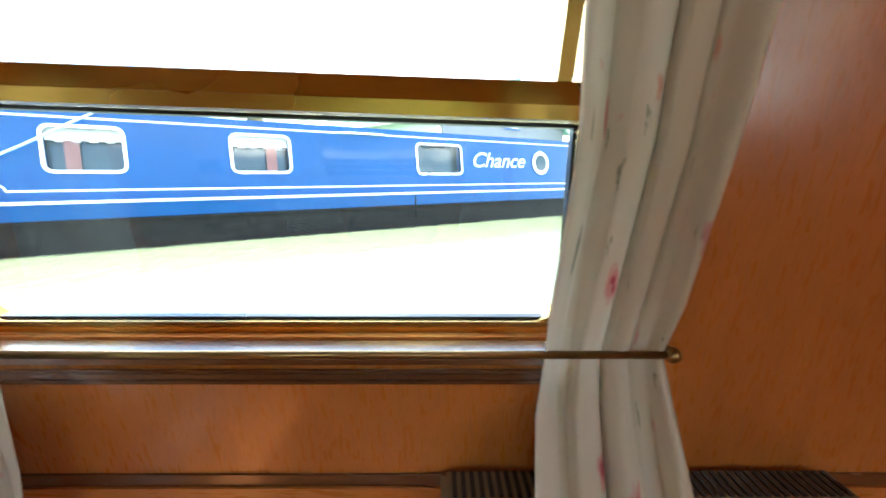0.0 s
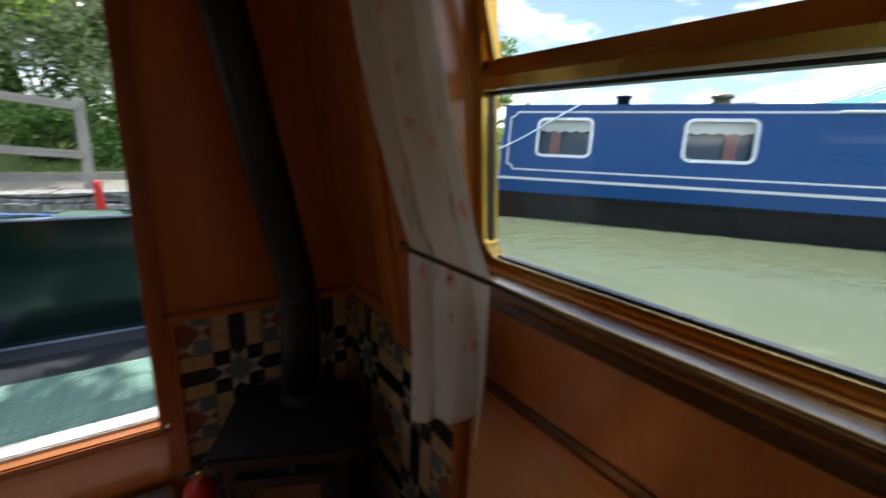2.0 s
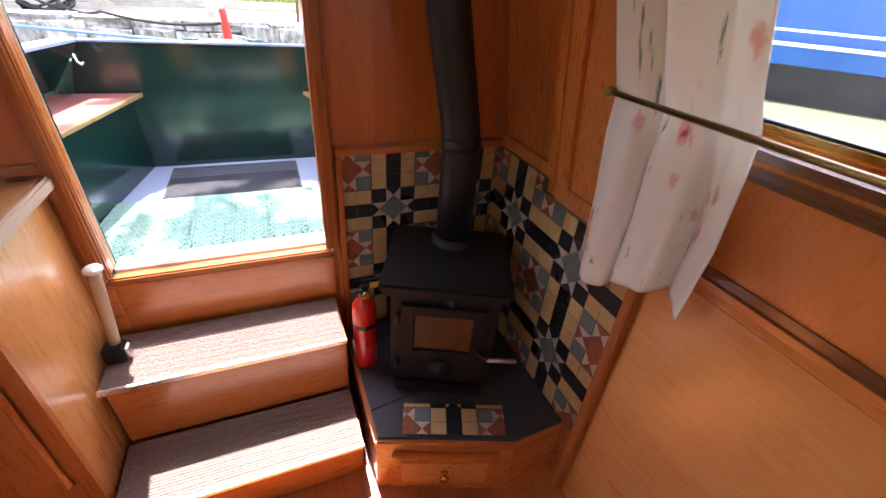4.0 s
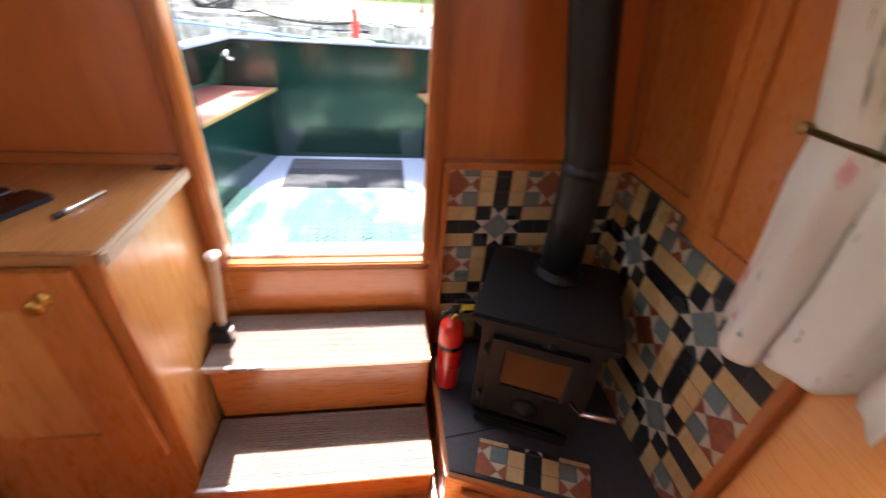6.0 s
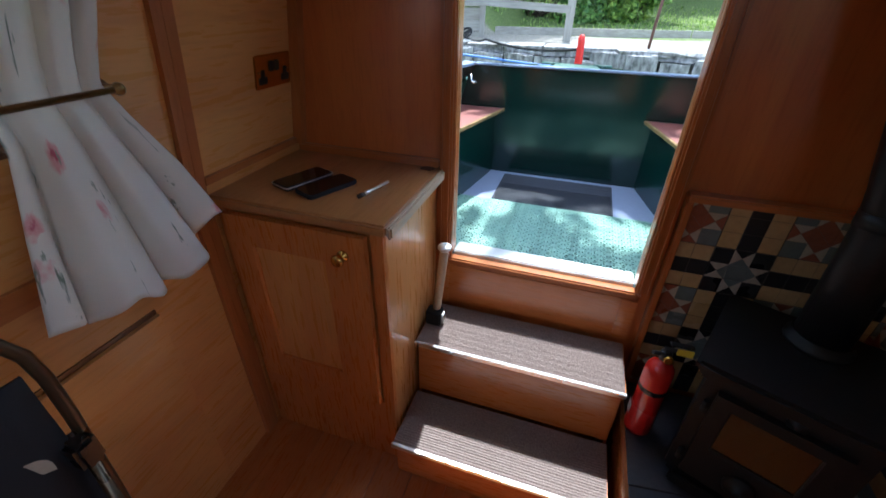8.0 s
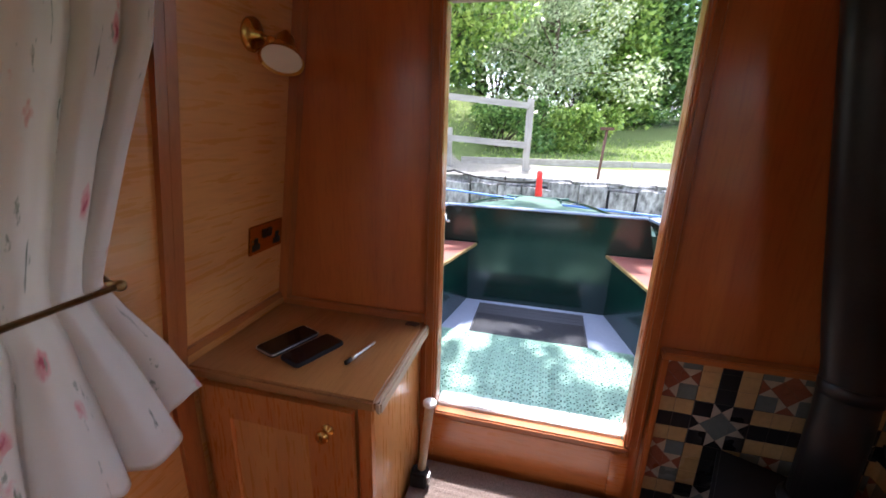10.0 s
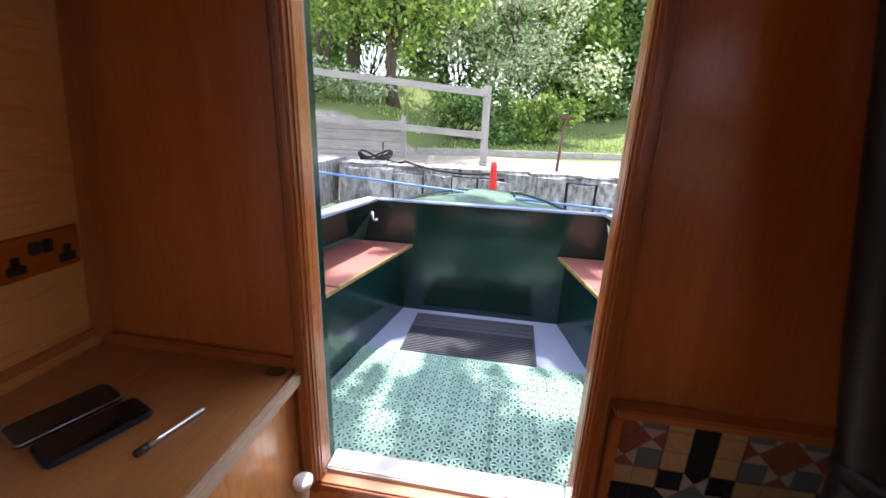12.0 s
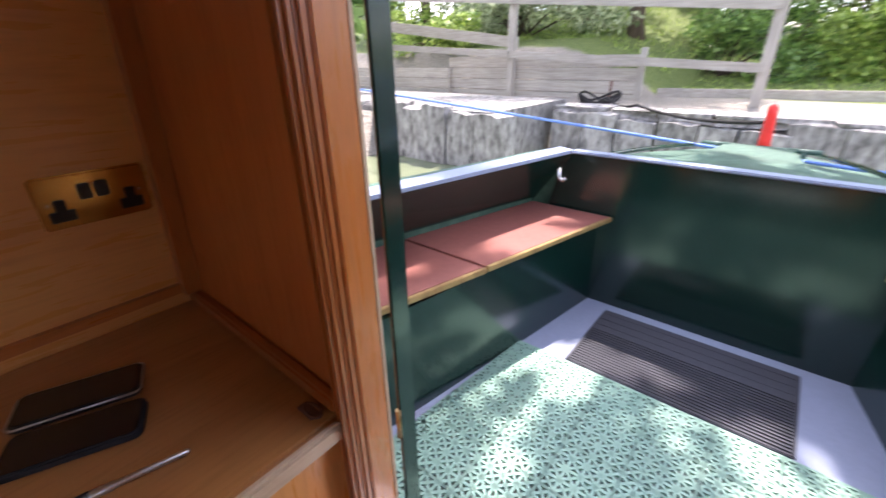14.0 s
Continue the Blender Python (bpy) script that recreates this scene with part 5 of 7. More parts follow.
steps()
cabinet()
phone((-0.668, -0.235, 0.8995), -20, "black phone with a bright metal rim, lying face up", True)
phone((-0.580, -0.258, 0.8995), -22, "black phone in a matt rubber case, lying face up", False)
multitool()
keyring()
socket()
wall_lamp()
hearth()
stove()
flue()
extinguisher()
brake_handle()
heater()
folding_chair()


# ---- tiled surround of the stove ----
def tile_bmesh(kind, size):
    """One patterned tile, three units square, of buff, black, red-brown, pale and grey pieces proud of their grout; z is its face."""
    bm = bmesh.new()
    h = size / 2 - 0.0006
    u = 2.0 / 3.0

    def poly(pts, mi, up=0.0072):
        c = Vector((sum(p[0] for p in pts) / len(pts), sum(p[1] for p in pts) / len(pts)))
        q = [c + (Vector(p) - c) * 0.965 for p in pts]
        lo = [bm.verts.new((a.x * h, a.y * h, 0.0045)) for a in q]
        hi = [bm.verts.new((a.x * h, a.y * h, up)) for a in q]
        bm.faces.new(hi).material_index = mi
        for i in range(len(q)):
            j = (i + 1) % len(q)
            bm.faces.new((lo[i], lo[j], hi[j], hi[i])).material_index = mi

    def cell(i, j, colours):
        """A unit square whole (one colour) or as four triangles: below, right, above, left."""
        x0, y0 = -1 + (i + 1) * u, -1 + (j + 1) * u
        c = [(x0, y0), (x0 + u, y0), (x0 + u, y0 + u), (x0, y0 + u)]
        if len(colours) == 1:
            poly(c, colours[0])
        else:
            mid = (x0 + u / 2, y0 + u / 2)
            for k in range(4):
                poly([c[k], c[(k + 1) % 4], mid], colours[k])
    base = [bm.verts.new((x * h, y * h, z)) for z in (0, 0.0055) for x, y in ((-1, -1), (1, -1), (1, 1), (-1, 1))]
    for f in ((4, 5, 6, 7), (0, 1, 5, 4), (1, 2, 6, 5), (2, 3, 7, 6), (3, 0, 4, 7)):
        bm.faces.new([base[i] for i in f])
    BUFF, RED, BLK, GRY, PAL = 1, 2, 3, 4, 5
    for i in (-1, 0, 1):
        for j in (-1, 0, 1):
            if kind == "star":
                if i and j:
                    cell(i, j, [BLK])
                elif not i and not j:
                    cell(i, j, [GRY])
                elif j:
                    cell(i, j, [GRY, PAL, BLK, PAL] if j > 0 else [BLK, PAL, GRY, PAL])
                else:
                    cell(i, j, [PAL, BLK, PAL, GRY] if i > 0 else [PAL, GRY, PAL, BLK])
            elif kind == "rose":
                if i and j:
                    cell(i, j, [GRY])
                elif not i and not j:
                    cell(i, j, [RED, RED, RED, RED])
                else:
                    cell(i, j, [RED, PAL, RED, PAL] if j else [PAL, RED, PAL, RED])
            else:
                on_bar = i == 0 if kind == "bar_up" else j == 0
                cell(i, j, [BLK] if on_bar else [BUFF])
    bmesh.ops.recalc_face_normals(bm, faces=bm.faces)
    return bm


TILE_MATS = [GROUT, CREAMT, BROWNT, BLACKT, GREYT, WHITET]
KINDS = ("star", "bar_across", "bar_up", "rose")


def kind_at(i, j):
    return KINDS[(i % 2) + 2 * (j % 2)]


def lay_tiles(parent, m, TS, a0, b0, amin, amax, bmin, bmax):
    """Lays tiles on the plane of m, one star centred on (a0, b0), cut off at the panel's edges."""
    whole = {k: mesh_of("patterned_tile", tile_bmesh(k, TS), TILE_MATS) for k in KINDS}
    for j in range(-5, 5):
        for i in range(-5, 5):
            a, b = a0 + i * TS, b0 + j * TS
            if a + TS / 2 < amin + 0.004 or a - TS / 2 > amax - 0.004 or b + TS / 2 < bmin + 0.004 or b - TS / 2 > bmax - 0.004:
                continue
            me = whole[kind_at(i, j)]
            if a - TS / 2 < amin or a + TS / 2 > amax or b - TS / 2 < bmin or b + TS / 2 > bmax:
                bm = tile_bmesh(kind_at(i, j), TS)
                for co, no in (((amin - a, 0, 0), (-1, 0, 0)), ((amax - a, 0, 0), (1, 0, 0)), ((0, bmin - b, 0), (0, -1, 0)), ((0, bmax - b, 0), (0, 1, 0))):
                    bmesh.ops.bisect_plane(bm, geom=bm.verts[:] + bm.edges[:] + bm.faces[:], plane_co=co, plane_no=no, clear_outer=True)
                me = mesh_of("patterned_tile", bm, TILE_MATS)
            ob = new("tile", me)
            ob.matrix_world = m @ Matrix.Translation((a, b, 0))
            ob.parent = parent
            ob.matrix_parent_inverse = Matrix.Translation(-parent.location)


def tiled_panels():
    # bulkhead panel
    t = thing("tile_panel", (0.58, -0.01, 0.25), "stove surround of geometric buff, black and red-brown tiles on the bulkhead", "tile panel")
    part("backing", B((0.330, 0.850, -0.012, -0.0005, 0.246, 0.905, 0)), GROUT, t)
    part("cap", B((0.312, 0.855, -0.040, -0.0006, 0.906, 0.926, 0.004)), TRIM_X, t, "oak capping strip")
    part("side_strip", B((0.312, 0.329, -0.036, -0.0006, 0.10, 0.905, 0.003)), TRIM_Z, t, "oak edging strip")
    lay_tiles(t, Matrix.Translation((0, -0.0125, 0)) @ Matrix.Rotation(radians(90), 4, "X"), 0.139, 0.486, 0.718, 0.331, 0.849, 0.254, 0.904)
    # starboard panel
    t = thing("tile_panel", (0.85, -0.33, 0.25), "stove surround of buff, black and red-brown tiles on the cabin side", "tile panel")
    part("backing", B((0.853, 0.8645, -0.665, -0.021, 0.246, 0.858, 0)), GROUT, t)
    part("backing", B((0.853, 0.8645, -0.284, -0.021, 0.8585, 0.904, 0)), GROUT, t)
    part("side_strip", B((0.832, 0.8645, -0.690, -0.667, 0.0, 0.84, 0.003)), TRIM_Z, t, "oak edging strip")
    m = Matrix.Translation((0.8525, 0, 0)) @ Matrix.Rotation(radians(-90), 4, "Y") @ Matrix.Rotation(radians(-90), 4, "Z")
    lay_tiles(t, m, 0.155, 0.172, 0.728, 0.022, 0.664, 0.254, 0.857)
    lay_tiles(t, m, 0.155, 0.172, 0.728, 0.022, 0.283, 0.8575, 0.9035)


tiled_panels()

# a spare strip of tiles lying on the hearth
spare = thing("spare_tiles", (0.55, -0.53, 0.252), "spare strip of patterned tiles lying on the hearth", "tiles")
m = Matrix.Translation((0.535, -0.510, 0.2525)) @ Matrix.Rotation(radians(-20), 4, "Z")
lay_tiles(spare, m, 0.139, 0.0, 0.106, -0.150, 0.150, -0.050, 0.050)


# ---- well deck things ----
def bench(s, pts, label):
    """A two-piece locker seat; pts: inner and outer plan edges, forward to aft."""
    t = thing("locker_seat", (pts[0][0][0], 0.7, 0.775), label, "seat", "locker seats")
    for a, b in ((0, 1), (1, 2)):
        (i0, o0), (i1, o1) = pts[a], pts[b]
        gap = 0.004
        q = [(i0[0], i0[1] - gap), (o0[0], o0[1] - gap), (o1[0], o1[1] + gap), (i1[0], i1[1] + gap)]
        bm = bmesh.new()
        prism(bm, q, 0.783, 0.800, 0.002)
        p = part("board", bm, SEATRED, t, "faded red-brown seat board")
        bm = bmesh.new()
        d = -s * 0.012
        prism(bm, [q[0], (q[0][0] + d, q[0][1]), (q[3][0] + d, q[3][1]), q[3]], 0.7825, 0.8005, 0.002)
        part("edge", bm, SEATEDGE, p, "yellow painted edge")


bench(-1, [((-0.405, 1.262), (-0.725, 1.262)), ((-0.545, 0.640), (-0.87, 0.640)), ((-0.67, 0.10), (-0.995, 0.10))], "faded red-brown two-board locker seat with yellow edges")
bench(1, [((0.350, 1.262), (0.648, 1.262)), ((0.500, 0.640), (0.80, 0.640)), ((0.625, 0.10), (0.96, 0.10))], "faded red-brown two-board locker seat with yellow edges")


def rubber_mat():
    t = thing("rubber_mat", (-0.05, 1.07, DECK_Z), "dark grey ribbed rubber hatch mat on the deck", "mat")
    part("sheet", B((-0.352, 0.258, 0.852, 1.226, DECK_Z + 0.0005, DECK_Z + 0.010, 0.003)), MATRUBBER, t)
    for i in range(26):
        y = 0.862 + i * 0.0138
        if i < 16 or i % 3 == 0:
            part("rib", B((-0.342, 0.248, y, y + 0.0055, DECK_Z + 0.0102, DECK_Z + 0.0145 if i < 16 else DECK_Z + 0.0115, 0)), MATRUBBER, t)


rubber_mat()


def deck_tile_mesh():
    """A square interlocking plastic tile: a field of triangular holes in an eight-spoked star lattice."""
    n, size = 4, 0.148
    c = size / n
    bm = bmesh.new()
    h = 0.010

    def bar(p, q, w):
        p, q = Vector((*p, 0)), Vector((*q, 0))
        d = (q - p).normalized()
        a = Vector((-d.y, d.x, 0)) * w
        lo = [bm.verts.new(v + Vector((0, 0, 0.004))) for v in (p - a, q - a, q + a, p + a)]
        hi = [bm.verts.new(v + Vector((0, 0, h))) for v in (p - a, q - a, q + a, p + a)]
        bm.faces.new(hi)
        for k in range(4):
            m = (k + 1) % 4
            bm.faces.new((lo[k], lo[m], hi[m], hi[k]))
    w = 0.0040
    for i in range(n + 1):
        bar((0, i * c), (size, i * c), w)
        bar((i * c, 0), (i * c, size), w)
    for i in range(n):
        for j in range(n):
            x, y = i * c, j * c
            bar((x, y), (x + c, y + c), w)
            bar((x + c, y), (x, y + c), w)
    return bm


def deck_tiles():
    t = thing("deck_tiling", (0, 0.5, DECK_Z), "sea-green interlocking perforated plastic deck tiles", "deck tiles")
    whole = mesh_of("deck_tile", deck_tile_mesh(), GREENTILE)
    s = 0.148
    edges = ((Vector((-0.520, 0.845, 0)), Vector((-0.590, 0.10, 0)), -1), (Vector((0.462, 0.845, 0)), Vector((0.600, 0.10, 0)), 1))
    for j in range(6):
        y = 0.838 - s * (j + 1)
        for i in range(9):
            x = -0.655 + i * s
            me, gone = whole, False
            for p, q, side in edges:
                n = Vector((q.y - p.y, p.x - q.x, 0)).normalized() * (-side)
                far = [(Vector((cx, cy, 0)) - p).dot(n) for cx in (x, x + s) for cy in (y, y + s)]
                if min(far) > 0:
                    gone = True
                elif max(far) > 0:
                    bm = deck_tile_mesh()
                    bmesh.ops.bisect_plane(bm, geom=bm.verts[:] + bm.edges[:] + bm.faces[:], plane_co=p - Vector((x, y, 0)), plane_no=n, clear_outer=True)
                    me = mesh_of("deck_tile", bm, GREENTILE)
            if gone or y < 0.0:
                continue
            ob = new("tile", me)
            ob.location = (x, y, DECK_Z - (0.0 if me is whole else 0.0006 + 0.0006 * (j % 2)))
            ob.parent = t
            ob.matrix_parent_inverse = Matrix.Translation(-t.location)
    # black sheet below the lattice puts shade into the tile holes
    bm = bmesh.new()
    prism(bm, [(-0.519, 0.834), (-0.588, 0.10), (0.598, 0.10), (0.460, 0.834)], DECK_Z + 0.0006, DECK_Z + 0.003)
    part("hole_shade", bm, BLACKPLASTIC, t, "black sheet standing for the shade in the tile holes")


deck_tiles()


def bow_post():
    t = thing("bow_stud", (-0.092, 3.25, 0.8), "red painted mooring stud on the bow", "mooring post")
    bm = bmesh.new()
    tube(bm, [(-0.085, 3.25, 0.73), (-0.088, 3.25, 0.82), (-0.092, 3.25, 0.98), (-0.094, 3.25, 1.025), (-0.094, 3.25, 1.05)], [0.042, 0.036, 0.030, 0.030, 0.014], 14)
    part("post", bm, REDPIN, t)
    bm = bmesh.new()
    lathe(bm, [(0.065, 0), (0.065, 0.012), (0.045, 0.014)], (-0.085, 3.25, 0.752), 18)
    part("base", bm, GREENDECK, t)


bow_post()


def bow_fittings():
    for s in (-1, 1):
        bm = bmesh.new()
        a, b = Vector((bowx + s * 0.62, 1.36, deck_z(0.6, 1.36) + 0.02)), Vector((bowx + s * 0.16, 3.05, 0.80))
        tube(bm, [a + (b - a) * t + Vector((0, 0, 0.035 * math.sin(3.14 * t))) for t in [i / 8 for i in range(9)]], 0.010, 8)
        one("deck_rail", bm, GREENSTEEL, "thin dark green deck rail", "rail", "deck rails")
        bm = bmesh.new()
        tube(bm, [(bowx + s * 0.20, 2.60, 0.80), (bowx + s * 0.20, 2.60, 0.88)], 0.014, 10)
        tube(bm, [(bowx + s * 0.13, 2.60, 0.875), (bowx + s * 0.27, 2.60, 0.875)], 0.013, 10)
        one("deck_cleat", bm, GREENDECK, "small green T-shaped cleat on the fore deck", "cleat", "deck cleats")
    m = bmesh.new()
    prism(m, [(bowx - 0.30, 1.75), (bowx + 0.30, 1.75), (bowx + 0.16, 2.65), (bowx - 0.16, 2.65)], 0.80, 0.880, 0.012)
    one("deck_hatch", m, GREENDECK, "low weathered green hatch on the fore deck", "hatch")
    bm = bmesh.new()
    tube(bm, [(-0.565, 1.13, 0.985), (-0.56, 1.12, 0.955), (-0.545, 1.12, 0.945), (-0.535, 1.12, 0.955)], 0.006, 8)
    one("coat_hook", bm, STEEL, "small bright hook under the gunwale", "hook")


bow_fittings()


def rope(name, pts, r, material, label, sag=0.0):
    pts = [Vector(p) for p in pts]
    out = []
    for a, b in zip(pts, pts[1:]):
        for i in range(10):
            t = i / 10
            out.append(a + (b - a) * t - Vector((0, 0, sag * 4 * t * (1 - t))))
    out.append(pts[-1])
    bm = bmesh.new()
    tube(bm, out, r, 8)
    one(name, bm, material, label, "rope")


rope("mooring_rope", [(-4.6, 2.6, 1.16), (-0.06, 2.55, 0.845), (3.4, 2.4, 0.70)], 0.010, ROPEBLUE, "taut blue mooring rope across the bow", 0.0)
rope("mooring_line", [(-1.62, 4.55, 0.93), (-1.2, 4.2, 0.90), (-0.10, 3.25, 0.93)], 0.013, ROPEBLACK, "slack black mooring line from the quay to the stud", 0.05)
bm = bmesh.new()
for k in range(4):
    tube(bm, [(-1.75 + 0.02 * k + (0.15 + 0.02 * k) * math.cos(a), 4.55 + 0.10 * math.sin(a + k), 0.86 + 0.025 * k + 0.05 * math.sin(a * 2 + k)) for a in [i * 0.35 for i in range(19)]], 0.013, 7)
one("rope_coil", bm, ROPEBLACK, "loose coil of black rope on the quay", "rope")

# ---- quay ----
QY = 4.08
QUAY = structure("quay_wall", B((-2.02, 9.0, QY + 0.06, QY + 0.45, -0.4, 0.80, 0)), STONE, "weathered grey stone-slab quay wall")
QUAYL = structure("quay_wall_port", B((-12.0, -2.10, 3.04, 4.60, -0.4, 0.885, 0)), STONE, "weathered grey stone-slab quay wall")


def slab_mesh(seed):
    rnd = random.Random(seed)
    bm = bmesh.new()
    v = box(bm, -0.5, 0.5, -0.5, 0.5, 0, 1, 0.0)
    bmesh.ops.subdivide_edges(bm, edges=list(bm.edges), cuts=3, use_grid_fill=True)
    for w in bm.verts:
        w.co += Vector((0.05 * noise.noise(w.co * 2.1 + Vector((seed, 0, 0))), 0.16 * noise.noise(w.co * 2.3 + Vector((0, seed, 0))), 0.03 * noise.noise(w.co * 2 + Vector((0, 0, seed)))))
    return mesh_of("slab", bm, STONE)


SLABS = [slab_mesh(i * 3.7) for i in range(6)]
rnd = random.Random(5)


def slabs(parent, x, x1, y, top):
    while x < x1:
        w = rnd.uniform(0.26, 0.40)
        ob = new("stone", SLABS[rnd.randrange(6)])
        ob.matrix_world = Matrix.Translation((x + w / 2, y + 0.03 + rnd.uniform(-0.03, 0.02), -0.35)) @ Matrix.Rotation(rnd.uniform(-0.03, 0.03), 4, "Y") @ Matrix.Diagonal((w * 0.97, 0.16, top + 0.35 + rnd.uniform(-0.05, 0.03), 1))
        ob.parent = parent
        x += w


slabs(QUAY, -2.0, 5.5, QY, 0.80)
slabs(QUAYL, -8.0, -2.12, 3.00, 0.905)
# rough coping stones along the top
x = -2.0
while x < 7.0:
    w = rnd.uniform(0.35, 0.8)
    ob = new("coping", SLABS[rnd.randrange(6)])
    ob.matrix_world = Matrix.Translation((x + w / 2, QY + 0.16, 0.775)) @ Matrix.Rotation(rnd.uniform(-0.02, 0.02), 4, "Y") @ Matrix.Diagonal((w * 0.98, 0.34, 0.075 + rnd.uniform(0, 0.02), 1))
    ob.parent = QUAY
    x += w


# ---- fence, retaining boards, bench, bin, pole ----
def fence():
    t = thing("timber_fence", (-1.8, 5.33, GZ), "weathered grey post-and-rail fence on the quay", "fence")
    for x, z1 in ((-0.345, 1.86), (-3.31, 2.09), (-6.2, 2.32)):
        part("post", B((x - 0.05, x + 0.05, 5.28, 5.38, GZ - 0.1, z1, 0.008)), POSTTIMBER, t)
    for za, zb, hgt in ((1.755, 2.03, 0.09), (1.20, 1.375, 0.09)):
        for x0, x1 in ((-3.30, -0.35), (-6.2, -3.31)):
            sl = (zb - za) / 2.96
            z0, z1 = za + (-0.35 - x0) * sl, za + (-0.35 - x1) * sl
            bm = bmesh.new()
            hexa(bm, [(x0, 5.235, z0 - hgt / 2), (x1, 5.235, z1 - hgt / 2), (x1, 5.278, z1 - hgt / 2), (x0, 5.278, z0 - hgt / 2),
                      (x0, 5.235, z0 + hgt / 2), (x1, 5.235, z1 + hgt / 2), (x1, 5.278, z1 + hgt / 2), (x0, 5.278, z0 + hgt / 2)])
            part("rail", bm, GREYTIMBER, t)


fence()
RET = thing("retaining_boards", (-3.0, 5.5, GZ), "weathered grey board retaining wall holding back the bank", "retaining wall")
for k in range(4):
    part("board", B((-4.55, -1.55, 5.46, 5.51, GZ - 0.08 + 0.155 * k, GZ + 0.061 + 0.155 * k, 0.006)), GREYTIMBER, RET)
part("end_post", B((-1.60, -1.52, 5.42, 5.455, GZ - 0.1, 1.42, 0.006)), POSTTIMBER, RET)
for k in range(3):
    part("board", B((-7.5, -4.45, 5.30, 5.35, GZ - 0.08 + 0.155 * k, GZ + 0.061 + 0.155 * k, 0.006)), GREYTIMBER, RET)
bm = bmesh.new()
hexa(bm, [(-7.5, 5.75, 1.95), (-3.4, 5.60, 1.45), (-3.4, 5.66, 1.45), (-7.5, 5.81, 1.95), (-7.5, 5.75, 2.12), (-3.4, 5.60, 1.60), (-3.4, 5.66, 1.60), (-7.5, 5.81, 2.12)])
part("sloping_board", bm, GREYTIMBER, RET)
EDG = thing("path_edging", (2.0, 6.85, GZ), "low timber edging along the gravel path", "edging")
for x0, x1, y0, y1 in ((-1.5, 1.4, 6.1, 6.75), (1.42, 4.4, 6.76, 7.0), (4.42, 8.0, 7.0, 7.2)):
    bm = bmesh.new()
    hexa(bm, [(x0, y0, GZ - 0.05), (x1, y1, GZ - 0.05), (x1, y1 + 0.05, GZ - 0.05), (x0, y0 + 0.05, GZ - 0.05), (x0, y0, GZ + 0.11), (x1, y1, GZ + 0.11), (x1, y1 + 0.05, GZ + 0.11), (x0, y0 + 0.05, GZ + 0.11)])
    part("board", bm, GREYTIMBER, EDG)

bm = bmesh.new()
tube(bm, [(0.60, 4.42, 0.75), (0.635, 4.42, 1.47)], 0.016, 10)
box(bm, 0.555, 0.715, 4.39, 4.45, 1.455, 1.49, 0.006)
one("iron_mooring_pole", bm, RUST, "rusty iron T-topped mooring pole on the quay", "pole")
bm = bmesh.new()
tube(bm, [(-1.66, 4.75, 0.80), (-1.66, 4.75, 1.08)], 0.012, 8)
one("mooring_stake", bm, RUST, "short rusty mooring stake by the rope coil", "stake")


def park_bench(at, turn):
    t = thing("park_bench", at, "park bench with brown slats and teal cast-iron ends", "bench")
    m = Matrix.Translation(at) @ Matrix.Rotation(radians(turn), 4, "Z")

    def put(bm):
        bmesh.ops.transform(bm, matrix=m, verts=bm.verts)
        return bm
    for s in (-1, 1):
        bm = bmesh.new()
        x = s * 0.58
        tube(bm, [(x, -0.28, 0), (x, -0.22, 0.22), (x, -0.24, 0.42), (x, 0.08, 0.42), (x, 0.14, 0.22), (x, 0.24, 0)], 0.022, 8)
        tube(bm, [(x, 0.08, 0.40), (x, 0.16, 0.60), (x, 0.24, 0.86)], 0.022, 8)
        tube(bm, [(x, -0.24, 0.42), (x, -0.28, 0.60), (x, -0.1, 0.64), (x, 0.17, 0.62)], 0.022, 8)
        part("end_frame", put(bm), BENCHGREEN, t, "teal cast-iron end")
    for k in range(5):
        part("seat_slat", put(B((-0.60, 0.60, -0.25 + 0.07 * k, -0.20 + 0.07 * k, 0.43, 0.45, 0.004))), BENCHWOOD, t)
    for k in range(5):
        z = 0.50 + 0.075 * k
        y = 0.115 + (z - 0.45) * 0.33
        part("back_slat", put(B((-0.60, 0.60, y, y + 0.02, z, z + 0.05, 0.004))), BENCHWOOD, t)


park_bench((4.38, 12.5, ground_height(4.38, 12.5)), -22)


def bin_(at):
    t = thing("litter_bin", at, "green litter bin with a white band", "bin")
    bm = bmesh.new()
    lathe(bm, [(0.102, 0), (0.108, 0.02), (0.112, 0.46), (0.109, 0.48)], at, 24)
    part("body", bm, BINGREEN, t)
    bm = bmesh.new()
    lathe(bm, [(0.114, 0.481), (0.118, 0.49), (0.118, 0.56), (0.105, 0.58), (0.04, 0.59)], at, 24)
    part("hood", bm, WHITEPAINT, t, "white hood")


bin_((2.42, 5.07, ground_height(2.42, 5.07)))


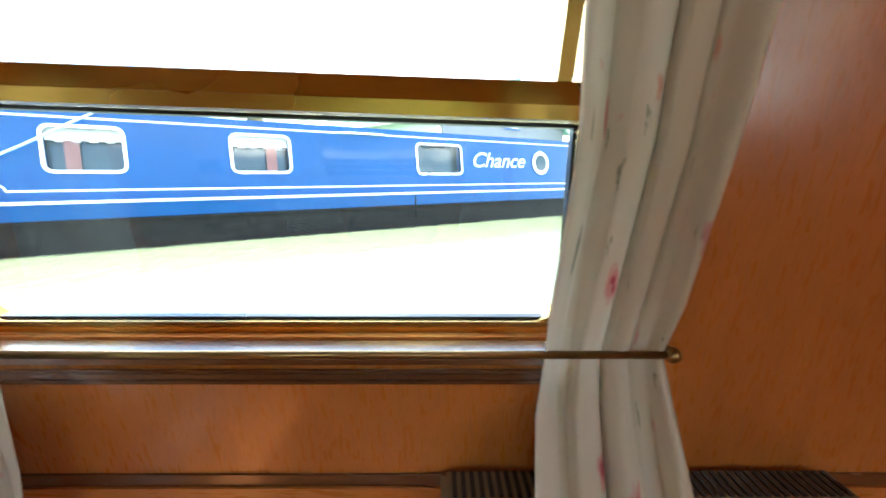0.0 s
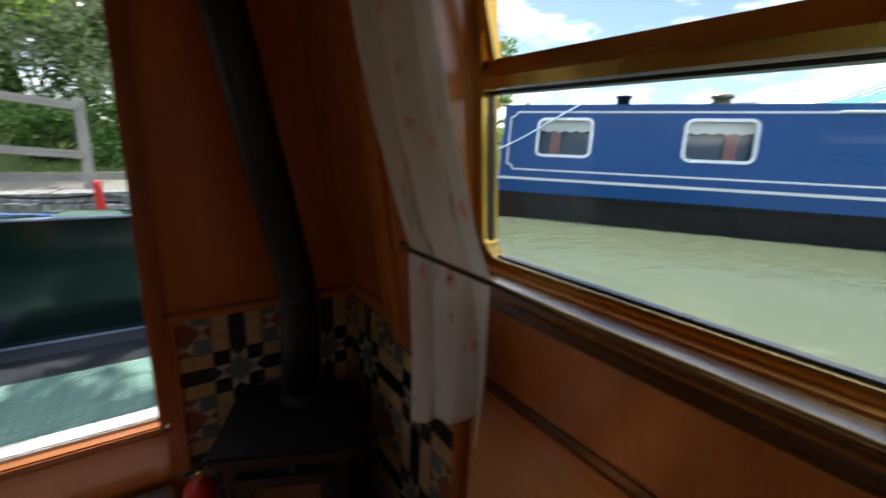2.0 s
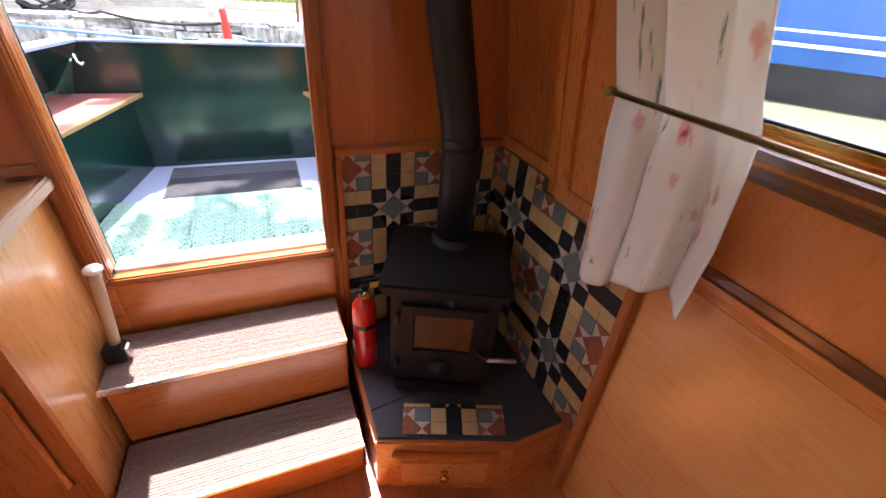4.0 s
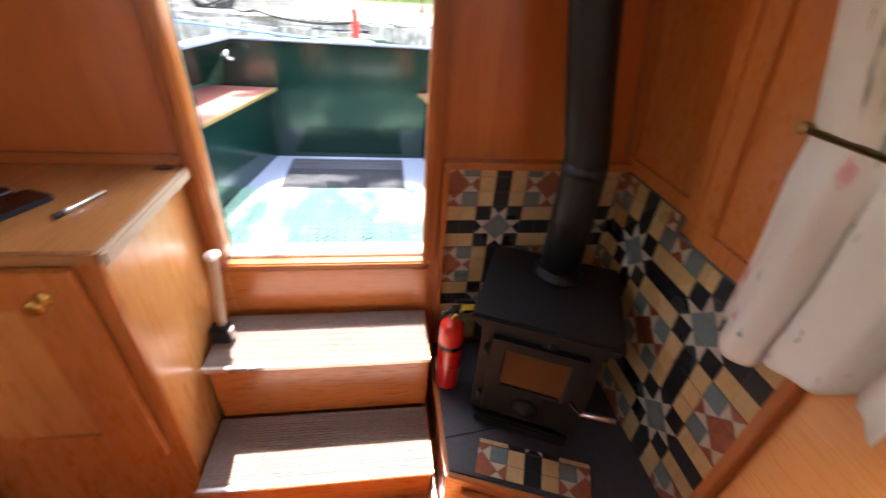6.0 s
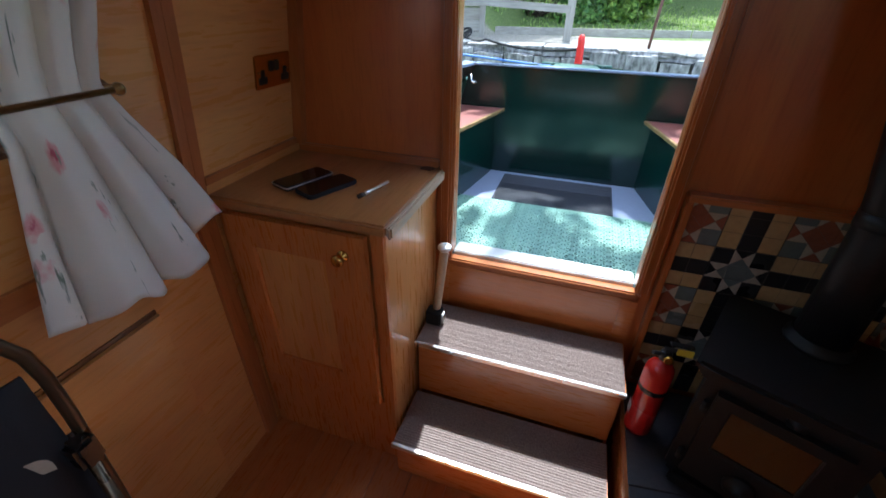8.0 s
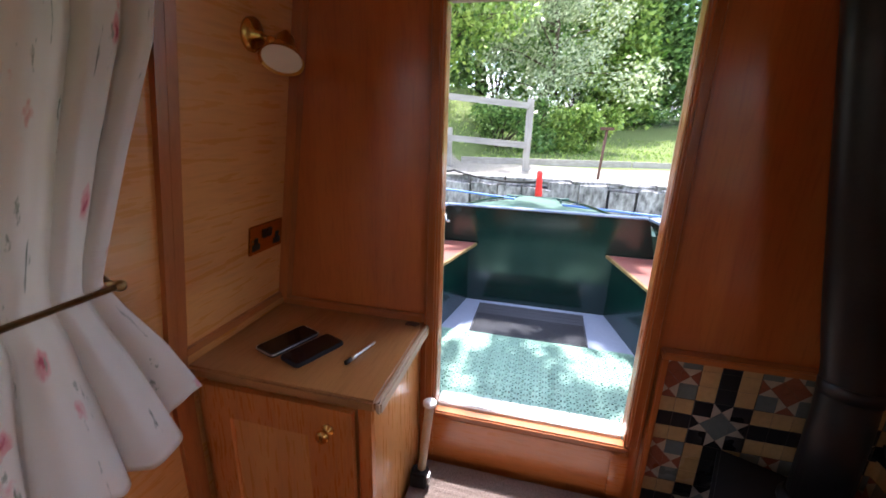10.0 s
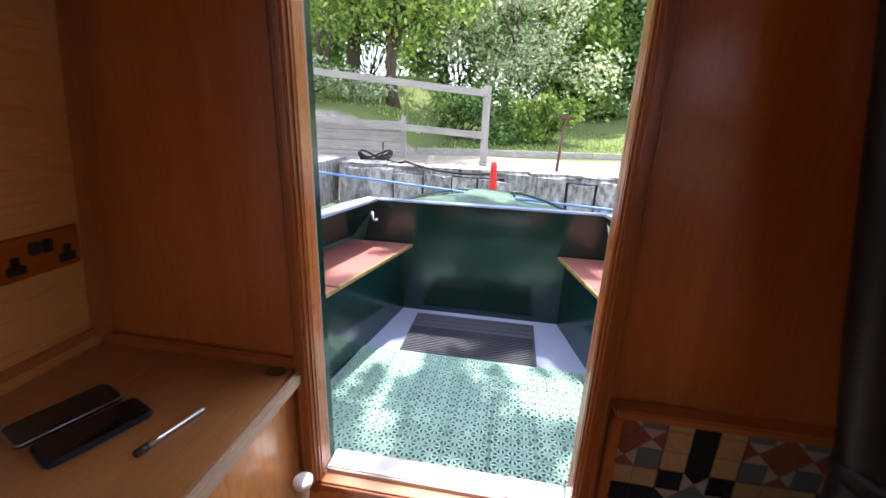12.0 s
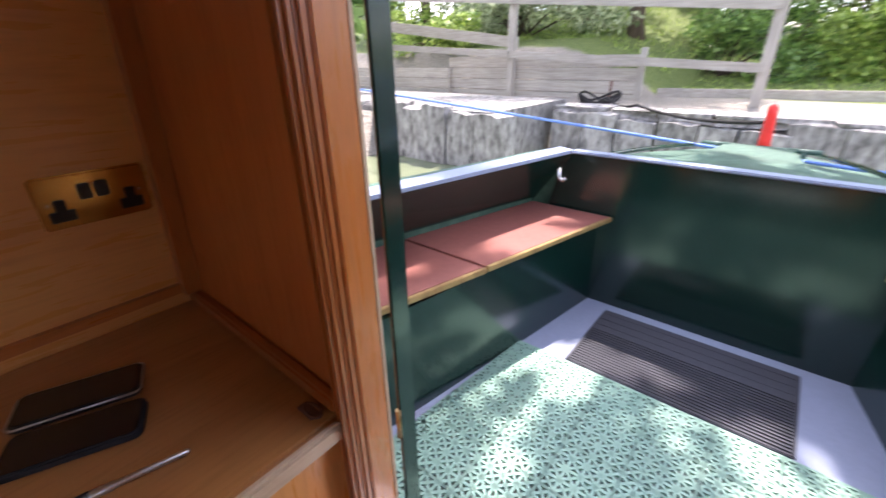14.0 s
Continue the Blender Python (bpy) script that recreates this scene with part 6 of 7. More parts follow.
# ---- the blue narrowboat moored opposite ----
def blue_boat():
    t = thing("narrowboat", BOAT_AT, "long mid-blue narrowboat with white coach lines and black hull", "boat")
    M = Matrix((( BOAT_WAY.x, BOAT_OUT.x, 0, BOAT_AT.x), (BOAT_WAY.y, BOAT_OUT.y, 0, BOAT_AT.y), (0, 0, 1, 0), (0, 0, 0, 1)))

    def put(bm):
        bmesh.ops.transform(bm, matrix=M, verts=bm.verts)
        bmesh.ops.recalc_face_normals(bm, faces=bm.faces)
        return bm
    ROOF, GUN, BLK, L = 2.20, 1.06, 0.80, 17.0
    k = 0.13

    def cab(u0, u1, z0, z1, y0, y1):
        p = []
        for z in (z0, z1):
            off = 0.06 + (z - GUN) * k if z >= GUN else 0
            p += [(u0, y0 + off, z), (u1, y0 + off, z), (u1, y1 + off, z), (u0, y1 + off, z)]
        return p
    # cabin side pieces round the window openings
    wins = [(0.62, 1.42, 1.44, 1.98), (2.78, 3.62, 1.44, 1.98), (6.10, 7.15, 1.42, 1.97)]
    bm = bmesh.new()
    edges = [0.0] + [e for w in wins for e in w[:2]] + [L]
    for a, b in zip(edges[0::2], edges[1::2]):
        hexa(bm, cab(a, b, GUN, ROOF, 0, 0.05))
    for u0, u1, z0, z1 in wins:
        hexa(bm, cab(u0, u1, GUN, z0, 0, 0.05))
        hexa(bm, cab(u0, u1, z1, ROOF, 0, 0.05))
    part("cabin_side", put(bm), BLUEPAINT, t, "mid-blue cabin side")
    bm = bmesh.new()
    hexa(bm, [(0, 0.07, GUN), (0.05, 0.07, GUN), (0.05, 1.93, GUN), (0, 1.93, GUN), (0, 0.06 + 1.14 * k, ROOF), (0.05, 0.06 + 1.14 * k, ROOF), (0.05, 1.8, ROOF), (0, 1.8, ROOF)])
    box(bm, 0.0, L, 0.06 + 1.14 * k, 1.8, ROOF - 0.01, ROOF + 0.03, 0.0)
    box(bm, 0.06, L, 1.85, 1.9, GUN, ROOF - 0.02, 0.0)
    part("cabin_roof", put(bm), BLUEPAINT, t, "blue cabin roof and end")
    bm = bmesh.new()
    box(bm, -1.3, L, -0.02, 2.05, BLK, GUN, 0.0)
    part("hull_upper", put(bm), BLUEPAINT, t, "blue upper hull strake")
    bm = bmesh.new()
    box(bm, -1.35, L, -0.035, 2.07, -0.3, BLK - 0.002, 0.0)
    box(bm, -1.35, L, -0.055, -0.036, BLK - 0.05, BLK - 0.005, 0.006)
    part("hull_lower", put(bm), HULLBLACK, t, "bitumen black lower hull")
    part("rubbing_line", put(B((-1.3, L, -0.032, -0.021, GUN - 0.055, GUN - 0.012, 0.003))), LINEWHITE, t, "white gunwale line")
    bm = bmesh.new()
    for z0 in (1.16, 2.10):
        hexa(bm, cab(0.22, L, z0, z0 + 0.028, -0.006, -0.001))
    hexa(bm, cab(0.10, 0.128, 1.26, 2.03, -0.006, -0.001))
    for za, zb in ((1.174, 1.26), (2.114, 2.03)):
        n = 5
        pts = [(0.114 + 0.106 * math.sin(a), za + (zb - za) * math.cos(a)) for a in [i * 1.5708 / n for i in range(n + 1)]]
        for (u0, z0), (u1, z1) in zip(pts, pts[1:]):
            d = Vector((u1 - u0, z1 - z0)).normalized()
            nn = Vector((-d.y, d.x)) * 0.013
            q = []
            for y in (-0.006, -0.001):
                for uu, zz in ((u0 - nn.x, z0 - nn.y), (u1 - nn.x, z1 - nn.y), (u1 + nn.x, z1 + nn.y), (u0 + nn.x, z0 + nn.y)):
                    q.append((uu, 0.06 + (zz - GUN) * k + y, zz))
            hexa(bm, q)
    part("coach_lines", put(bm), LINEWHITE, t, "pale coach lines with scalloped corners")

    def y_at(z):
        return 0.06 + (z - GUN) * k
    for u0, u1, z0, z1 in wins:
        def ring(bm, e, ya, yb, r0=0.07):
            """A rounded-rectangle frame as outer and inner loops."""
            loops = []
            for grow, y in ((0.0, ya), (e, ya), (e, yb), (0.0, yb)):
                r = r0 + grow
                lp = []
                for cu, cz, a0 in ((u1 - r0, z1 - r0, 0), (u0 + r0, z1 - r0, 90), (u0 + r0, z0 + r0, 180), (u1 - r0, z0 + r0, 270)):
                    for i in range(5):
                        a = radians(a0 + i * 22.5)
                        uu, zz = cu + r * math.cos(a), cz + r * math.sin(a)
                        lp.append(bm.verts.new((uu, y_at(zz) + y, zz)))
                loops.append(lp)
            n = len(loops[0])
            for A, C in zip(loops, loops[1:] + loops[:1]):
                for i in range(n):
                    bm.faces.new((A[i], A[(i + 1) % n], C[(i + 1) % n], C[i]))
        bm = bmesh.new()
        ring(bm, 0.045, -0.018, 0.004)
        w = part("window", put(bm), ALU, t, "pale rounded alloy window frame")
        bm = bmesh.new()
        q = cab(u0 - 0.01, u1 + 0.01, z0 - 0.01, z1 + 0.01, 0.012, 0.018)
        bm.faces.new([bm.verts.new(q[i]) for i in (0, 1, 5, 4)])
        part("pane", put(bm), PANE, w)
        # near-black sheet stands in for the unlit cabin behind the pane
        bm = bmesh.new()
        hexa(bm, cab(u0 - 0.02, u1 + 0.02, z0 - 0.02, z1 + 0.02, 0.18, 0.20))
        part("dim_backing", put(bm), DARKGLASS, w, "dark sheet standing for the dim interior")
        if u0 < 5:
            bm = bmesh.new()
            n = 9
            for i in range(n):
                a, b = u0 + (u1 - u0) * i / n, u0 + (u1 - u0) * (i + 1) / n
                hexa(bm, cab(a, b, z1 - 0.16 - 0.02 * (i % 2), z1, 0.07 + 0.015 * (i % 2), 0.08 + 0.015 * (i % 2)))
            part("pelmet", put(bm), WHITEPAINT, w, "short pale net pelmet")
            bm = bmesh.new()
            ua = u0 + (0.22 if u0 < 2 else 0.60) * (u1 - u0)
            hexa(bm, cab(ua, ua + 0.16, z0, z1 - 0.14, 0.09, 0.10))
            part("drape", put(bm), SEATRED, w, "dull red-brown drawn drape")
    for uc in (9.55, 11.55):
        bm = bmesh.new()
        zc = 1.66
        m = Matrix.Translation((uc, y_at(zc) - 0.02, zc)) @ Matrix.Rotation(radians(90 - 7.4), 4, "X")
        rings = [(0.19, -0.02), (0.26, -0.02), (0.285, 0.0), (0.275, 0.012), (0.19, 0.012)]
        vs = [[bm.verts.new(m @ Vector((r * math.cos(a), r * math.sin(a), h))) for a in [i * 6.28319 / 28 for i in range(28)]] for r, h in rings]
        for A, C in zip(vs, vs[1:] + vs[:1]):
            for i in range(28):
                bm.faces.new((A[i], A[(i + 1) % 28], C[(i + 1) % 28], C[i])).smooth = True
        ph = part("porthole", put(bm), ALU, t, "round pale alloy porthole")
        bm = bmesh.new()
        lathe(bm, [(0.195, 0), (0.195, 0.004)], (0, 0, 0), 24, m)
        part("porthole_glass", put(bm), DARKGLASS, ph)
    # the name, painted in script
    cu = bpy.data.curves.new("name_text", "FONT")
    cu.body = "Chance"
    cu.size = 0.46
    cu.shear = 0.35
    cu.extrude = 0.002
    cu.offset = 0.004
    tx = new("name_text", cu)
    dg = bpy.context.evaluated_depsgraph_get()
    tme = bpy.data.meshes.new_from_object(tx.evaluated_get(dg))
    bpy.data.objects.remove(tx)
    tme.materials.clear()
    tme.materials.append(LINEWHITE)
    wx = max(v.co.x for v in tme.vertices)
    nm = new("painted_name", tme)
    nm.matrix_world = M @ Matrix.Translation((7.42, y_at(1.58) - 0.010, 1.55)) @ Matrix.Rotation(radians(90 - 7.4), 4, "X") @ Matrix.Diagonal((1.62 / wx, 1.0, 1, 1))
    nm.parent = t
    nm.matrix_parent_inverse = Matrix.Translation(-t.location)
    tagged(nm, "pale painted boat name")
    # roof clutter
    bm = bmesh.new()
    lathe(bm, [(0.13, 0), (0.14, 0.02), (0.11, 0.10), (0.16, 0.11), (0.15, 0.15), (0.02, 0.17)], (3.2, 0.5, ROOF + 0.03), 18)
    part("mushroom_vent", put(bm), OLDBRASS, t, "brass mushroom vent")
    bm = bmesh.new()
    lathe(bm, [(0.10, 0), (0.10, 0.14), (0.13, 0.15), (0.13, 0.18), (0.02, 0.19)], (1.85, 0.7, ROOF + 0.03), 16)
    part("chimney", put(bm), BLACKIRON, t, "stubby black chimney")
    bm = bmesh.new()
    tube(bm, [(3.3, y_at(ROOF) + 0.05, ROOF + 0.05), (3.6, y_at(ROOF) + 0.05, ROOF + 0.05)], 0.012, 8)
    tube(bm, [(4.5, y_at(2.0) - 0.02, 2.12), (5.4, y_at(2.0) - 0.02, 2.12)], 0.018, 8)
    part("grab_rail", put(bm), LINEWHITE, t, "pale grab rail")
    bm = bmesh.new()
    tube(bm, [(5.95, y_at(1.0) - 0.055, GUN - 0.02), (5.95, y_at(1.0) - 0.08, 0.55)], 0.02, 8)
    part("hull_fender_strip", put(bm), HULLBLACK, t)
    bm = bmesh.new()
    pts = [Vector((-0.9, 0.1, 1.20)), Vector((0.9, y_at(1.9) - 0.12, 2.02)), Vector((1.25, y_at(2.2) + 0.02, 2.25))]
    tube(bm, [pts[0] + (pts[1] - pts[0]) * i / 8 - Vector((0, 0, 0.10 * math.sin(3.14 * i / 8))) for i in range(9)] + [pts[2]], 0.014, 8)
    part("bow_rope", put(bm), ROPEWHITE, t, "pale blue rope slung to the roof")
    for u in (-1.2, -0.75, -0.35):
        bm = bmesh.new()
        tube(bm, [(u, 0.12, GUN), (u, 0.12, GUN + 0.28)], 0.018, 8)
        part("stern_post", put(bm), LINEWHITE, t, "pale stern rail post")
    bm = bmesh.new()
    tube(bm, [(-1.2, 0.12, GUN + 0.28), (-0.35, 0.12, GUN + 0.28)], 0.018, 8)
    part("stern_rail", put(bm), RUST, t, "dark stern rail")


blue_boat()


# ---- building behind the canal ----
def shed():
    """A gabled workshop seen over the blue boat: long side under a green roof, grey gable end."""
    t = thing("workshop", (21.95, -1.51, GZ), "workshop with pale green walls, grey gable and green sheet roof", "building")
    a, n = Vector((0.69, 0.72, 0)).normalized(), Vector((0.717, -0.697, 0)).normalized()
    M = Matrix(((a.x, n.x, 0, 21.95), (a.y, n.y, 0, -1.51), (0, 0, 1, 0), (0, 0, 0, 1)))
    L, D, E, R = 13.0, 12.6, 4.35, 6.9

    def put(bm):
        bmesh.ops.transform(bm, matrix=M, verts=bm.verts)
        bmesh.ops.recalc_face_normals(bm, faces=bm.faces)
        return bm
    part("side_wall", put(B((0.02, L, 0.0, 0.2, 0.3, E, 0))), SHEDWALL, t, "pale green clad side wall")
    part("far_wall", put(B((0.02, L, D - 0.2, D, 0.3, E, 0))), SHEDWALL, t)
    bm = bmesh.new()
    g0 = [(0, 3.35), (D, 3.35), (D, E), (D / 2, R), (0, E)]
    for off in (0.0, 0.2):
        bm.faces.new([bm.verts.new((off, v, z)) for v, z in g0])
    bm.verts.ensure_lookup_table()
    for i in range(5):
        j = (i + 1) % 5
        bm.faces.new((bm.verts[i], bm.verts[j], bm.verts[5 + j], bm.verts[5 + i]))
    part("gable", put(bm), SHEDGREY, t, "slate-grey clad gable")
    part("end_wall", put(B((0.03, 0.2, 0.0, D, 0.3, 3.349, 0))), SHEDWALL, t, "pale green lower end wall")
    part("roller_door", put(B((-0.03, 0.028, 8.6, 11.6, 0.8, 3.2, 0.01))), BLUEPAINT, t, "blue roller door")
    part("sign", put(B((-0.06, -0.005, 5.3, 6.9, 4.0, 4.95, 0.01))), BLUEPAINT, t, "blue notice board with pale lines")
    for k in range(4):
        part("sign_line", put(B((-0.07, -0.062, 5.45, 6.75, 4.12 + 0.2 * k, 4.22 + 0.2 * k, 0))), WHITEPAINT, t)
    for v0, v1, z0, z1, nm in ((-0.5, D / 2, E - 0.2, R + 0.02, "roof"), (D + 0.5, D / 2, E - 0.2, R + 0.02, "roof")):
        bm = bmesh.new()
        hexa(bm, [(-0.3, v0, z0), (L + 0.3, v0, z0), (L + 0.3, v0, z0 + 0.12), (-0.3, v0, z0 + 0.12), (-0.3, v1, z1), (L + 0.3, v1, z1), (L + 0.3, v1, z1 + 0.12), (-0.3, v1, z1 + 0.12)])
        r = part(nm, put(bm), ROOFGREEN, t, "green corrugated sheet roof")
        if v0 < 0:
            for i in range(9):
                u = 0.9 + i * 1.35
                p = [(w, z0 + 0.125 + (z1 - z0) * (w - v0) / (v1 - v0)) for w in (0.9, 4.8)]
                bm = bmesh.new()
                hexa(bm, [(u, p[0][0], p[0][1]), (u + 0.55, p[0][0], p[0][1]), (u + 0.55, p[1][0], p[1][1]), (u, p[1][0], p[1][1]), (u, p[0][0], p[0][1] + 0.04), (u + 0.55, p[0][0], p[0][1] + 0.04), (u + 0.55, p[1][0], p[1][1] + 0.04), (u, p[1][0], p[1][1] + 0.04)])
                part("rooflight", put(bm), WHITEPAINT, r, "pale translucent rooflight")
    part("gutter", put(B((-0.3, L + 0.3, -0.62, -0.5, E - 0.26, E - 0.12, 0.02))), WHITEPAINT, t, "white gutter")
    bm = bmesh.new()
    tube(bm, [(0.1, -0.55, E - 0.25), (0.1, -0.08, E - 0.7), (0.1, -0.08, 0.7)], 0.07, 8)
    part("downpipe", put(bm), WHITEPAINT, t, "white downpipe")


shed()


# ---- trees, hedges and bushes ----
def leaves(name, clumps, count, size, material, parent, seed, label=""):
    """Many small folded leaves in clumps; clumps: centre and radii."""
    r = np.random.RandomState(seed)
    vol = np.array([c[1][0] * c[1][1] * c[1][2] for c in clumps]) ** 0.67
    pick = r.choice(len(clumps), size=count, p=vol / vol.sum())
    cen = np.array([c[0] for c in clumps])[pick]
    rad = np.array([c[1] for c in clumps])[pick]
    d = r.normal(size=(count, 3))
    d /= np.linalg.norm(d, axis=1)[:, None]
    rr = r.uniform(0.0, 1.0, size=(count, 1)) ** 0.38
    p = cen + rad * d * rr * (0.82 + 0.36 * r.rand(count, 1))
    s = size * (0.6 + 0.8 * r.rand(count, 1))
    a = r.normal(size=(count, 3))
    a[:, 2] = a[:, 2] * 0.7 - 0.5
    a /= np.linalg.norm(a, axis=1)[:, None]
    b = np.cross(a, r.normal(size=(count, 3)) + np.array([0, 0, 1.2]))
    b /= np.linalg.norm(b, axis=1)[:, None] + 1e-9
    n = np.cross(a, b)
    v = np.stack([p, p + a * s * 0.5 + b * s * 0.28 + n * s * 0.06, p + a * s, p + a * s * 0.5 - b * s * 0.28 + n * s * 0.06], 1).reshape(-1, 3)
    i = np.arange(count) * 4
    f = np.stack([i, i + 1, i + 2, i + 3], 1)
    me = bpy.data.meshes.new(name)
    me.from_pydata(v.tolist(), [], f.tolist())
    me.materials.append(material)
    ob = new(name, me)
    if parent:
        ob.parent = parent
        ob.matrix_parent_inverse = Matrix.Translation(-parent.location)
    return tagged(ob, label)


def tree(at, height, spread, material, count, size, seed, label, lean=(0, 0), low=0.35, stems=1):
    rnd = random.Random(seed)
    at = Vector(at)
    t = thing("tree", at, label, "tree")
    bm = bmesh.new()
    clumps = []
    for s in range(stems):
        base = at + Vector((rnd.uniform(-0.25, 0.25), rnd.uniform(-0.2, 0.2), -0.1)) * (stems > 1)
        top = at + Vector((lean[0] + rnd.uniform(-0.4, 0.4), lean[1] + rnd.uniform(-0.4, 0.4), height * 0.8))
        r0 = height * (0.022 if stems == 1 else 0.010)
        pts = [base + (top - base) * i / 6 + Vector((rnd.uniform(-1, 1), rnd.uniform(-1, 1), 0)) * 0.03 * height * (0 < i) for i in range(7)]
        tube(bm, pts, [r0 * (1.3 if i == 0 else 1 - i / 7.5) for i in range(7)], 9)
        for k in range(9):
            f = rnd.uniform(low, 1.0)
            q = base + (top - base) * f
            ang = rnd.uniform(0, 6.28)
            ln = spread * rnd.uniform(0.45, 1.0) * (1.15 - 0.5 * f)
            e = q + Vector((math.cos(ang) * ln, math.sin(ang) * ln, rnd.uniform(0.0, 0.5) * ln))
            tube(bm, [q, (q + e) / 2 + Vector((0, 0, 0.08 * ln)), e], [r0 * 0.45, r0 * 0.3, r0 * 0.1], 6)
            for c in range(3):
                w = q + (e - q) * rnd.uniform(0.5, 1.1) + Vector((rnd.uniform(-1, 1), rnd.uniform(-1, 1), rnd.uniform(-0.8, 0.8))) * 0.25 * spread
                cr = spread * rnd.uniform(0.16, 0.34)
                clumps.append((w, (cr, cr, cr * rnd.uniform(0.6, 0.95))))
    part("trunk", bm, BARK, t, "brown trunk and limbs")
    leaves("crown", clumps, count, size, material, t, seed, "uneven leafy crown")
    return t


def bush(at, radii, material, count, size, seed, label, n=14):
    rnd = random.Random(seed)
    at = Vector(at)
    t = thing("bush", at, label, "bush")
    clumps = []
    bm = bmesh.new()
    for k in range(n):
        c = at + Vector((rnd.uniform(-1, 1) * radii[0], rnd.uniform(-1, 1) * radii[1], rnd.uniform(0.1, 0.9) * radii[2]))
        f = rnd.uniform(0.22, 0.42)
        clumps.append((c, (radii[0] * f + 0.1, radii[1] * f + 0.1, radii[2] * f * 0.8)))
        tube(bm, [at + Vector((rnd.uniform(-0.15, 0.15), rnd.uniform(-0.15, 0.15), -0.05)), (at + c) / 2 + Vector((0, 0, 0.1)), c], [0.02, 0.014, 0.005], 5)
    part("stem", bm, BARK, t)
    leaves("foliage", clumps, count, size, material, t, seed, "dense small leaves")


# the multi-stemmed tree on the bank and the wood behind it
def g(x, y):
    return (x, y, ground_height(x, y))


tree(g(-2.4, 8.0), 7.0, 1.9, LEAF_BRIGHT, 15000, 0.115, 11, "multi-stemmed ivy-clad tree with bright green leaves", low=0.22, stems=4)
tree(g(-0.2, 11.5), 7.5, 2.6, LEAF_GREY, 17000, 0.11, 12, "silvery grey-green willow on the bank", low=0.12, stems=2)
tree(g(3.6, 19.5), 9.5, 3.2, LEAF_DARK, 16000, 0.15, 13, "tall deep green tree behind the lawn", low=0.1, stems=2)
tree(g(7.6, 20.0), 9.5, 3.2, LEAF_BRIGHT, 15000, 0.15, 14, "tall bright green tree", low=0.1, stems=2)
tree(g(-5.5, 11.0), 8.0, 3.0, LEAF_BRIGHT, 14000, 0.13, 15, "broad bright green tree on the bank", low=0.15, stems=2)
tree(g(-9.0, 10.0), 8.0, 3.0, LEAF_GREY, 11000, 0.14, 16, "broad grey-green tree on the bank", low=0.15, stems=2)
tree(g(10.5, 17.5), 9.0, 3.4, LEAF_DARK, 11000, 0.17, 17, "tall deep green tree behind the lawn", low=0.1)
tree(g(-3.0, 17.0), 10.0, 3.8, LEAF_DARK, 12000, 0.19, 18, "tall deep green tree behind the lawn", low=0.1)
tree(g(1.5, 20.0), 11.0, 4.2, LEAF_DARK, 12000, 0.20, 19, "tall deep green tree behind the lawn", low=0.1)
bush(g(0.72, 9.6), (0.62, 0.55, 1.0), LEAF_BRIGHT, 6500, 0.10, 21, "rounded bright green bush on the lawn")
bush(g(-1.3, 9.4), (1.1, 0.7, 1.1), LEAF_DARK, 5000, 0.10, 22, "dark green undergrowth below the fence")
bush(g(3.2, 17.0), (2.0, 0.8, 1.6), LEAF_DARK, 7000, 0.12, 23, "dark green shrubs behind the lawn")
bush(g(7.4, 17.2), (2.2, 0.9, 1.9), LEAF_DARK, 7000, 0.12, 24, "dark green shrubs behind the bench")
bush(g(-4.4, 7.6), (1.6, 0.7, 1.0), LEAF_GREY, 7000, 0.09, 25, "pale flowering undergrowth on the bank")
bush(g(-5.6, 6.4), (0.7, 0.4, 0.6), LEAF_BRIGHT, 3000, 0.08, 26, "low green plants in the raised bed")
bush(g(-7.5, 7.6), (1.8, 0.8, 1.5), LEAF_BRIGHT, 6000, 0.10, 27, "bright green undergrowth on the bank")

for hx, hy, hr, hz, hm, hs in ((-9, 15, 2.6, 5.0, LEAF_BRIGHT, 51), (-5.5, 15.5, 2.6, 7.5, LEAF_DARK, 52), (-2.2, 16.0, 2.2, 8.0, LEAF_DARK, 53), (0.6, 16.4, 2.3, 8.0, LEAF_BRIGHT, 54), (4.0, 18.0, 2.8, 6.5, LEAF_DARK, 55), (8.5, 18.5, 2.8, 6.5, LEAF_BRIGHT, 56), (13.0, 19.0, 3.2, 6.0, LEAF_DARK, 57)):
    bush(g(hx, hy), (hr, 1.2, hz), hm, 12000, 0.22, hs, "tall dense hedge of leafy trees at the back of the lawn", 22)

# boughs that reach over the bow and dapple the deck
over = thing("overhanging_tree", g(-3.6, 8.6), "tree on the bank whose boughs reach over the boat", "tree")
bm = bmesh.new()
bx, by, bz = g(-3.6, 8.6)
tube(bm, [(bx, by, bz - 0.1), (bx + 0.2, by - 0.2, 3.5), (bx + 0.8, by - 0.9, 6.2), (bx + 2.0, by - 2.4, 8.0)], [0.17, 0.13, 0.10, 0.05], 9)
tube(bm, [(bx + 0.8, by - 0.9, 6.2), (-0.6, 5.6, 7.2), (0.8, 4.9, 7.6)], [0.08, 0.05, 0.02], 7)
part("trunk", bm, BARK, over, "grey-brown leaning trunk")
rn = random.Random(77)
cl = []
for k in range(96):
    cl.append(((rn.uniform(-1.5, 1.2), 2.98 + 2.1 * rn.random() ** 0.85, rn.uniform(6.4, 7.6)), (rn.uniform(0.12, 0.28), rn.uniform(0.12, 0.28), rn.uniform(0.08, 0.16))))
for k in range(5):
    cl.append(((rn.uniform(-0.5, 0.6), rn.uniform(2.55, 2.95), rn.uniform(6.6, 7.3)), (0.07, 0.08, 0.05)))
leaves("crown", cl, 8300, 0.11, LEAF_BRIGHT, over, 78, "thin overhanging leaves")

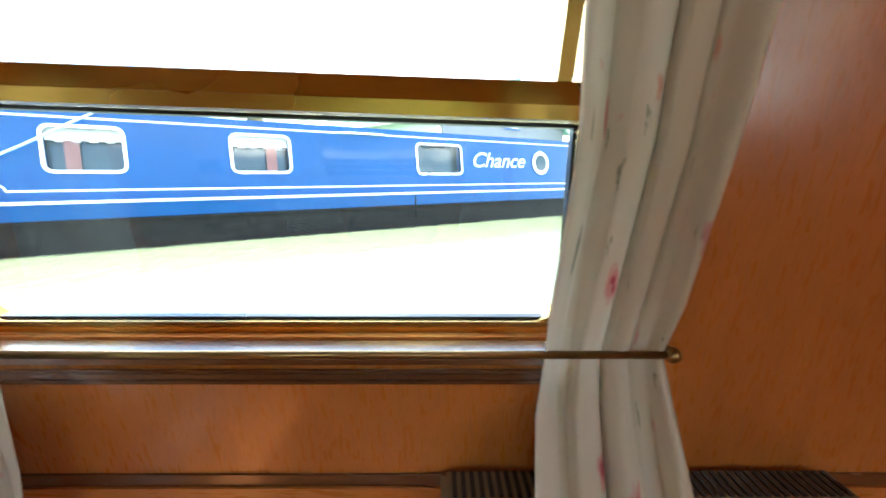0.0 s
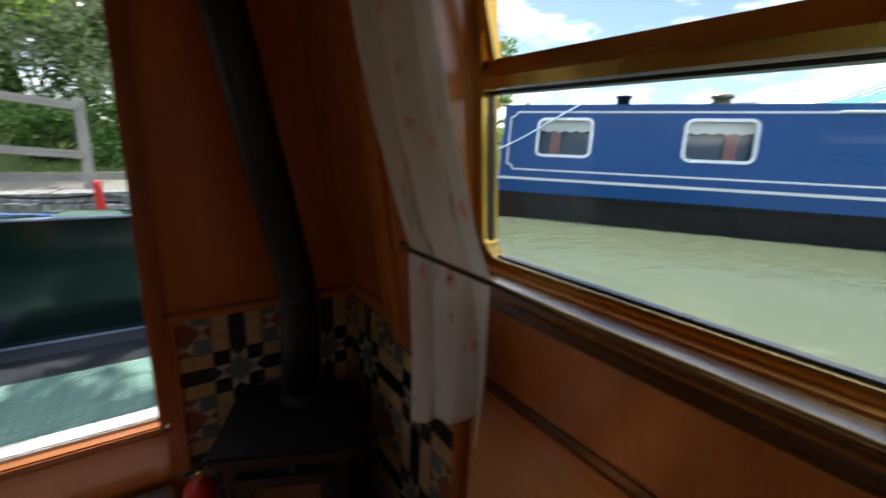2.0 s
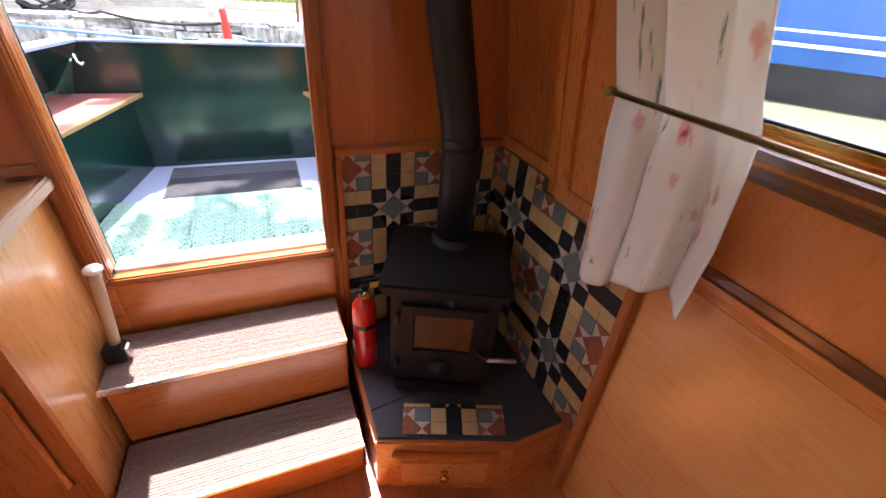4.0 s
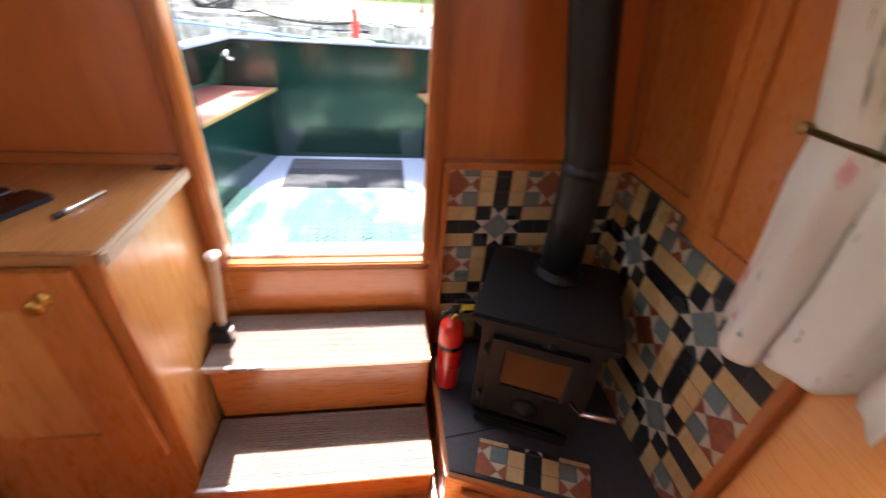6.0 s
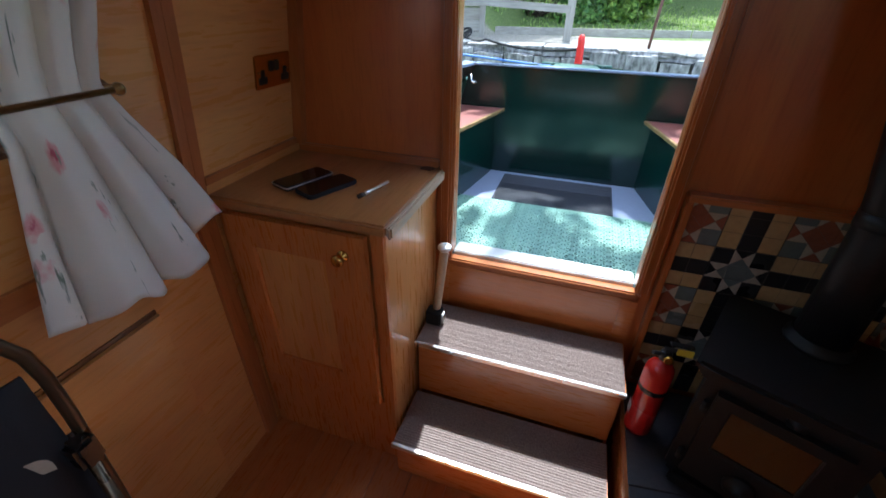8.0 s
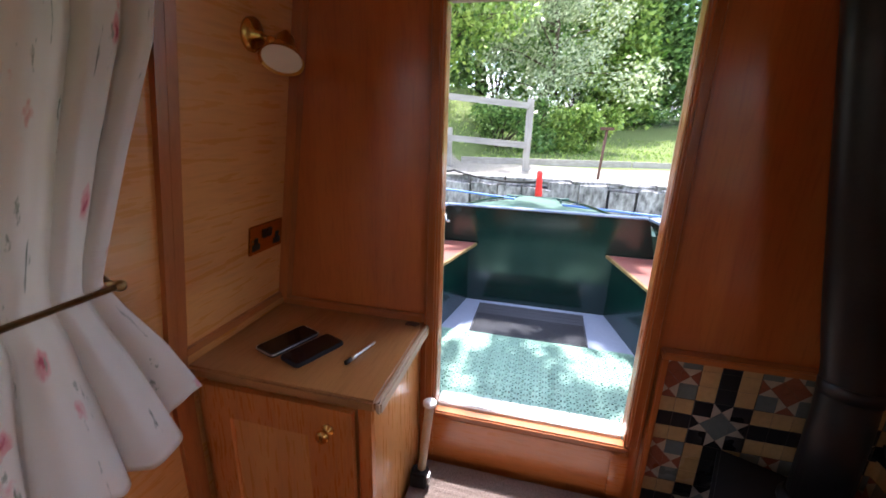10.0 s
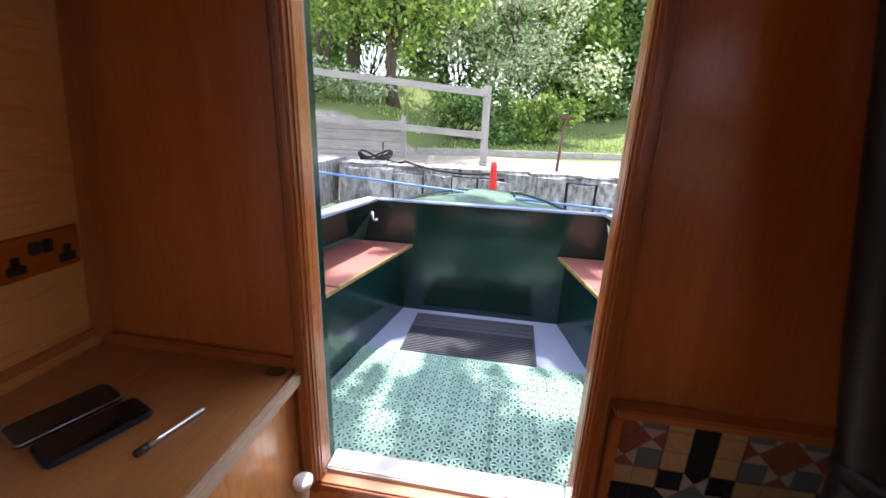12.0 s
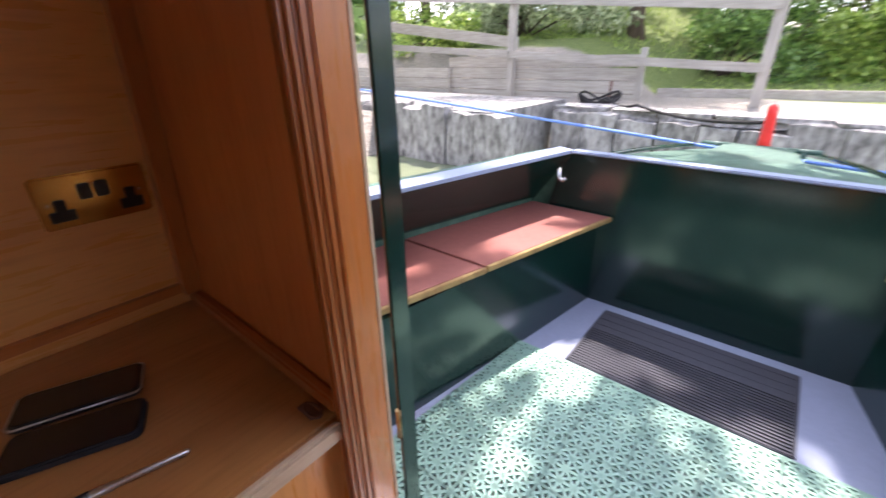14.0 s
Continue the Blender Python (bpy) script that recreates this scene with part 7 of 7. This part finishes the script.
# hedges added on the unseen port bank to cut light through the port window
for hx, hy, hz, hm, hs in ((-6.2, 2.0, 3.2, LEAF_DARK, 61), (-6.4, -1.5, 2.2, LEAF_BRIGHT, 62), (-6.2, -5.0, 2.0, LEAF_DARK, 63), (-6.4, -8.5, 2.4, LEAF_GREY, 64)):
    bush(g(hx, hy), (1.3, 2.0, hz), hm, 6000, 0.24, hs, "leafy hedge added to dim the port window", 20)

# low far woods on the horizon beyond the canal
fw = []
rn = random.Random(31)
for k in range(70):
    a = radians(rn.uniform(-75, 60))
    dist = rn.uniform(45, 75)
    fw.append(((dist * math.cos(a), dist * math.sin(a), GZ + rn.uniform(0.6, 2.6)), (rn.uniform(2.0, 4.5), rn.uniform(2.0, 4.5), rn.uniform(1.2, 2.6))))
tagged(leaves("far_woods", fw, 26000, 0.8, LEAF_DARK, None, 32), "low woods and hedges across the canal", "woods", kind="stuff")
# small trees just beyond the blue boat's stern
tree((8.4, 8.2, GZ), 4.5, 1.4, LEAF_BRIGHT, 5000, 0.13, 41, "small bright green tree beyond the canal", low=0.3)
tree((17.5, -16.0, GZ), 5.0, 2.2, LEAF_GREY, 6000, 0.20, 42, "grey-green tree beyond the workshop", low=0.1)
for k, (x, y, h) in enumerate(((30.0, -12.6, 4.6), (31.0, -15.6, 5.2), (30.0, -19.0, 5.4))):
    tree((x, y, GZ), h, 2.6, LEAF_DARK if k % 2 else LEAF_GREY, 5000, 0.30, 91 + k, "rounded leafy tree behind the workshop", low=0.15)
fn = thing("bank_fence", (8.0, 6.6, GZ), "grey post-and-rail fence on the far bank", "fence")
for k in range(6):
    x, y = 5.6 + 0.95 * k, 7.2 - 0.35 * k
    part("post", B((x - 0.05, x + 0.05, y - 0.05, y + 0.05, GZ - 0.1, GZ + 1.05, 0.01)), POSTTIMBER, fn)
for z in (0.4, 0.9):
    bm = bmesh.new()
    tube(bm, [(5.6, 7.2, GZ + z), (10.35, 5.45, GZ + z)], 0.04, 6)
    part("rail", bm, GREYTIMBER, fn)

# tufts of mown grass on the bank
rn = random.Random(12)
gv, gf = [], []
for k in range(11000):
    x, y = rn.uniform(-5.5, 6.5), 7.1 + 6.5 * rn.random() ** 1.5
    z = ground_height(x, y) - 0.01
    a, h, w = rn.uniform(0, 6.28), rn.uniform(0.03, 0.085), rn.uniform(0.008, 0.018)
    dx, dy = w * math.cos(a), w * math.sin(a)
    lx, ly = rn.uniform(-0.03, 0.03), rn.uniform(-0.03, 0.03)
    n = len(gv)
    gv += [(x - dx, y - dy, z), (x + dx, y + dy, z), (x + lx, y + ly, z + h)]
    gf.append((n, n + 1, n + 2))
me = bpy.data.meshes.new("grass")
me.from_pydata(gv, [], gf)
me.materials.append(LEAF_BRIGHT)
tagged(new("grass", me), "short sunlit grass on the bank", "grass", kind="stuff")
